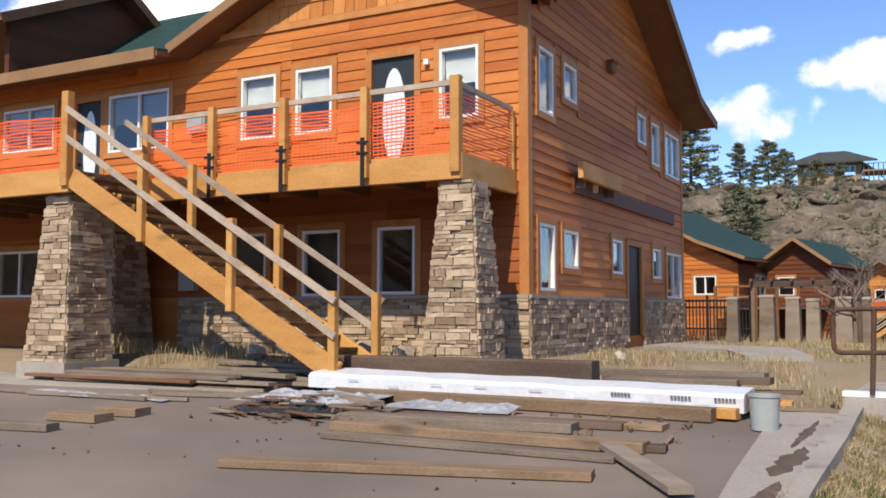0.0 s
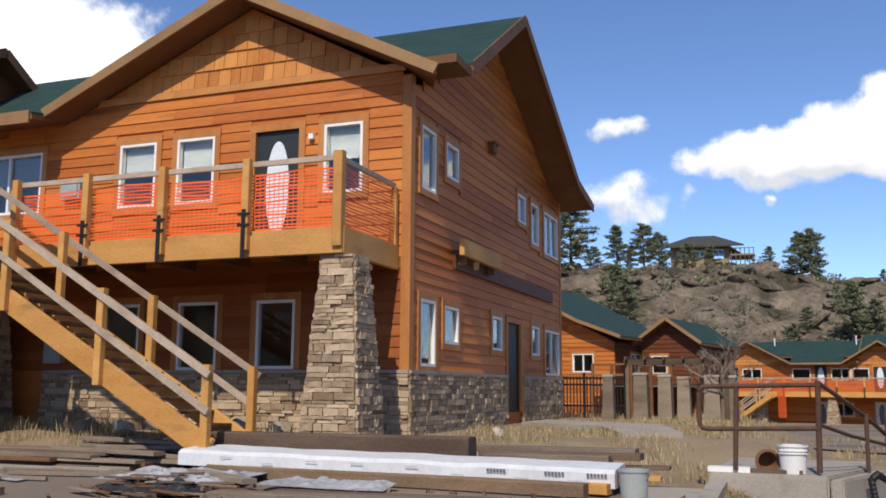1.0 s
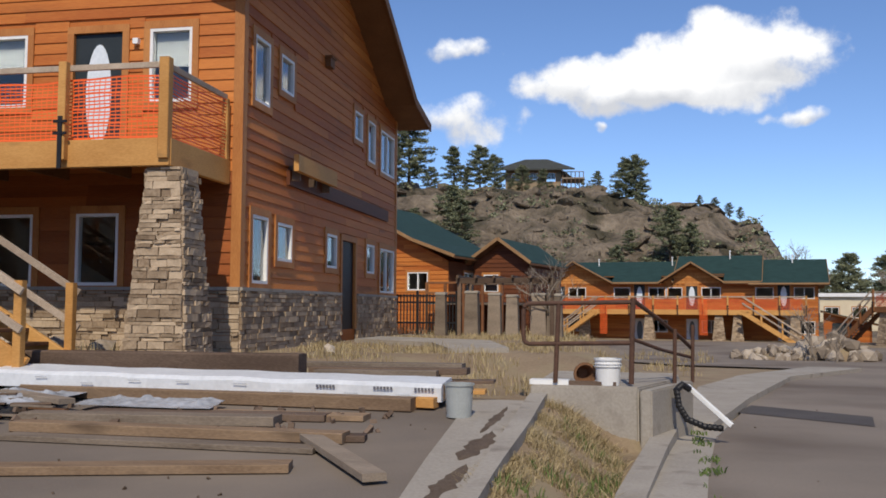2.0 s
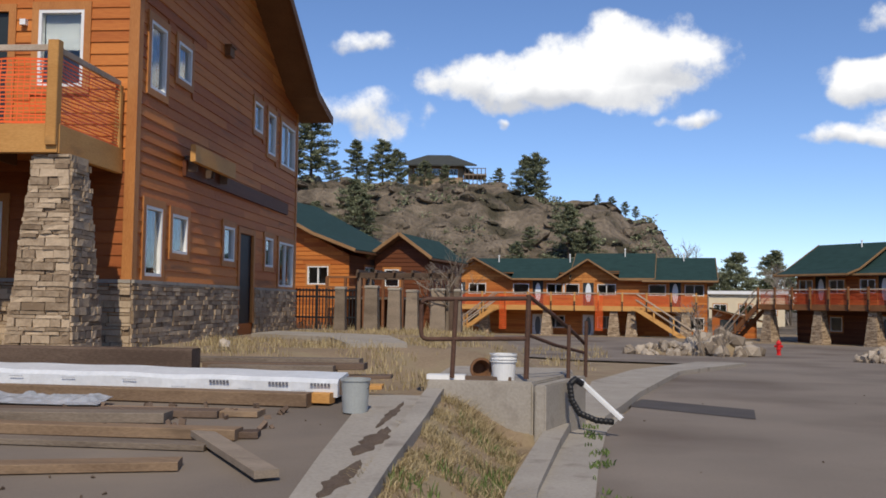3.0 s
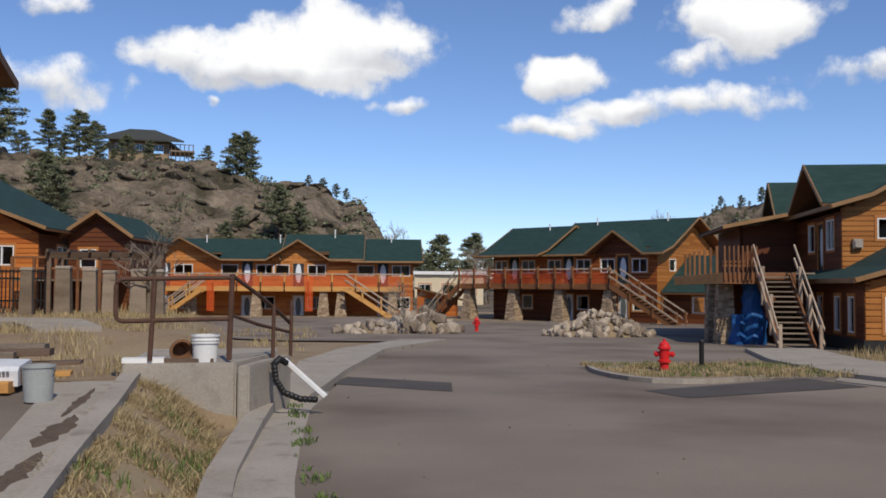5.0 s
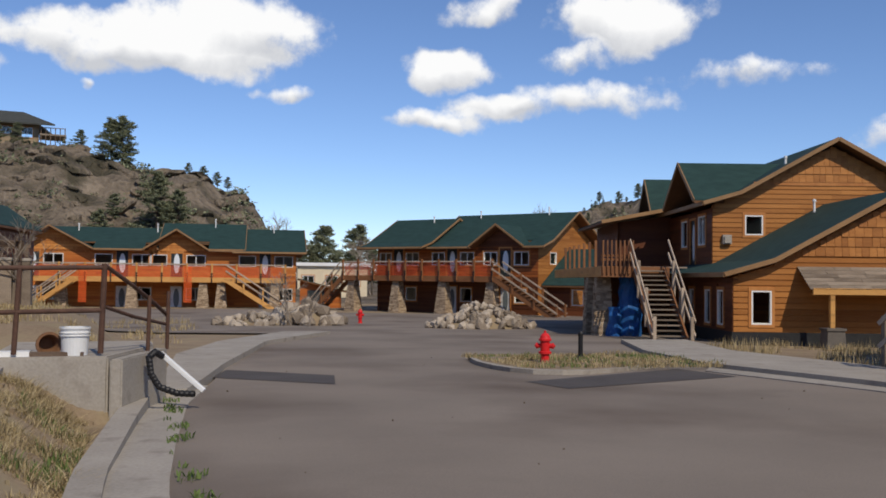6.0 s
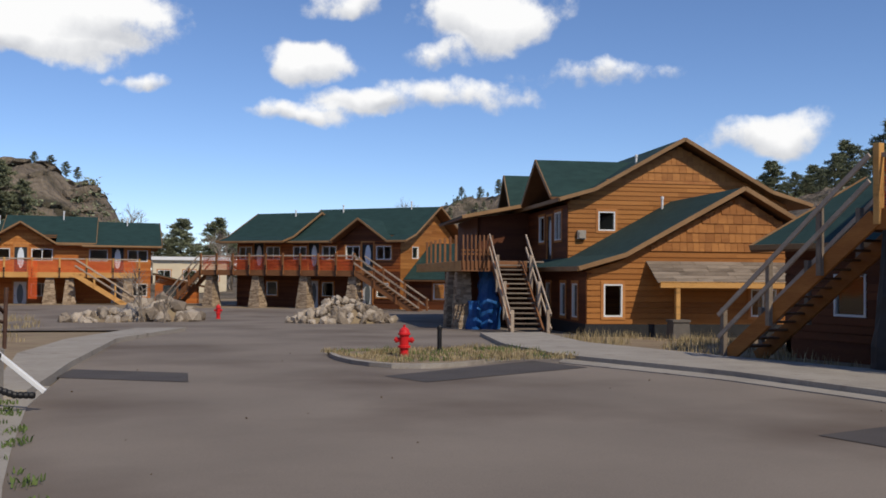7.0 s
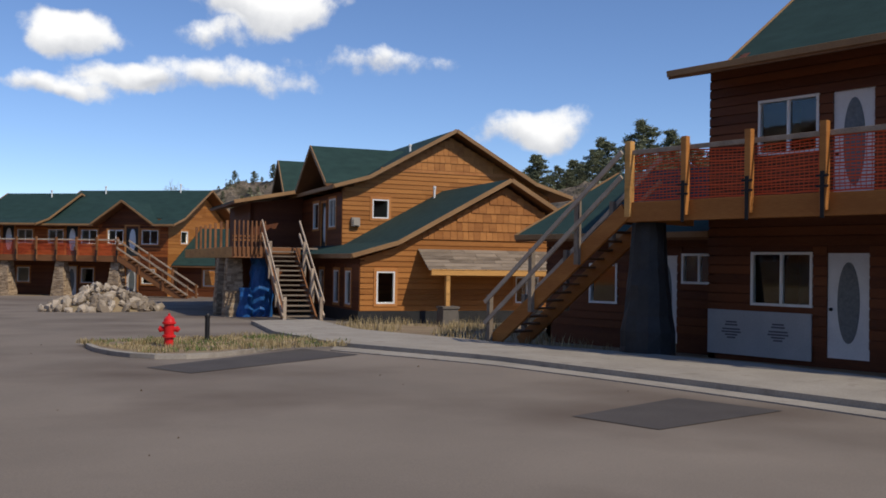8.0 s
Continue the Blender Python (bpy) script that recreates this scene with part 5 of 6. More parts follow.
simple_wall(near_b, face_matrix(0, 0.6, 0), -0.4, [(-5.4, 2.55), (0, 2.55)], [(-1.12, -0.2, 1.45, 2.15, "w"), (-1.95, -1.25, 0.05, 2.1, "dw"), (-3.9, -3.0, 0.9, 1.9, "w1")], M_SHADESIDE, 0.3, 0.2, casing=0.0)
simple_wall(near_b, face_matrix(-5.4, 8, 0, 270), -0.4, [(0, 2.55), (3.7, 4.4), (7.4, 2.55)], [], M_SHADESIDE, 0.3, 0.2)
gable_roof(near_b, -6.0, -0.02, 0.0, 2.6, 4.3, 4.6, 8.6, 2.6)
boxed("storey_floor", (-5.3, 0.8, -0.2), (0, 8, 0), M_ROOM, near_b)
deck_run(near_b, -0.42, 13, -2.3, 3.14, (1.04, 2.42, 3.85, 5.3, 6.8), (), net=[(-0.3, 12.9)], post_h=1.22, wood=M_AMBER)
railing_post(near_b, -0.36, -2.33, 3.14, 1.25, False, 0.15)
stair(near_b, (-0.42, -2.35, 3.14), (-4.3, -2.35, 0.05), 1.0, (0, 1, 0), 16, M_GREYWOOD, tread_mat=M_TREAD, wood=M_AMBER)
for i, x in enumerate((-0.3, 6.2)):
    w = sheet_wrap("wrapped_column", near_b, x, -1.75, -0.15, 2.74, 0.84, 0.46, M_PLASTIC, "column wrapped in dark grey sheet", 11 + i, 0.04)
bm = bmesh.new()
box(bm, (0.02, -0.07, 0.0), (2.39, -0.035, 0.94))
pan = part("wall_sheathing", bm, M_SHEATH, near_b, "dusty sheathing board, darkened for shade, with dark print")
for u in (0.6, 1.68):
    bm = bmesh.new()
    for k, (w, z) in enumerate(((0.26, 0.67), (0.3, 0.61), (0.42, 0.52), (0.46, 0.46), (0.3, 0.4), (0.2, 0.34))):
        box(bm, (u - w / 2, -0.076, z), (u + w / 2, -0.071, z + 0.035))
    part("print_bar", bm, M_INK, pan)


# ---- houses behind the near house and on the hill ----
back = thing("house", "orange cedar house with green roof, partly behind a fence", "house", pose(-10.0, 44.7, 0.4, 0, 0, -10), "houses round the road")
simple_wall(back, face_matrix(0, 0, 0), -0.5, [(-13, 3.3), (-6.2, 6.6), (-0.6, 3.85), (0.1, 3.5)], [(-2.1, -0.98, 2.05, 2.95, "w"), (-6.5, -5, 2.0, 2.95, "w")], M_SIDING, 0.4)
# Right side and porch gable take the siding with shade in its colour.
simple_wall(back, face_matrix(0.1, 0, 0, 90), -0.5, [(0, 3.5), (10, 3.5)], [(2, 3.4, 2.0, 3.0, "w")], M_SHADESIDE, 0.4)
bm = bmesh.new()
wall_core(bm, face_matrix(0.1, 10, 0, 180), -0.5, [(0, 3.5), (6.3, 6.6), (13, 3.3)], [])
part("wall", bm, M_SIDING, back)
boxed("inner_wall", (-12.8, 3, 0), (0, 3.1, 3.3), M_ROOM, back)
ridge_roof_y(back, [(-13.8, 3.2), (-6.2, 7.0), (-1.6, 4.6), (0.7, 3.75)], -0.7, 10)
ridge_roof_y(back, [(0.2, 3.55), (1.95, 4.75), (3.7, 3.5)], 2.0, 9.0)
simple_wall(back, face_matrix(0, 2.6, 0), -0.5, [(0.45, 3.5), (1.95, 4.5), (3.4, 3.45)], [(1.0, 1.8, 2.0, 2.9, "w1")], M_SHADESIDE, 0.4)
simple_wall(back, face_matrix(3.4, 2.6, 0, 90), -0.5, [(0, 3.4), (6, 3.4)], [], M_SHADESIDE, 0.4)
deck = boxed("deck_floor", (-0.5, -1.5, 1.35), (3.4, 3.5, 1.45), M_GREYWOOD, back)
for i in range(5):
    timber("deck_post", (-0.4 + i * 0.95, -1.5, -0.4), (-0.4 + i * 0.95, -1.5, 2.4), 0.12, 0.12, M_STAINED, back)
timber("deck_rail", (-0.4, -1.5, 2.38), (3.4, -1.5, 2.38), 0.06, 0.1, M_STAINED, back)
timber("deck_rail", (-0.4, -1.5, 1.9), (3.4, -1.5, 1.9), 0.06, 0.1, M_STAINED, back)

cream = thing("shop_building", "low cream building with a flat white roof edge", "building", pose(18.6, 114, -0.8, 0, 0, -10))
simple_wall(cream, face_matrix(0, 0, 0), -0.4, [(0, 3.9), (8.5, 3.9)], [(0.5, 2.0, 1.5, 2.7, "w"), (3.4, 4.9, 1.5, 2.7, "w"), (6.3, 7.6, 1.5, 2.7, "w")], M_CREAM, 0.2, 3.4)
simple_wall(cream, face_matrix(0, 8, 0, 270), -0.4, [(0, 3.9), (8, 3.9)], [], M_CREAM, 0.2, 3.4)
boxed("flat_roof", (-0.3, -0.4, 3.9), (8.9, 8.2, 4.3), M_WHITE, cream)

villa = thing("house", "low brown house with dark roof and deck on the hilltop", "house", pose(-24.8, 158, 22.6, 0, 0, 6))
simple_wall(villa, face_matrix(0, 0, 0), -5, [(0, 2.8), (9.5, 2.8)], [(1, 2.6, 1, 2.2, "w"), (4, 5.6, 1, 2.2, "w"), (7, 8.6, 0.6, 2.2, "w")], M_TANWALL, 0.4)
simple_wall(villa, face_matrix(9.5, 0, 0, 90), -5, [(0, 2.8), (8, 2.8)], [], M_TANWALL, 0.4)
for y0, y1, z0, z1 in ((-1.8, 4, 2.7, 5.2), (9.8, 4, 2.7, 5.2)):
    bm = bmesh.new()
    slab(bm, [Vector(p) for p in ((-1.8, y0, z0), (11.8, y0, z0), (7.2, y1, z1), (3.2, y1, z1))], 0.25)
    part("roof", bm, M_HILLROOF, villa, "dark grey hipped roof")
boxed("deck_floor", (9.6, -1.0, 1.0), (13.5, 5, 1.25), M_GREYWOOD, villa)
timber("deck_rail", (9.6, -1, 2.2), (13.4, -1, 2.2), 0.08, 0.12, M_BROWNWOOD, villa)
for i in range(6):
    timber("deck_post", (9.8 + i * 0.7, -0.9, -5), (9.8 + i * 0.7, -0.9, 2.2), 0.14, 0.14, M_BROWNWOOD, villa)


# ---- yard between ----
def yard_pier(x, y, h, w):
    p = thing("masonry_pier", "unfinished grey masonry pier in dry grass", "pier", pose(x, y, ground_z(x, y) - 0.2), "piers in the yard")
    bm = bmesh.new()
    lathe(bm, [(w * 0.78, 0), (w * 0.66, h), (w * 0.6, h + 0.02)], 4, pose(0, 0, 0, 0, 0, 45))
    part("shaft", bm, M_GREYWOOD, p)
    bm = bmesh.new()
    lathe(bm, [(w * 0.7, h + 0.02), (w * 0.73, h + 0.04), (w * 0.72, h + 0.08), (w * 0.6, h + 0.1)], 4, pose(0, 0, 0, 0, 0, 45))
    part("cap", bm, M_CONC, p)


for x, y, h, w in ((-5.2, 26.5, 1.35, 0.38), (-4.55, 26.6, 1.3, 0.36), (-4.05, 26.7, 1.25, 0.34), (-3.3, 26.8, 1.3, 0.42), (-2.85, 26.9, 1.3, 0.42), (-6.1, 26.4, 1.3, 0.3)):
    yard_pier(x, y, h, w)
pergola = thing("pergola", "rough timber pergola over the yard piers", "pergola", pose(0, 0, 0))
for y in (26.6, 28.2):
    timber("crossbeam", (-5.7, y, 2.38), (-2.8, y, 2.4), 0.12, 0.16, M_BROWNWOOD, pergola)
for i in range(6):
    timber("rafter", (-5.6 + i * 0.53, 26.3, 2.5), (-5.6 + i * 0.53, 28.6, 2.5), 0.06, 0.08, M_BROWNWOOD, pergola)
for x, y in ((-5.6, 26.6), (-2.9, 26.6), (-5.6, 28.2), (-2.9, 28.2)):
    timber("pergola_post", (x, y, ground_z(x, y) - 0.2), (x, y, 2.34), 0.11, 0.11, M_BROWNWOOD, pergola)
fence = thing("iron_fence", "black iron picket fence in front of the yard", "fence", pose(0, 0, 0))
for k in range(24):
    x = -8.2 + k * 0.1
    y = 27.0
    boxed("picket", (x, y, ground_z(x, y) + 0.1), (x + 0.03, y + 0.03, 2.0), M_BLACK, fence)
for z in (1.15, 1.75, 1.95):
    timber("fence_rail", (-8.3, 27.015, z), (-5.75, 27.015, z), 0.04, 0.05, M_BLACK, fence)
for x in (-8.3, -7.0, -5.8):
    boxed("fence_post", (x, 26.97, ground_z(x, 27) - 0.2), (x + 0.07, 27.04, 2.1), M_BLACK, fence)

# ---- concrete landing with pipe railing ----
LANDING = pose(0, 0, 1.6) @ Matrix.Scale(0.908, 4) @ pose(0, 0, -1.746)
land = thing("concrete_landing", "weathered cast concrete landing wall beside the kerb", "retaining wall", LANDING)
bm = bmesh.new()
slab(bm, [Vector(p) for p in ((-1.79, 13.1, 0.67), (-0.3, 13.1, 0.67), (0.3, 15.0, 0.67), (0.3, 16.2, 0.67), (-1.79, 16.2, 0.67))], 1.3)
bmesh.ops.bevel(bm, geom=bm.edges[:], offset=0.025, segments=2, affect="EDGES")
part("landing_block", bm, M_CONC, land)
bm = bmesh.new()
slab(bm, [Vector(p) for p in ((-0.28, 13.02, 0.64), (-0.12, 13.0, 0.64), (0.5, 14.9, 0.64), (0.32, 15.0, 0.64))], 1.2)
bmesh.ops.bevel(bm, geom=bm.edges[:], offset=0.02, segments=2, affect="EDGES")
part("return_wall", bm, M_CONC, land)
rail = thing("pipe_railing", "rusted brown welded pipe railing on the landing", "railing", LANDING)


def pipe(name, pts, r, parent, mat):
    bm = bmesh.new()
    tube(bm, pts, r, 10)
    return part(name, bm, mat, parent)


pipe("post", [(-1.45, 13.22, 0.7), (-1.4, 13.22, 1.83)], 0.034, rail, M_RUST)
pipe("post", [(-0.4, 13.26, 0.7), (-0.37, 13.26, 1.89)], 0.038, rail, M_RUST)
corner = [(-1.81 - 0.09 * math.sin(a), 13.2, 1.74 + 0.09 * math.cos(a) - 0.02) for a in (0, 0.5, 1.0, 1.57)] + [(-1.9, 13.2, 1.36)]
low = [(-1.9, 13.2, 1.36)] + [(-1.81 - 0.09 * math.cos(a), 13.2, 1.33 - 0.09 * math.sin(a)) for a in (0.5, 1.0, 1.57)]
pipe("top_rail", [(-0.37, 13.26, 1.84)] + corner, 0.032, rail, M_RUST)
pipe("lower_rail", low + [(-0.38, 13.26, 1.27)], 0.032, rail, M_RUST)
pipe("sloped_rail", [(-0.37, 13.26, 1.87), (-0.02, 13.9, 1.6), (0.3, 14.7, 1.32), (0.5, 15.3, 1.12)], 0.03, rail, M_RUST)
pipe("sloped_rail", [(-0.37, 13.26, 1.32), (0.0, 13.9, 1.16), (0.5, 15.3, 0.98)], 0.026, rail, M_RUST)
for x, y, z in ((0.21, 14.4, 1.45), (0.5, 15.2, 1.5)):
    pipe("post", [(x, y, 0.6), (x + 0.01, y, z)], 0.03, rail, M_RUST)


def bucket(x, y, z, r, h, mat, label, band=False):
    b = thing("bucket", label, "bucket", pose(x, y, z))
    bm = bmesh.new()
    lathe(bm, [(r * 0.86, 0), (r * 0.99, h * 0.93), (r * 1.06, h * 0.935), (r * 1.06, h), (r * 0.97, h), (r * 0.86, h * 0.12), (0.01, h * 0.1)], 28)
    part("shell", bm, mat, b)
    if band:
        bm = bmesh.new()
        for zz in (0.68, 0.78):
            lathe(bm, [(r * 0.95, h * zz), (r * 1.05, h * zz + 0.003), (r * 1.05, h * zz + 0.014), (r * 0.95, h * zz + 0.018)], 28)
        part("rim_ring", bm, mat, b)
    bm = bmesh.new()
    tube(bm, [(r * 1.05 * math.cos(a), -0.02 - 0.04 * math.sin(a), h * 0.86 - 0.12 * math.sin(a)) for a in np.linspace(0, math.pi, 9)], 0.004, 6)
    part("wire_handle", bm, M_BLACK, b)


bucket(-2.13, 9.86, 0.43, 0.155, 0.36, M_BUCKET, "grey plastic bucket standing beside the lumber")
bucket(-0.66, 12.15, 0.625, 0.17, 0.34, M_WBUCKET, "white plastic bucket on the concrete landing", True)
tray = thing("flower_pot", "brown clay pot lying on the landing", "pot", pose(-0.98, 12.3, 0.755, 90, 0, 15))
bm = bmesh.new()
lathe(bm, [(0.09, -0.1), (0.13, 0.08), (0.15, 0.09), (0.15, 0.13), (0.12, 0.13), (0.07, -0.06)], 18)
part("pot_shell", bm, M_TREAD, tray)
wb = thing("board_offcut", "white board offcut on the landing", "board", pose(-1.5, 12.12, 0.622))
boxed("board", (-0.15, -0.1, 0), (0.35, 0.12, 0.06), M_WHITE, wb)
wb = thing("board_offcut", "dark board offcut on the landing", "board", pose(-1.05, 12.08, 0.622))
boxed("board", (-0.1, -0.06, 0), (0.5, 0.06, 0.05), M_BROWNWOOD, wb)

spout = thing("downspout", "white metal downspout lying across the kerb", "downspout", LANDING)
bm = bmesh.new()
beam(bm, (0.38, 13.95, 0.64), (0.97, 13.7, 0.12), 0.075, 0.06)
part("spout_pipe", bm, M_WHITE, spout)
drain = thing("drain_pipe", "black corrugated drain pipe hanging over the kerb", "pipe", LANDING)
bm = bmesh.new()
pts = [Vector(p) for p in ((0.4, 13.9, 0.6), (0.3, 13.8, 0.67), (0.22, 13.7, 0.6), (0.25, 13.65, 0.38), (0.36, 13.62, 0.2), (0.6, 13.65, 0.1), (0.88, 13.75, 0.07))]
fine = []
for a, b in zip(pts, pts[1:]):
    fine += [a.lerp(b, k / 8) for k in range(8)]
tube(bm, fine, [0.042 if k % 2 else 0.05 for k in range(len(fine))], 10)
part("corrugated_pipe", bm, M_BLACK, drain)


# ---- lumber on the lot ----
def plank(name, x0, y0, x1, y1, w, h, mat, label, lift=0.0, group="loose planks"):
    ob = timber(name, (x0, y0, lot_height(y0) + h / 2 + 0.012 + lift), (x1, y1, lot_height(y1) + h / 2 + 0.012 + lift), w, h, mat)
    return tagged(ob, label, "plank", group)


plank("plank", -6.05, 6.2, -2.9, 7.0, 0.26, 0.07, M_PLANK, "long weathered tan plank lying on asphalt")
plank("plank", -6.1, 7.78, -2.95, 7.75, 0.26, 0.05, M_GREYWOOD, "grey weathered plank lying on asphalt")
plank("plank", -6.3, 8.2, -2.85, 8.22, 0.24, 0.1, M_PLANK, "weathered plank lying on asphalt")
plank("plank", -6.6, 8.75, -3.85, 9.0, 0.3, 0.1, M_GREYWOOD, "grey weathered plank lying on asphalt")
plank("plank", -6.1, 9.2, -3.45, 9.4, 0.3, 0.07, M_BROWNWOOD, "brown weathered plank under others")
plank("plank", -5.2, 9.45, -3.05, 9.5, 0.3, 0.06, M_PLANK, "tan weathered plank under others")
plank("plank", -3.25, 8.25, -2.1, 6.65, 0.19, 0.06, M_GREYWOOD, "grey plank lying at a slant", 0.03)
plank("plank", -2.98, 8.3, -2.7, 8.35, 0.22, 0.06, M_BROWNWOOD, "short brown plank offcut")
plank("plank", -13.5, 6.2, -9.2, 6.85, 0.2, 0.09, M_GREYWOOD, "grey squared timber on asphalt")
plank("plank", -10.0, 7.5, -9.2, 7.55, 0.3, 0.1, M_PLANK, "short tan timber offcut on asphalt")
plank("plank", -9.75, 8.0, -9.15, 8.1, 0.3, 0.1, M_PLANK, "short tan timber offcut on asphalt")
plank("plank", -7.75, 9.9, -6.5, 9.3, 0.2, 0.06, M_GREYWOOD, "grey plank leaning on the pile", 0.1)
rng = random.Random(21)
for k in range(18):
    y = 10.3 + rng.uniform(0, 1.0)
    x = -14.1 + rng.uniform(-0.3, 0.8)
    plank("plank", x, y, x + rng.uniform(2.8, 4.4), y + rng.uniform(-0.1, 0.25), 0.2, 0.05, rng.choice((M_BROWNWOOD, M_GREYWOOD, M_TREAD)), "old brown plank in a low stack", 0.05 * (k // 5), "stacked planks")
for k in range(14):
    y = 10.9 + rng.uniform(0, 0.9)
    x = -10.8 + rng.uniform(-0.5, 0.9)
    plank("plank", x, y, x + rng.uniform(2.0, 3.0), y + rng.uniform(-0.2, 0.2), 0.22, 0.06, rng.choice((M_BROWNWOOD, M_GREYWOOD)), "old brown plank in a low stack", 0.06 * (k // 4), "stacked planks")
for y, x0, x1, h, lift, mat in ((11.3, -8.6, -4.5, 0.28, 0.2, M_BROWNWOOD), (11.35, -8.3, -4.6, 0.2, 0.0, M_BROWNWOOD), (11.5, -4.35, -2.75, 0.09, 0.14, M_GREYWOOD), (11.3, -4.4, -2.7, 0.06, 0.05, M_TREAD), (11.7, -4.5, -2.4, 0.08, 0.1, M_BROWNWOOD), (11.9, -5.7, -2.5, 0.07, 0.08, M_GREYWOOD), (11.3, -2.7, -2.1, 0.05, 0.03, M_TIMBER), (11.05, -3.1, -2.3, 0.05, 0.12, M_GREYWOOD), (11.65, -2.8, -2.05, 0.04, 0.02, M_BROWNWOOD)):
    plank("timber", x0, y, x1, y + 0.05, 0.3, h, mat, "dark weathered timber behind the wrapped bundle", lift, "stacked timbers")
for x0, y, x1, y1, w, h, lift, mat in ((-7.9, 10.5, -2.72, 10.22, 0.28, 0.15, 0.0, M_PLANK), (-2.74, 10.38, -2.5, 10.36, 0.2, 0.12, 0.02, M_TIMBER)):
    plank("timber", x0, y, x1, y1, w, h, mat, "tan timber under the wrapped bundle", lift, "stacked timbers")
bundle = thing("lumber_bundle", "long lumber bundle in white wrap with dark print", "lumber", pose(0, 0, 0))
bm = bmesh.new()
n = 40
rows = []
for i in range(n + 1):
    x = -8.4 + 5.95 * i / n
    ring = ((10.4, 0.575), (10.4, 0.735), (10.46, 0.78), (10.95, 0.82), (11.0, 0.78), (11.0, 0.575))
    rows.append([bm.verts.new((x, y + noise.noise(Vector((x * 2.2, z * 5, 1))) * 0.018, z + noise.noise(Vector((x * 1.7, y * 5, 4))) * 0.016 - 0.05 * i / n)) for y, z in ring])
for a, b in zip(rows, rows[1:]):
    for k in range(6):
        bm.faces.new((a[k], a[(k + 1) % 6], b[(k + 1) % 6], b[k]))
bm.faces.new(rows[0][::-1])
bm.faces.new(rows[-1])
wrap = part("plastic_wrap", bm, M_WRAP, bundle)
for x, rise, dark in ((-7.7, 0.0, 0), (-7.05, -0.07, 0), (-6.4, 0.0, 0), (-5.75, 0.0, 0), (-5.0, 0.0, 0), (-4.4, -0.08, 0), (-3.95, 0.0, 1), (-3.6, -0.08, 0), (-3.25, 0.0, 1), (-2.98, -0.08, 0), (-2.76, 0.0, 1)):
    z = 0.7 - 0.05 * (x + 8.4) / 5.95 + rise * 0.8
    w = 0.24 if dark else 0.17
    bm = bmesh.new()
    for j in range(6):
        box(bm, (x + j * w / 6, 10.364, z), (x + (j + 0.7) * w / 6, 10.372, z + (0.03 if dark else 0.012)))
    part("print_bar", bm, M_INK if dark else M_FAINT, bundle, "dark print on the wrap" if dark else "faint blue-grey print on the wrap")
end = part("bundle_core", (lambda b: (box(b, (-2.46, 10.5, 0.55), (-2.4, 10.96, 0.72)), b)[1])(bmesh.new()), M_BROWNWOOD, bundle)


def crumple(name, label, cat, x0, x1, y0, y1, z, amp, mat, seed, n=34):
    """A crumpled sheet thrown on the ground."""
    bm = bmesh.new()
    g = []
    for i in range(n + 1):
        row = []
        for j in range(n // 2 + 1):
            x, y = x0 + (x1 - x0) * i / n, y0 + (y1 - y0) * j / (n // 2)
            e = min(1, 6 * min(i / n, 1 - i / n, j / (n // 2), 1 - j / (n // 2)) + 0.12)
            wx = x + noise.noise(Vector((x * 1.3, y * 1.3, seed))) * 0.2
            row.append(bm.verts.new((wx, y + noise.noise(Vector((x, y * 2, seed + 5))) * 0.2, lot_height(y) + z + e * amp * abs(noise.fractal(Vector((x * 3.2, y * 6.5, seed)), 1.0, 2.0, 4)) + 0.02)))
        g.append(row)
    for a, b in zip(g, g[1:]):
        for k in range(len(a) - 1):
            bm.faces.new((a[k], a[k + 1], b[k + 1], b[k]))
    ob = link_mesh(name, bm, mat)
    so = ob.modifiers.new("thickness", "SOLIDIFY")
    so.thickness = 0.006
    return tagged(ob, label, cat)


crumple("plastic_sheet", "crumpled white plastic sheet on the lumber pile", "plastic sheet", -8.7, -6.9, 9.2, 10.2, 0.08, 0.12, M_FILM, 2)
crumple("plastic_sheet", "crumpled white plastic sheet on planks", "plastic sheet", -6.4, -4.9, 9.4, 10.0, 0.08, 0.08, M_FILM, 9)
crumple("tarp", "dark crumpled tarp under the white sheet", "tarp", -8.3, -6.9, 8.75, 9.4, 0.02, 0.16, M_PLASTIC, 14)
crumple("plastic_sheet", "narrow strip of dusty plastic on the ground", "plastic sheet", -13.0, -9.9, 9.1, 9.4, 0.01, 0.05, M_FILM, 19)
rng = random.Random(91)
for k in range(26):
    x, y, a = rng.uniform(-8.6, -6.8), rng.uniform(8.45, 9.45), rng.uniform(-0.9, 0.9)
    L = rng.uniform(0.25, 0.8)
    plank("scrap_board", x, y, x + L * math.cos(a), y + L * math.sin(a) * 0.5, rng.uniform(0.04, 0.1), 0.02, rng.choice((M_BROWNWOOD, M_GREYWOOD, M_BROWNWOOD, M_TREAD)), "splintered dark scrap board in the debris", 0.02 + 0.13 * rng.random() * (y - 8.2), "scrap boards")
for y0, x0, x1, y1 in ((9.6, -10.6, -7.7, 10.1), (9.0, -12.6, -9.6, 9.3), (9.9, -11.0, -7.5, 10.2), (9.1, -13.6, -10.2, 9.1)):
    plank("conduit", x0, y0, x1, y1, 0.05, 0.05, M_GREYWOOD, "long thin grey strip beside the pile", 0.01, "long strips")
strip("pavement", [(-40, 9.9), (-14, 9.9), (-9.5, 10.3)], [(-40, 11.1), (-14, 11.0), (-9, 11.3)], M_CONC, "pale concrete walk below the deck", "pavement", 0.05, 3, 0.15, level=lambda x, y: lot_height(y))
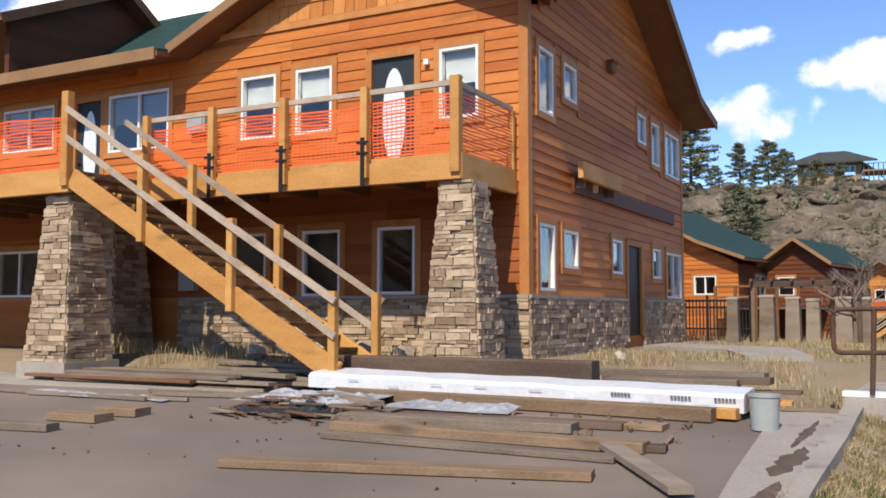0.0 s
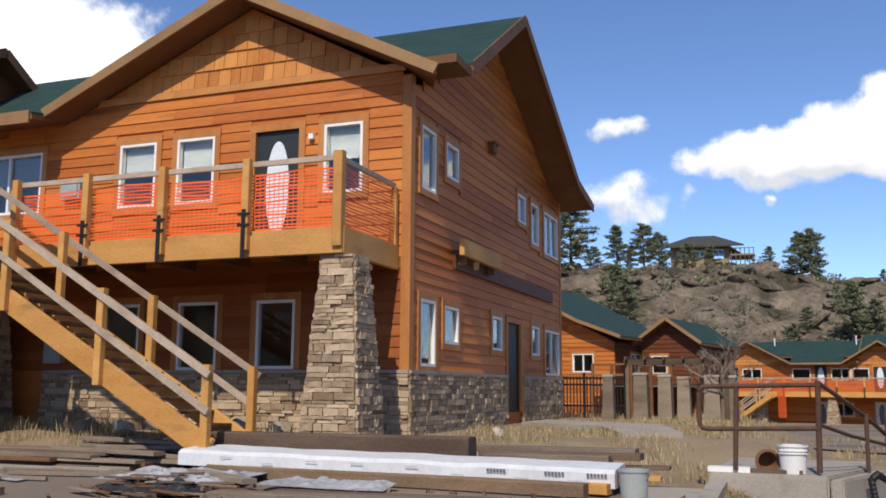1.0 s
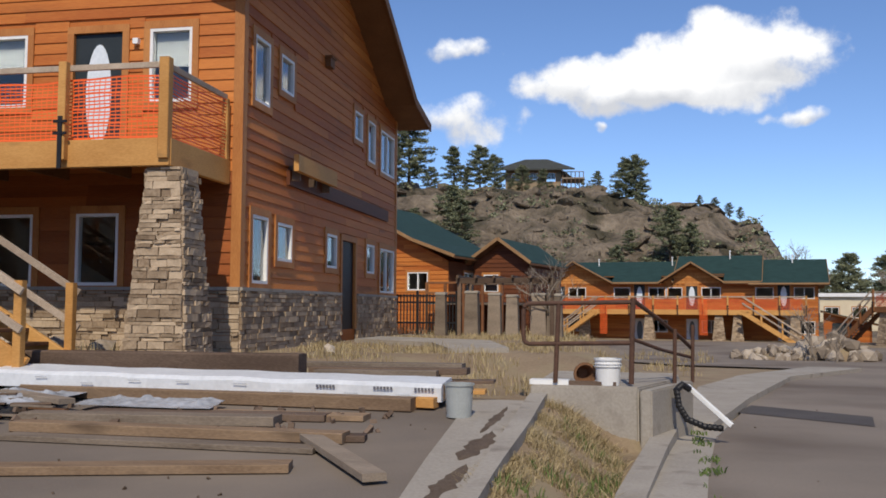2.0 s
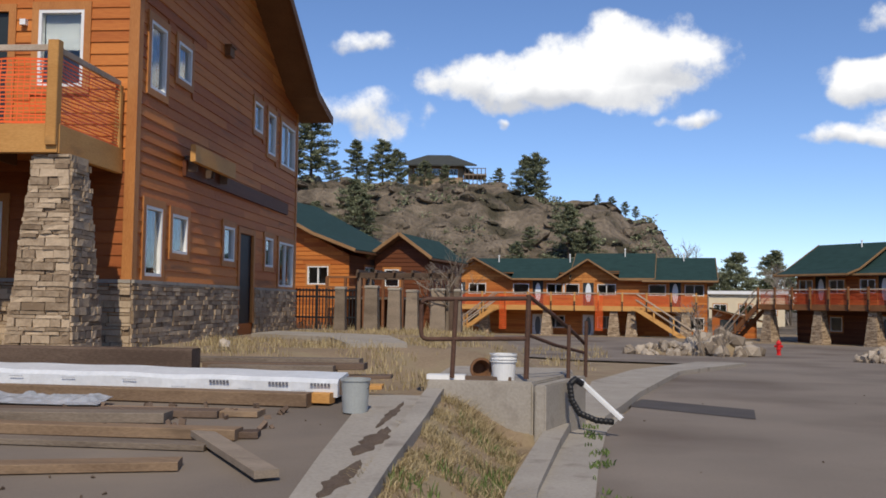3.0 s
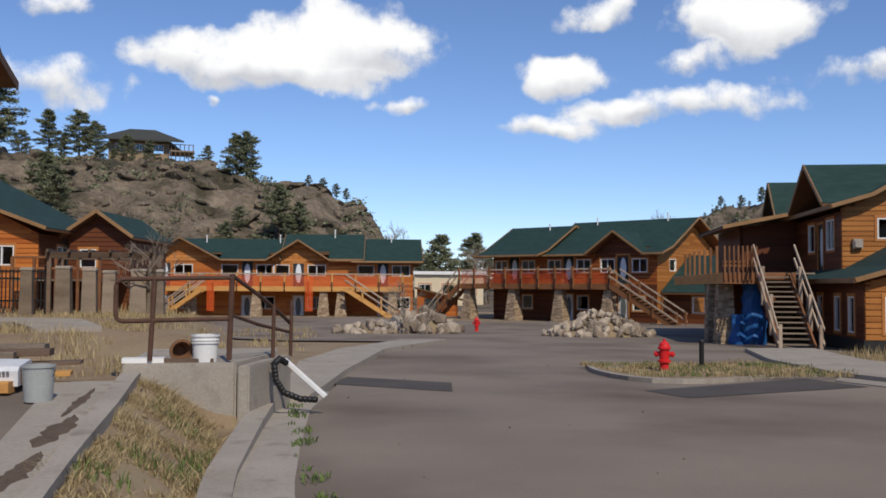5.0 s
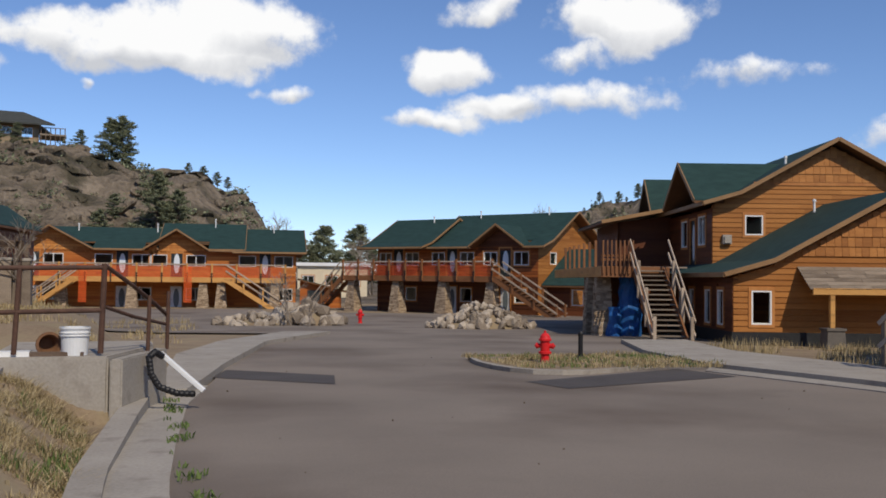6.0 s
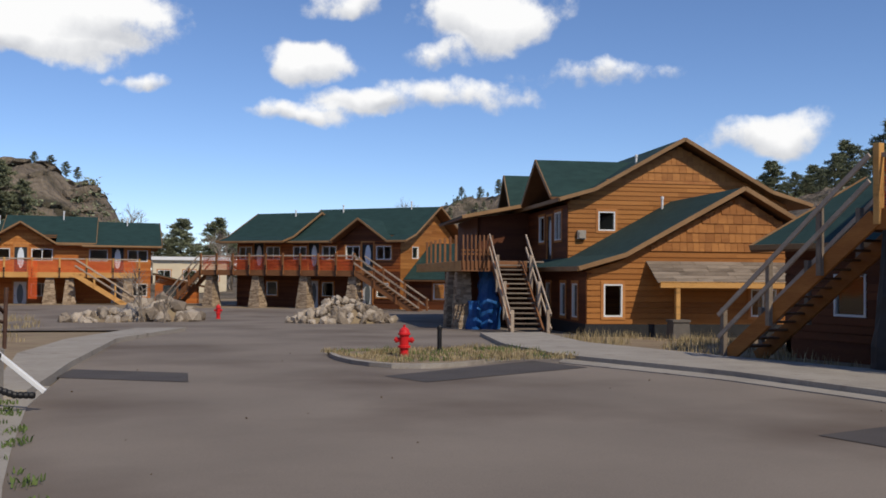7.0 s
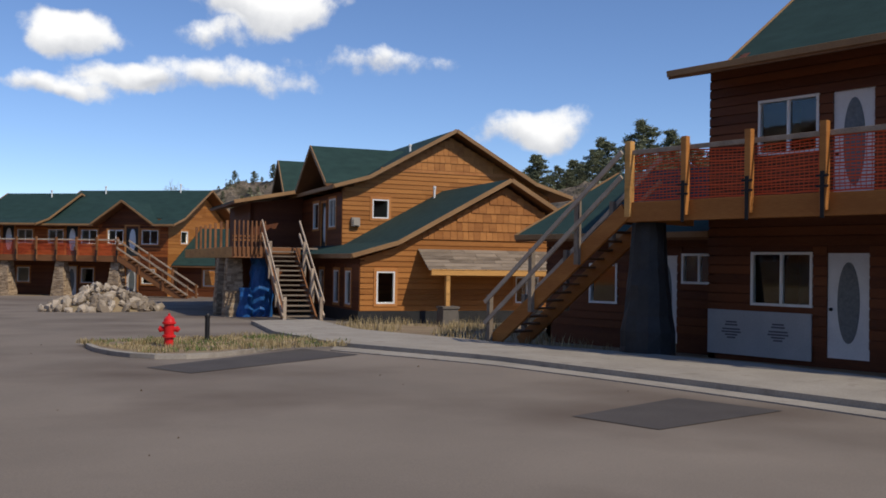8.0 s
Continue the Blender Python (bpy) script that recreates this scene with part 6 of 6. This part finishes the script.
strip("pavement", [(-6.6, 19.9), (-4.5, 18.5), (-3.6, 16.0)], [(-6.6, 21.9), (-3.6, 20.2), (-2.6, 16.5)], M_CONC, "concrete path to the side door", "pavement", 0.04, 3, 0.1)

# ---- hydrants, bollard, island, patches ----
def hydrant(x, y, s, label):
    z = ground_z(x, y)
    h = thing("fire_hydrant", label, "fire hydrant", pose(x, y, z - 0.02) @ Matrix.Scale(s, 4))
    bm = bmesh.new()
    lathe(bm, [(0.15, 0), (0.15, 0.05), (0.1, 0.06), (0.1, 0.3), (0.15, 0.31), (0.15, 0.36), (0.11, 0.37), (0.115, 0.6), (0.15, 0.61), (0.15, 0.65), (0.13, 0.66), (0.11, 0.73), (0.06, 0.78), (0.03, 0.79)], 20)
    part("barrel", bm, M_RED, h)
    bm = bmesh.new()
    lathe(bm, [(0.03, 0.78), (0.03, 0.84), (0.005, 0.845)], 5)
    part("operating_nut", bm, M_RED, h)
    for turn, r in ((0, 0.055), (90, 0.075), (180, 0.055)):
        bm = bmesh.new()
        lathe(bm, [(r, 0.08), (r, 0.16), (r * 1.25, 0.162), (r * 1.25, 0.21), (r * 0.5, 0.215), (r * 0.45, 0.24), (0.005, 0.242)], 14, pose(0, 0, 0.49, 0, 0, turn - 35) @ pose(0, 0, 0, 0, 90, 0))
        part("outlet_cap", bm, M_RED, h)


hydrant(8.45, 18.6, 0.93, "bright red fire hydrant on a grassy kerb island")
hydrant(11.4, 49.0, 0.95, "small red fire hydrant by the rubble")
bol = thing("bollard", "black steel bollard on the grassy island", "bollard", pose(9.9, 19.8, ground_z(9.9, 19.8) + 0.1))
bm = bmesh.new()
lathe(bm, [(0.07, 0), (0.07, 0.02), (0.055, 0.03), (0.055, 0.5), (0.062, 0.505), (0.062, 0.56), (0.04, 0.6), (0.01, 0.61)], 16)
part("bollard_shaft", bm, M_BLACK, bol)
isl_f = [(7.3, 20.2), (7.05, 19.2), (6.95, 17.9), (7.1, 16.9), (7.5, 16.4), (8.2, 16.3), (9.4, 16.9), (11.0, 18.0)]
isl_b = [(7.4, 20.6), (7.7, 21.1), (8.2, 21.4), (9.4, 21.4), (10.6, 21.0), (12.2, 19.6)]
strip("island", [(x + 0.12, y + 0.12) for x, y in isl_f], isl_b, M_DIRT, "grassy earth island with a concrete kerb", "traffic island", 0.08, 8, 0.2)
strip("kerb", isl_f, [(x + 0.16, y + 0.16) for x, y in isl_f], M_CONC, "pale concrete kerb round the island", "kerb", 0.09, 2, 0.3)


def patch(corners, label):
    bm = bmesh.new()
    n = 8
    a, b, c, d = (Vector((*p, 0)) for p in corners)
    g = [[a.lerp(b, i / n).lerp(d.lerp(c, i / n), j / n) for j in range(n + 1)] for i in range(n + 1)]
    vs = [[bm.verts.new((p.x, p.y, ground_z(p.x, p.y) + 0.008)) for p in r] for r in g]
    for i in range(n):
        for j in range(n):
            bm.faces.new((vs[i][j], vs[i + 1][j], vs[i + 1][j + 1], vs[i][j + 1]))
    tagged(link_mesh("asphalt_patch", bm, M_PATCH), label, "asphalt patch", kind="structure")


patch(((8.19, 7.2), (10.72, 7.58), (10.78, 6.1), (8.23, 6.04)), "dark square asphalt repair patch")
patch(((1.29, 17.1), (1.73, 18.72), (3.52, 17.06), (3.19, 15.35)), "dark strip of asphalt repair")
patch(((6.53, 15.16), (11.0, 17.4), (11.1, 15.5), (6.72, 13.86)), "dark asphalt repair along the island kerb")


# ---- rubble ----
def rock_mesh(seed, mat):
    rng = random.Random(seed)
    bm = bmesh.new()
    bmesh.ops.create_icosphere(bm, subdivisions=1, radius=0.5)
    for v in bm.verts:
        v.co *= rng.uniform(0.7, 1.15)
    me = bpy.data.meshes.new("rock")
    bm.to_mesh(me)
    bm.free()
    me.materials.append(mat)
    return me


ROCKS = [rock_mesh(s, M_RUBBLE) for s in range(6)]


def rubble(name, label, x, y, rx, ry, h, n, s0, s1, seed):
    heap = thing(name, label, "rubble heap", pose(x, y, ground_z(x, y)))
    rng = random.Random(seed)
    bm = bmesh.new()
    lathe(bm, [(1, -0.12), (0.7, 0.22), (0.35, 0.52), (0.02, 0.66)], 14)
    for v in bm.verts:
        v.co = Vector((v.co.x * rx, v.co.y * ry, v.co.z * h)) * (1 + 0.15 * noise.noise(v.co * 3))
    part("heap_core", bm, M_DIRT, heap)
    for k in range(n):
        a, r = rng.uniform(0, 6.283), math.sqrt(rng.random()) * 1.05
        z = h * max(0, 1 - r) * 0.95
        ob = new("rock", rng.choice(ROCKS))
        ob.parent = heap
        s = rng.uniform(s0, s1)
        ob.matrix_basis = Matrix.Translation((rx * r * math.cos(a), ry * r * math.sin(a), z + s * 0.15)) @ Euler((rng.uniform(0, 6), rng.uniform(0, 6), rng.uniform(0, 6))).to_matrix().to_4x4() @ Matrix.Diagonal((s * rng.uniform(0.8, 1.5), s, s * rng.uniform(0.5, 0.9), 1))


rubble("rubble_heap", "pale broken rock heap on the asphalt", 15.6, 41.6, 2.5, 1.8, 1.25, 210, 0.25, 0.6, 3)
rubble("rubble_heap", "brown boulders and earth heap by the road", 8.0, 46.5, 2.2, 1.6, 1.1, 60, 0.4, 1.0, 5)
rubble("rubble_heap", "low heap of rock and brush by the road", 5.6, 46.0, 2.0, 1.4, 0.5, 70, 0.25, 0.6, 6)
for k, (x, y, s) in enumerate(((-9.0, 12.6, 0.5), (-9.8, 12.9, 0.6), (-11.2, 12.5, 0.4), (-10.4, 13.1, 0.55), (-8.4, 12.9, 0.4), (-12.3, 12.8, 0.35), (-5.2, 14.3, 0.25))):
    ob = new("boulder", ROCKS[k % 6])
    ob.matrix_world = Matrix.Translation((x, y, ground_z(x, y) + s * 0.2)) @ pose(0, 0, 0, 20 * k, 0, 50 * k) @ Matrix.Diagonal((s * 1.3, s, s * 0.8, 1))
    tagged(ob, "tan boulder in dry grass under the deck", "boulder", "boulders under the deck")


# ---- grass ----
def grass(name, label, n, place, h0, h1, mat, seed, width=0.006, spread=0.45):
    rng = random.Random(seed)
    bm = bmesh.new()
    for _ in range(n):
        got = place(rng)
        if got is None:
            continue
        x, y, z, k = got
        h = rng.uniform(h0, h1) * k
        a = rng.uniform(0, 6.283)
        dx, dy = math.cos(a) * h * spread * rng.random(), math.sin(a) * h * spread * rng.random()
        b = rng.uniform(0, 6.283)
        wx, wy = math.cos(b) * width, math.sin(b) * width
        v = [bm.verts.new(p) for p in ((x - wx, y - wy, z - 0.02), (x + wx, y + wy, z - 0.02), (x + dx * 0.4 + wx * 0.8, y + dy * 0.4 + wy * 0.8, z + h * 0.55), (x + dx * 0.4 - wx * 0.8, y + dy * 0.4 - wy * 0.8, z + h * 0.55), (x + dx, y + dy, z + h))]
        bm.faces.new((v[0], v[1], v[2], v[3]))
        bm.faces.new((v[3], v[2], v[4]))
    me = bpy.data.meshes.new(name)
    bm.to_mesh(me)
    bm.free()
    me.materials.append(mat)
    tagged(new(name, me), label, "grass", kind="stuff")


def clumped(x0, x1, y0, y1, scale, cut, seed, off=-0.05):
    def place(rng):
        x, y = rng.uniform(x0, x1), rng.uniform(y0, y1)
        d = noise.noise(Vector((x * scale, y * scale, seed)))
        if d < cut:
            return None
        return x, y, ground_z(x, y) + off, 0.6 + d
    return place


def off_path(place):
    """Keeps the concrete path to the side door bare."""
    def bare(rng):
        got = place(rng)
        if got and 15.8 < got[1] < 22.2 and abs(got[0] + 2.9 + max(0, got[1] - 16.2) * 0.75) < 0.95:
            return None
        return got
    return bare


grass("dry_grass", "matted dry straw grass in the planting bed", 16000, clumped(-1.5, -0.4, 4, 12.0, 1.7, -0.12, 1), 0.04, 0.16, M_GRASS, 1, 0.004, 2.4)
grass("weeds", "green weeds in the planting bed", 2600, clumped(-1.35, -0.4, 5, 12.5, 1.3, 0.12, 7), 0.05, 0.16, M_GREEN, 2, 0.007, 0.9)
grass("dry_grass", "tall dry grass beside the house", 9000, off_path(clumped(-6.7, -1.9, 15.5, 30, 0.7, -0.1, 3)), 0.04, 0.17, M_GRASS, 3, 0.008, 0.6)
grass("dry_grass", "dry grass under the deck", 4500, clumped(-17, -7.6, 11.6, 14.9, 0.9, 0.0, 4), 0.1, 0.4, M_GRASS, 4, 0.007, 0.6)
grass("dry_grass", "dry grass round the landing", 5000, clumped(-6.5, 0.0, 12.3, 17.5, 0.9, 0.05, 5), 0.05, 0.2, M_GRASS, 5, 0.007, 0.7)
grass("dry_grass", "yellow-green grass on the island", 7000, clumped(7.3, 12.0, 17.0, 20.9, 1.2, -0.2, 6, 0.08), 0.04, 0.15, M_GRASS, 6, 0.008, 0.7)
grass("weeds", "green weeds on the island", 2500, clumped(7.4, 12.4, 17.0, 20.6, 1.2, 0.1, 8, 0.08), 0.05, 0.16, M_GREEN, 7, 0.008, 0.7)
grass("weeds", "green weeds in the gutter joint", 1200, clumped(0.36, 0.62, 5, 16, 2.5, 0.12, 9, 0.03), 0.02, 0.055, M_GREEN, 8, 0.01, 2.0)
grass("dry_grass", "tall dry weeds beside the pavement", 7000, clumped(15.7, 22, 13, 28, 0.6, 0.05, 11), 0.1, 0.42, M_GRASS, 9, 0.01, 0.4)
grass("dry_grass", "dry grass behind the rubble", 6000, clumped(-9, 2.5, 30, 50, 0.4, 0.1, 12), 0.15, 0.45, M_GRASS, 10, 0.014, 0.5)


# ---- trees ----
def pine(h, seed):
    rng = random.Random(seed)
    t = thing("pine_tree", "dark green ponderosa pine on the rocky hillside", "tree", None, "pines on the hillside")
    bm = bmesh.new()
    lean = rng.uniform(-0.3, 0.3)
    tube(bm, [(lean * k * k, 0, h * 0.97 * k - 0.5) for k in (0, 0.3, 0.6, 1)], [h * 0.026, h * 0.02, h * 0.012, h * 0.003], 7)
    ends = []
    for k in range(64):
        f = 0.16 + 0.82 * (k / 64) ** 0.95
        L = h * (0.4 * (1 - f) ** 0.6 * min(1, f * 3) + 0.03) * rng.uniform(0.5, 1.25)
        a = rng.uniform(0, 6.283)
        p = Vector((lean * f * f, 0, h * f))
        q = p + Vector((math.cos(a) * L, math.sin(a) * L, L * rng.uniform(-0.1, 0.35)))
        tube(bm, [p, p.lerp(q, 0.6), q], [h * 0.006, h * 0.004, h * 0.002], 4)
        ends.append((p, q, L))
    part("trunk", bm, M_BARK, t)
    bm = bmesh.new()
    for p, q, L in ends:
        for s in (0.4, 0.65, 0.85, 1.0):
            c = p.lerp(q, s)
            for _ in range(34):
                o = Vector((rng.gauss(0, 1), rng.gauss(0, 1), rng.gauss(0, 0.6))) * h * 0.022
                d = Vector((rng.gauss(0, 1), rng.gauss(0, 1), rng.uniform(-0.2, 1))).normalized() * h * 0.042
                w = d.cross(Vector((rng.gauss(0, 1), rng.gauss(0, 1), rng.gauss(0, 1)))).normalized() * h * 0.0075
                v = [bm.verts.new(c + o - w), bm.verts.new(c + o + w), bm.verts.new(c + o + d + w * 0.3)]
                bm.faces.new(v)
    part("crown", bm, M_NEEDLE, t)
    return t


def bare_tree(h, seed, name="bare_tree", label="leafless grey cottonwood below the hill", forks=4):
    rng = random.Random(seed)
    t = thing(name, label, "tree", None, "bare trees")
    bm, bm2 = bmesh.new(), bmesh.new()

    def grow(p, d, L, r, lev):
        q = p + d * L
        mid_ = p.lerp(q, 0.5) + Vector((rng.gauss(0, 1), rng.gauss(0, 1), 0)) * L * 0.06
        tube(bm if lev < 2 else bm2, [p, mid_, q], [r, r * 0.85, r * 0.65], 5 if lev < 2 else 3)
        if lev >= forks:
            return
        for _ in range(3 if lev < 3 else 4):
            nd = (d + Vector((rng.gauss(0, 1), rng.gauss(0, 1), rng.gauss(0.2, 0.5))) * 0.5).normalized()
            grow(p.lerp(q, rng.uniform(0.6, 1.0)), nd, L * rng.uniform(0.55, 0.8), r * 0.55, lev + 1)
    for k in range(2):
        grow(Vector((0, 0, -0.3)), Vector((rng.gauss(0, 0.2), rng.gauss(0, 0.2), 1)).normalized(), h * 0.32, h * 0.014, 0)
    part("trunk", bm, M_TWIG, t)
    part("crown", bm2, M_TWIG, t)
    return t


PINES = [pine(7.0, 40 + k) for k in range(5)]
BARES = [bare_tree(6.0, 60 + k) for k in range(3)]


def plant(kinds, k, az, r, h, base, sink=0.0):
    x, y = r * math.sin(radians(az)), r * math.cos(radians(az))
    s = h / base
    m = Matrix.Translation((x, y, ground_z(x, y) - sink)) @ pose(0, 0, 0, 0, 0, 77 * k) @ Matrix.Scale(s, 4)
    src = kinds[k % len(kinds)]
    if k < len(kinds):
        src.matrix_world = m
    else:
        src = copy_thing(src, m)
    return src


# heading, distance, height
FOREST = [(-14.9, 140, 11.5), (-13.5, 150, 4.6), (-12.1, 150, 7), (-11.3, 149, 4), (-10.5, 149, 7.4), (-9.6, 148, 4), (-7.9, 150, 7.5), (-6.6, 151, 4.5), (-8.6, 146, 4), (-1.6, 142, 6.6), (-1.0, 141, 4.8), (-2.1, 143, 4.0), (-1.4, 118, 3.4),
          (1.6, 117, 7.0), (2.2, 115, 5.5), (1.0, 116, 4.5), (5.0, 147, 3.2), (4.4, 147, 2.5), (-14.5, 122, 6.2), (-11.6, 117, 6.0), (-12.2, 119, 4.5), (-9.0, 112, 3.5), (3.6, 147, 2.6), (5.9, 140, 2.6), (2.7, 147, 2.0), (-3.3, 149, 2.0), (-15.8, 138, 9.5),
          (9.5, 170, 7.5), (9.9, 176, 7), (10.3, 172, 8), (10.8, 178, 7.5), (11.2, 180, 8), (11.6, 172, 7), (12.0, 176, 8), (12.5, 174, 7), (12.9, 178, 7.5), (13.3, 180, 7), (13.8, 176, 7.5), (14.3, 178, 7), (0.2, 108, 2.2), (-2.2, 112, 2.5), (-27, 140, 9), (-24, 150, 9), (-41, 60, 11), (-43.5, 62, 10)]
for k in range(44):
    FOREST.append((42.0 + k * 0.4 + (k * 7919 % 10) * 0.06, 170 + (k * 31 % 43), 4.6 + (k * 17 % 7) * 0.75))
for k in range(40):
    FOREST.append((22.8 + k * 0.23, 128 + (k * 13 % 23), 0.9 + (k * 5 % 4) * 0.2))
for k in range(40):
    FOREST.append((42.5 + k * 0.42 + (k * 7 % 5) * 0.07, 148 + (k * 29 % 19), 3.2 + (k * 11 % 5) * 0.5))
for k, (az, r, h) in enumerate(FOREST):
    ob = plant(PINES, k, az, r, h, 7.0)
BARE = [(-8.3, 92, 8.5), (-10.4, 90, 6.5), (-9.4, 96, 6), (-7.0, 94, 6.5), (-6.0, 97, 6), (-11.8, 94, 6.5), (-13.0, 90, 6), (-5.4, 92, 5), (-4.2, 98, 5), (9.2, 130, 7), (15.0, 125, 8), (16.2, 130, 8), (23.4, 118, 8), (24.6, 120, 9), (-7.8, 60, 7.5), (-6.4, 66, 8), (-9.2, 58, 7), (-5.0, 95, 7), (7.9, 120, 7), (8.5, 125, 6), (17.5, 110, 9), (19.0, 112, 9), (20.6, 115, 10), (22.0, 112, 9), (13.8, 120, 8), (48.5, 90, 10), (50.0, 88, 11), (51.4, 92, 10), (47.5, 95, 9), (52.5, 90, 10), (44.8, 100, 8), (46.2, 98, 9), (10, 44, 2.5), (9.0, 45, 2.8), (-6.4, 27.0, 3.2), (-7.2, 27.5, 2.6)]
for k, (az, r, h) in enumerate(BARE):
    plant(BARES, k, az, r, h, 6.0)


def scrub(name, label, n, seed):
    """Low dark bushes scattered over the hillside, each a ragged clump of leaf blades."""
    rng = random.Random(seed)
    bm = bmesh.new()
    for _ in range(n):
        az, r = radians(rng.uniform(-22, 9)), rng.uniform(96, 152)
        if rng.random() < 0.3:
            az = radians(rng.uniform(20, 56))
        x, y = r * math.sin(az), r * math.cos(az)
        s = rng.choice((0.5, 0.7, 1.0, 1.5))
        z = ground_z(x, y)
        for _ in range(40):
            o = Vector((rng.gauss(0, 0.5), rng.gauss(0, 0.5), abs(rng.gauss(0.2, 0.35)))) * s
            d = Vector((rng.gauss(0, 1), rng.gauss(0, 1), rng.uniform(0, 1))).normalized() * 0.4 * s
            w = d.cross(Vector((rng.gauss(0, 1), rng.gauss(0, 1), 1))).normalized() * 0.12 * s
            c = Vector((x, y, z)) + o
            bm.faces.new((bm.verts.new(c - w), bm.verts.new(c + w), bm.verts.new(c + d)))
    me = bpy.data.meshes.new(name)
    bm.to_mesh(me)
    bm.free()
    me.materials.append(M_NEEDLE)
    tagged(new(name, me), label, "bushes", kind="stuff")


scrub("scrub", "low dark juniper scrub scattered over the rocky hillside", 330, 77)


def outcrops(n, seed):
    """Weathered rock faces that break through the hillside."""
    rng = random.Random(seed)
    verts, faces = [], []
    base = bmesh.new()
    bmesh.ops.create_icosphere(base, subdivisions=2, radius=1.0)
    bv, bf = [v.co.copy() for v in base.verts], [[v.index for v in f.verts] for f in base.faces]
    base.free()
    for _ in range(n):
        az, r = radians(rng.uniform(-16, 6.4)), rng.uniform(98, 148)
        x, y = r * math.sin(az), r * math.cos(az)
        sx, sy, sz = rng.uniform(0.5, 2.4), rng.uniform(0.6, 1.8), rng.uniform(0.3, 0.9)
        m = Matrix.Translation((x, y, ground_z(x, y) - sz * 0.4)) @ pose(0, 0, 0, rng.uniform(-25, 25), rng.uniform(-25, 25), rng.uniform(0, 180))
        o, at = Vector((rng.uniform(0, 50), rng.uniform(0, 50), 0)), len(verts)
        for v in bv:
            k = 1 + 0.45 * noise.noise(v * 1.3 + o) + 0.2 * noise.noise(v * 3.1 + o)
            verts.append(m @ Vector((v.x * sx * k, v.y * sy * k, v.z * sz * k)))
        faces += [[i + at for i in f] for f in bf]
    me = bpy.data.meshes.new("rock_outcrops")
    me.from_pydata(verts, [], faces)
    me.materials.append(M_ROCKHILL)
    tagged(new("rock_outcrops", me), "weathered tan rock outcrops on the hillside", "rocks", kind="stuff")


outcrops(260, 15)


# ---- dirt and small litter ----
def dirt_mound(x0, y0, x1, y1, w, h, seed):
    """A ragged spill of soil along a line on the walk."""
    bm = bmesh.new()
    n, k = 26, 7
    a, b = Vector((x0, y0, 0)), Vector((x1, y1, 0))
    side = Vector((-(b - a).y, (b - a).x, 0)).normalized()
    rows = []
    for i in range(n + 1):
        t = i / n
        ww = w * math.sin(math.pi * t) ** 0.6 * (0.7 + 0.5 * noise.noise(Vector((t * 7, seed, 0))))
        row = []
        for j in range(k + 1):
            u = j / k * 2 - 1
            p = a.lerp(b, t) + side * ww * (u + 0.25 * noise.noise(Vector((t * 9, u, seed))))
            row.append(bm.verts.new((p.x, p.y, lot_height(p.y, -2) + 0.022 + h * (1 - u * u) * (0.4 + abs(noise.noise(Vector((t * 14, u * 3, seed))))))))
        rows.append(row)
    for r0, r1 in zip(rows, rows[1:]):
        for j in range(k):
            bm.faces.new((r0[j], r0[j + 1], r1[j + 1], r1[j])).smooth = True
    tagged(link_mesh("dirt_spill", bm, M_SOIL), "dark soil spilled on the concrete walk", "dirt", "dirt on the walk", "stuff")


dirt_mound(-1.6, 6.2, -1.56, 7.4, 0.13, 0.03, 1)
dirt_mound(-1.66, 7.6, -1.6, 8.9, 0.17, 0.035, 2)
dirt_mound(-1.72, 8.9, -1.72, 10.6, 0.08, 0.025, 3)
dirt_mound(-1.66, 5.3, -1.6, 5.9, 0.09, 0.02, 4)


def litter(name, label, n, x0, x1, y0, y1, s0, s1, level, seed, mat):
    rng = random.Random(seed)
    bm = bmesh.new()
    for _ in range(n):
        x, y = rng.uniform(x0, x1), rng.uniform(y0, y1)
        s = rng.uniform(s0, s1)
        z = level(x, y)
        m = Matrix.Translation((x, y, z + s * 0.3)) @ Euler((rng.uniform(0, 6), rng.uniform(0, 6), rng.uniform(0, 6))).to_matrix().to_4x4() @ Matrix.Diagonal((s * rng.uniform(1, 2), s, s * 0.6, 1))
        box(bm, (-0.5, -0.5, -0.5), (0.5, 0.5, 0.5), m)
    me = bpy.data.meshes.new(name)
    bm.to_mesh(me)
    bm.free()
    me.materials.append(mat)
    tagged(new(name, me), label, "litter", kind="stuff")


litter("pebbles", "small stones and chips scattered on the lot", 60, -9, -2.2, 5.5, 10, 0.01, 0.026, lambda x, y: lot_height(y) + 0.012, 31, M_SOIL)
litter("pebbles", "small stones and chips scattered on the road", 24, 0.6, 11, 4, 22, 0.008, 0.022, lambda x, y: ground_z(x, y), 32, M_SOIL)
litter("wood_scraps", "splintered wood scraps round the lumber pile", 90, -8.5, -2.6, 8.2, 10, 0.03, 0.08, lambda x, y: lot_height(y) + 0.012, 33, M_BROWNWOOD)
litter("pebbles", "clods and stones in the planting bed", 90, -1.4, -0.4, 5, 12, 0.015, 0.05, lambda x, y: ground_z(x, y) - 0.05, 34, M_DIRT)
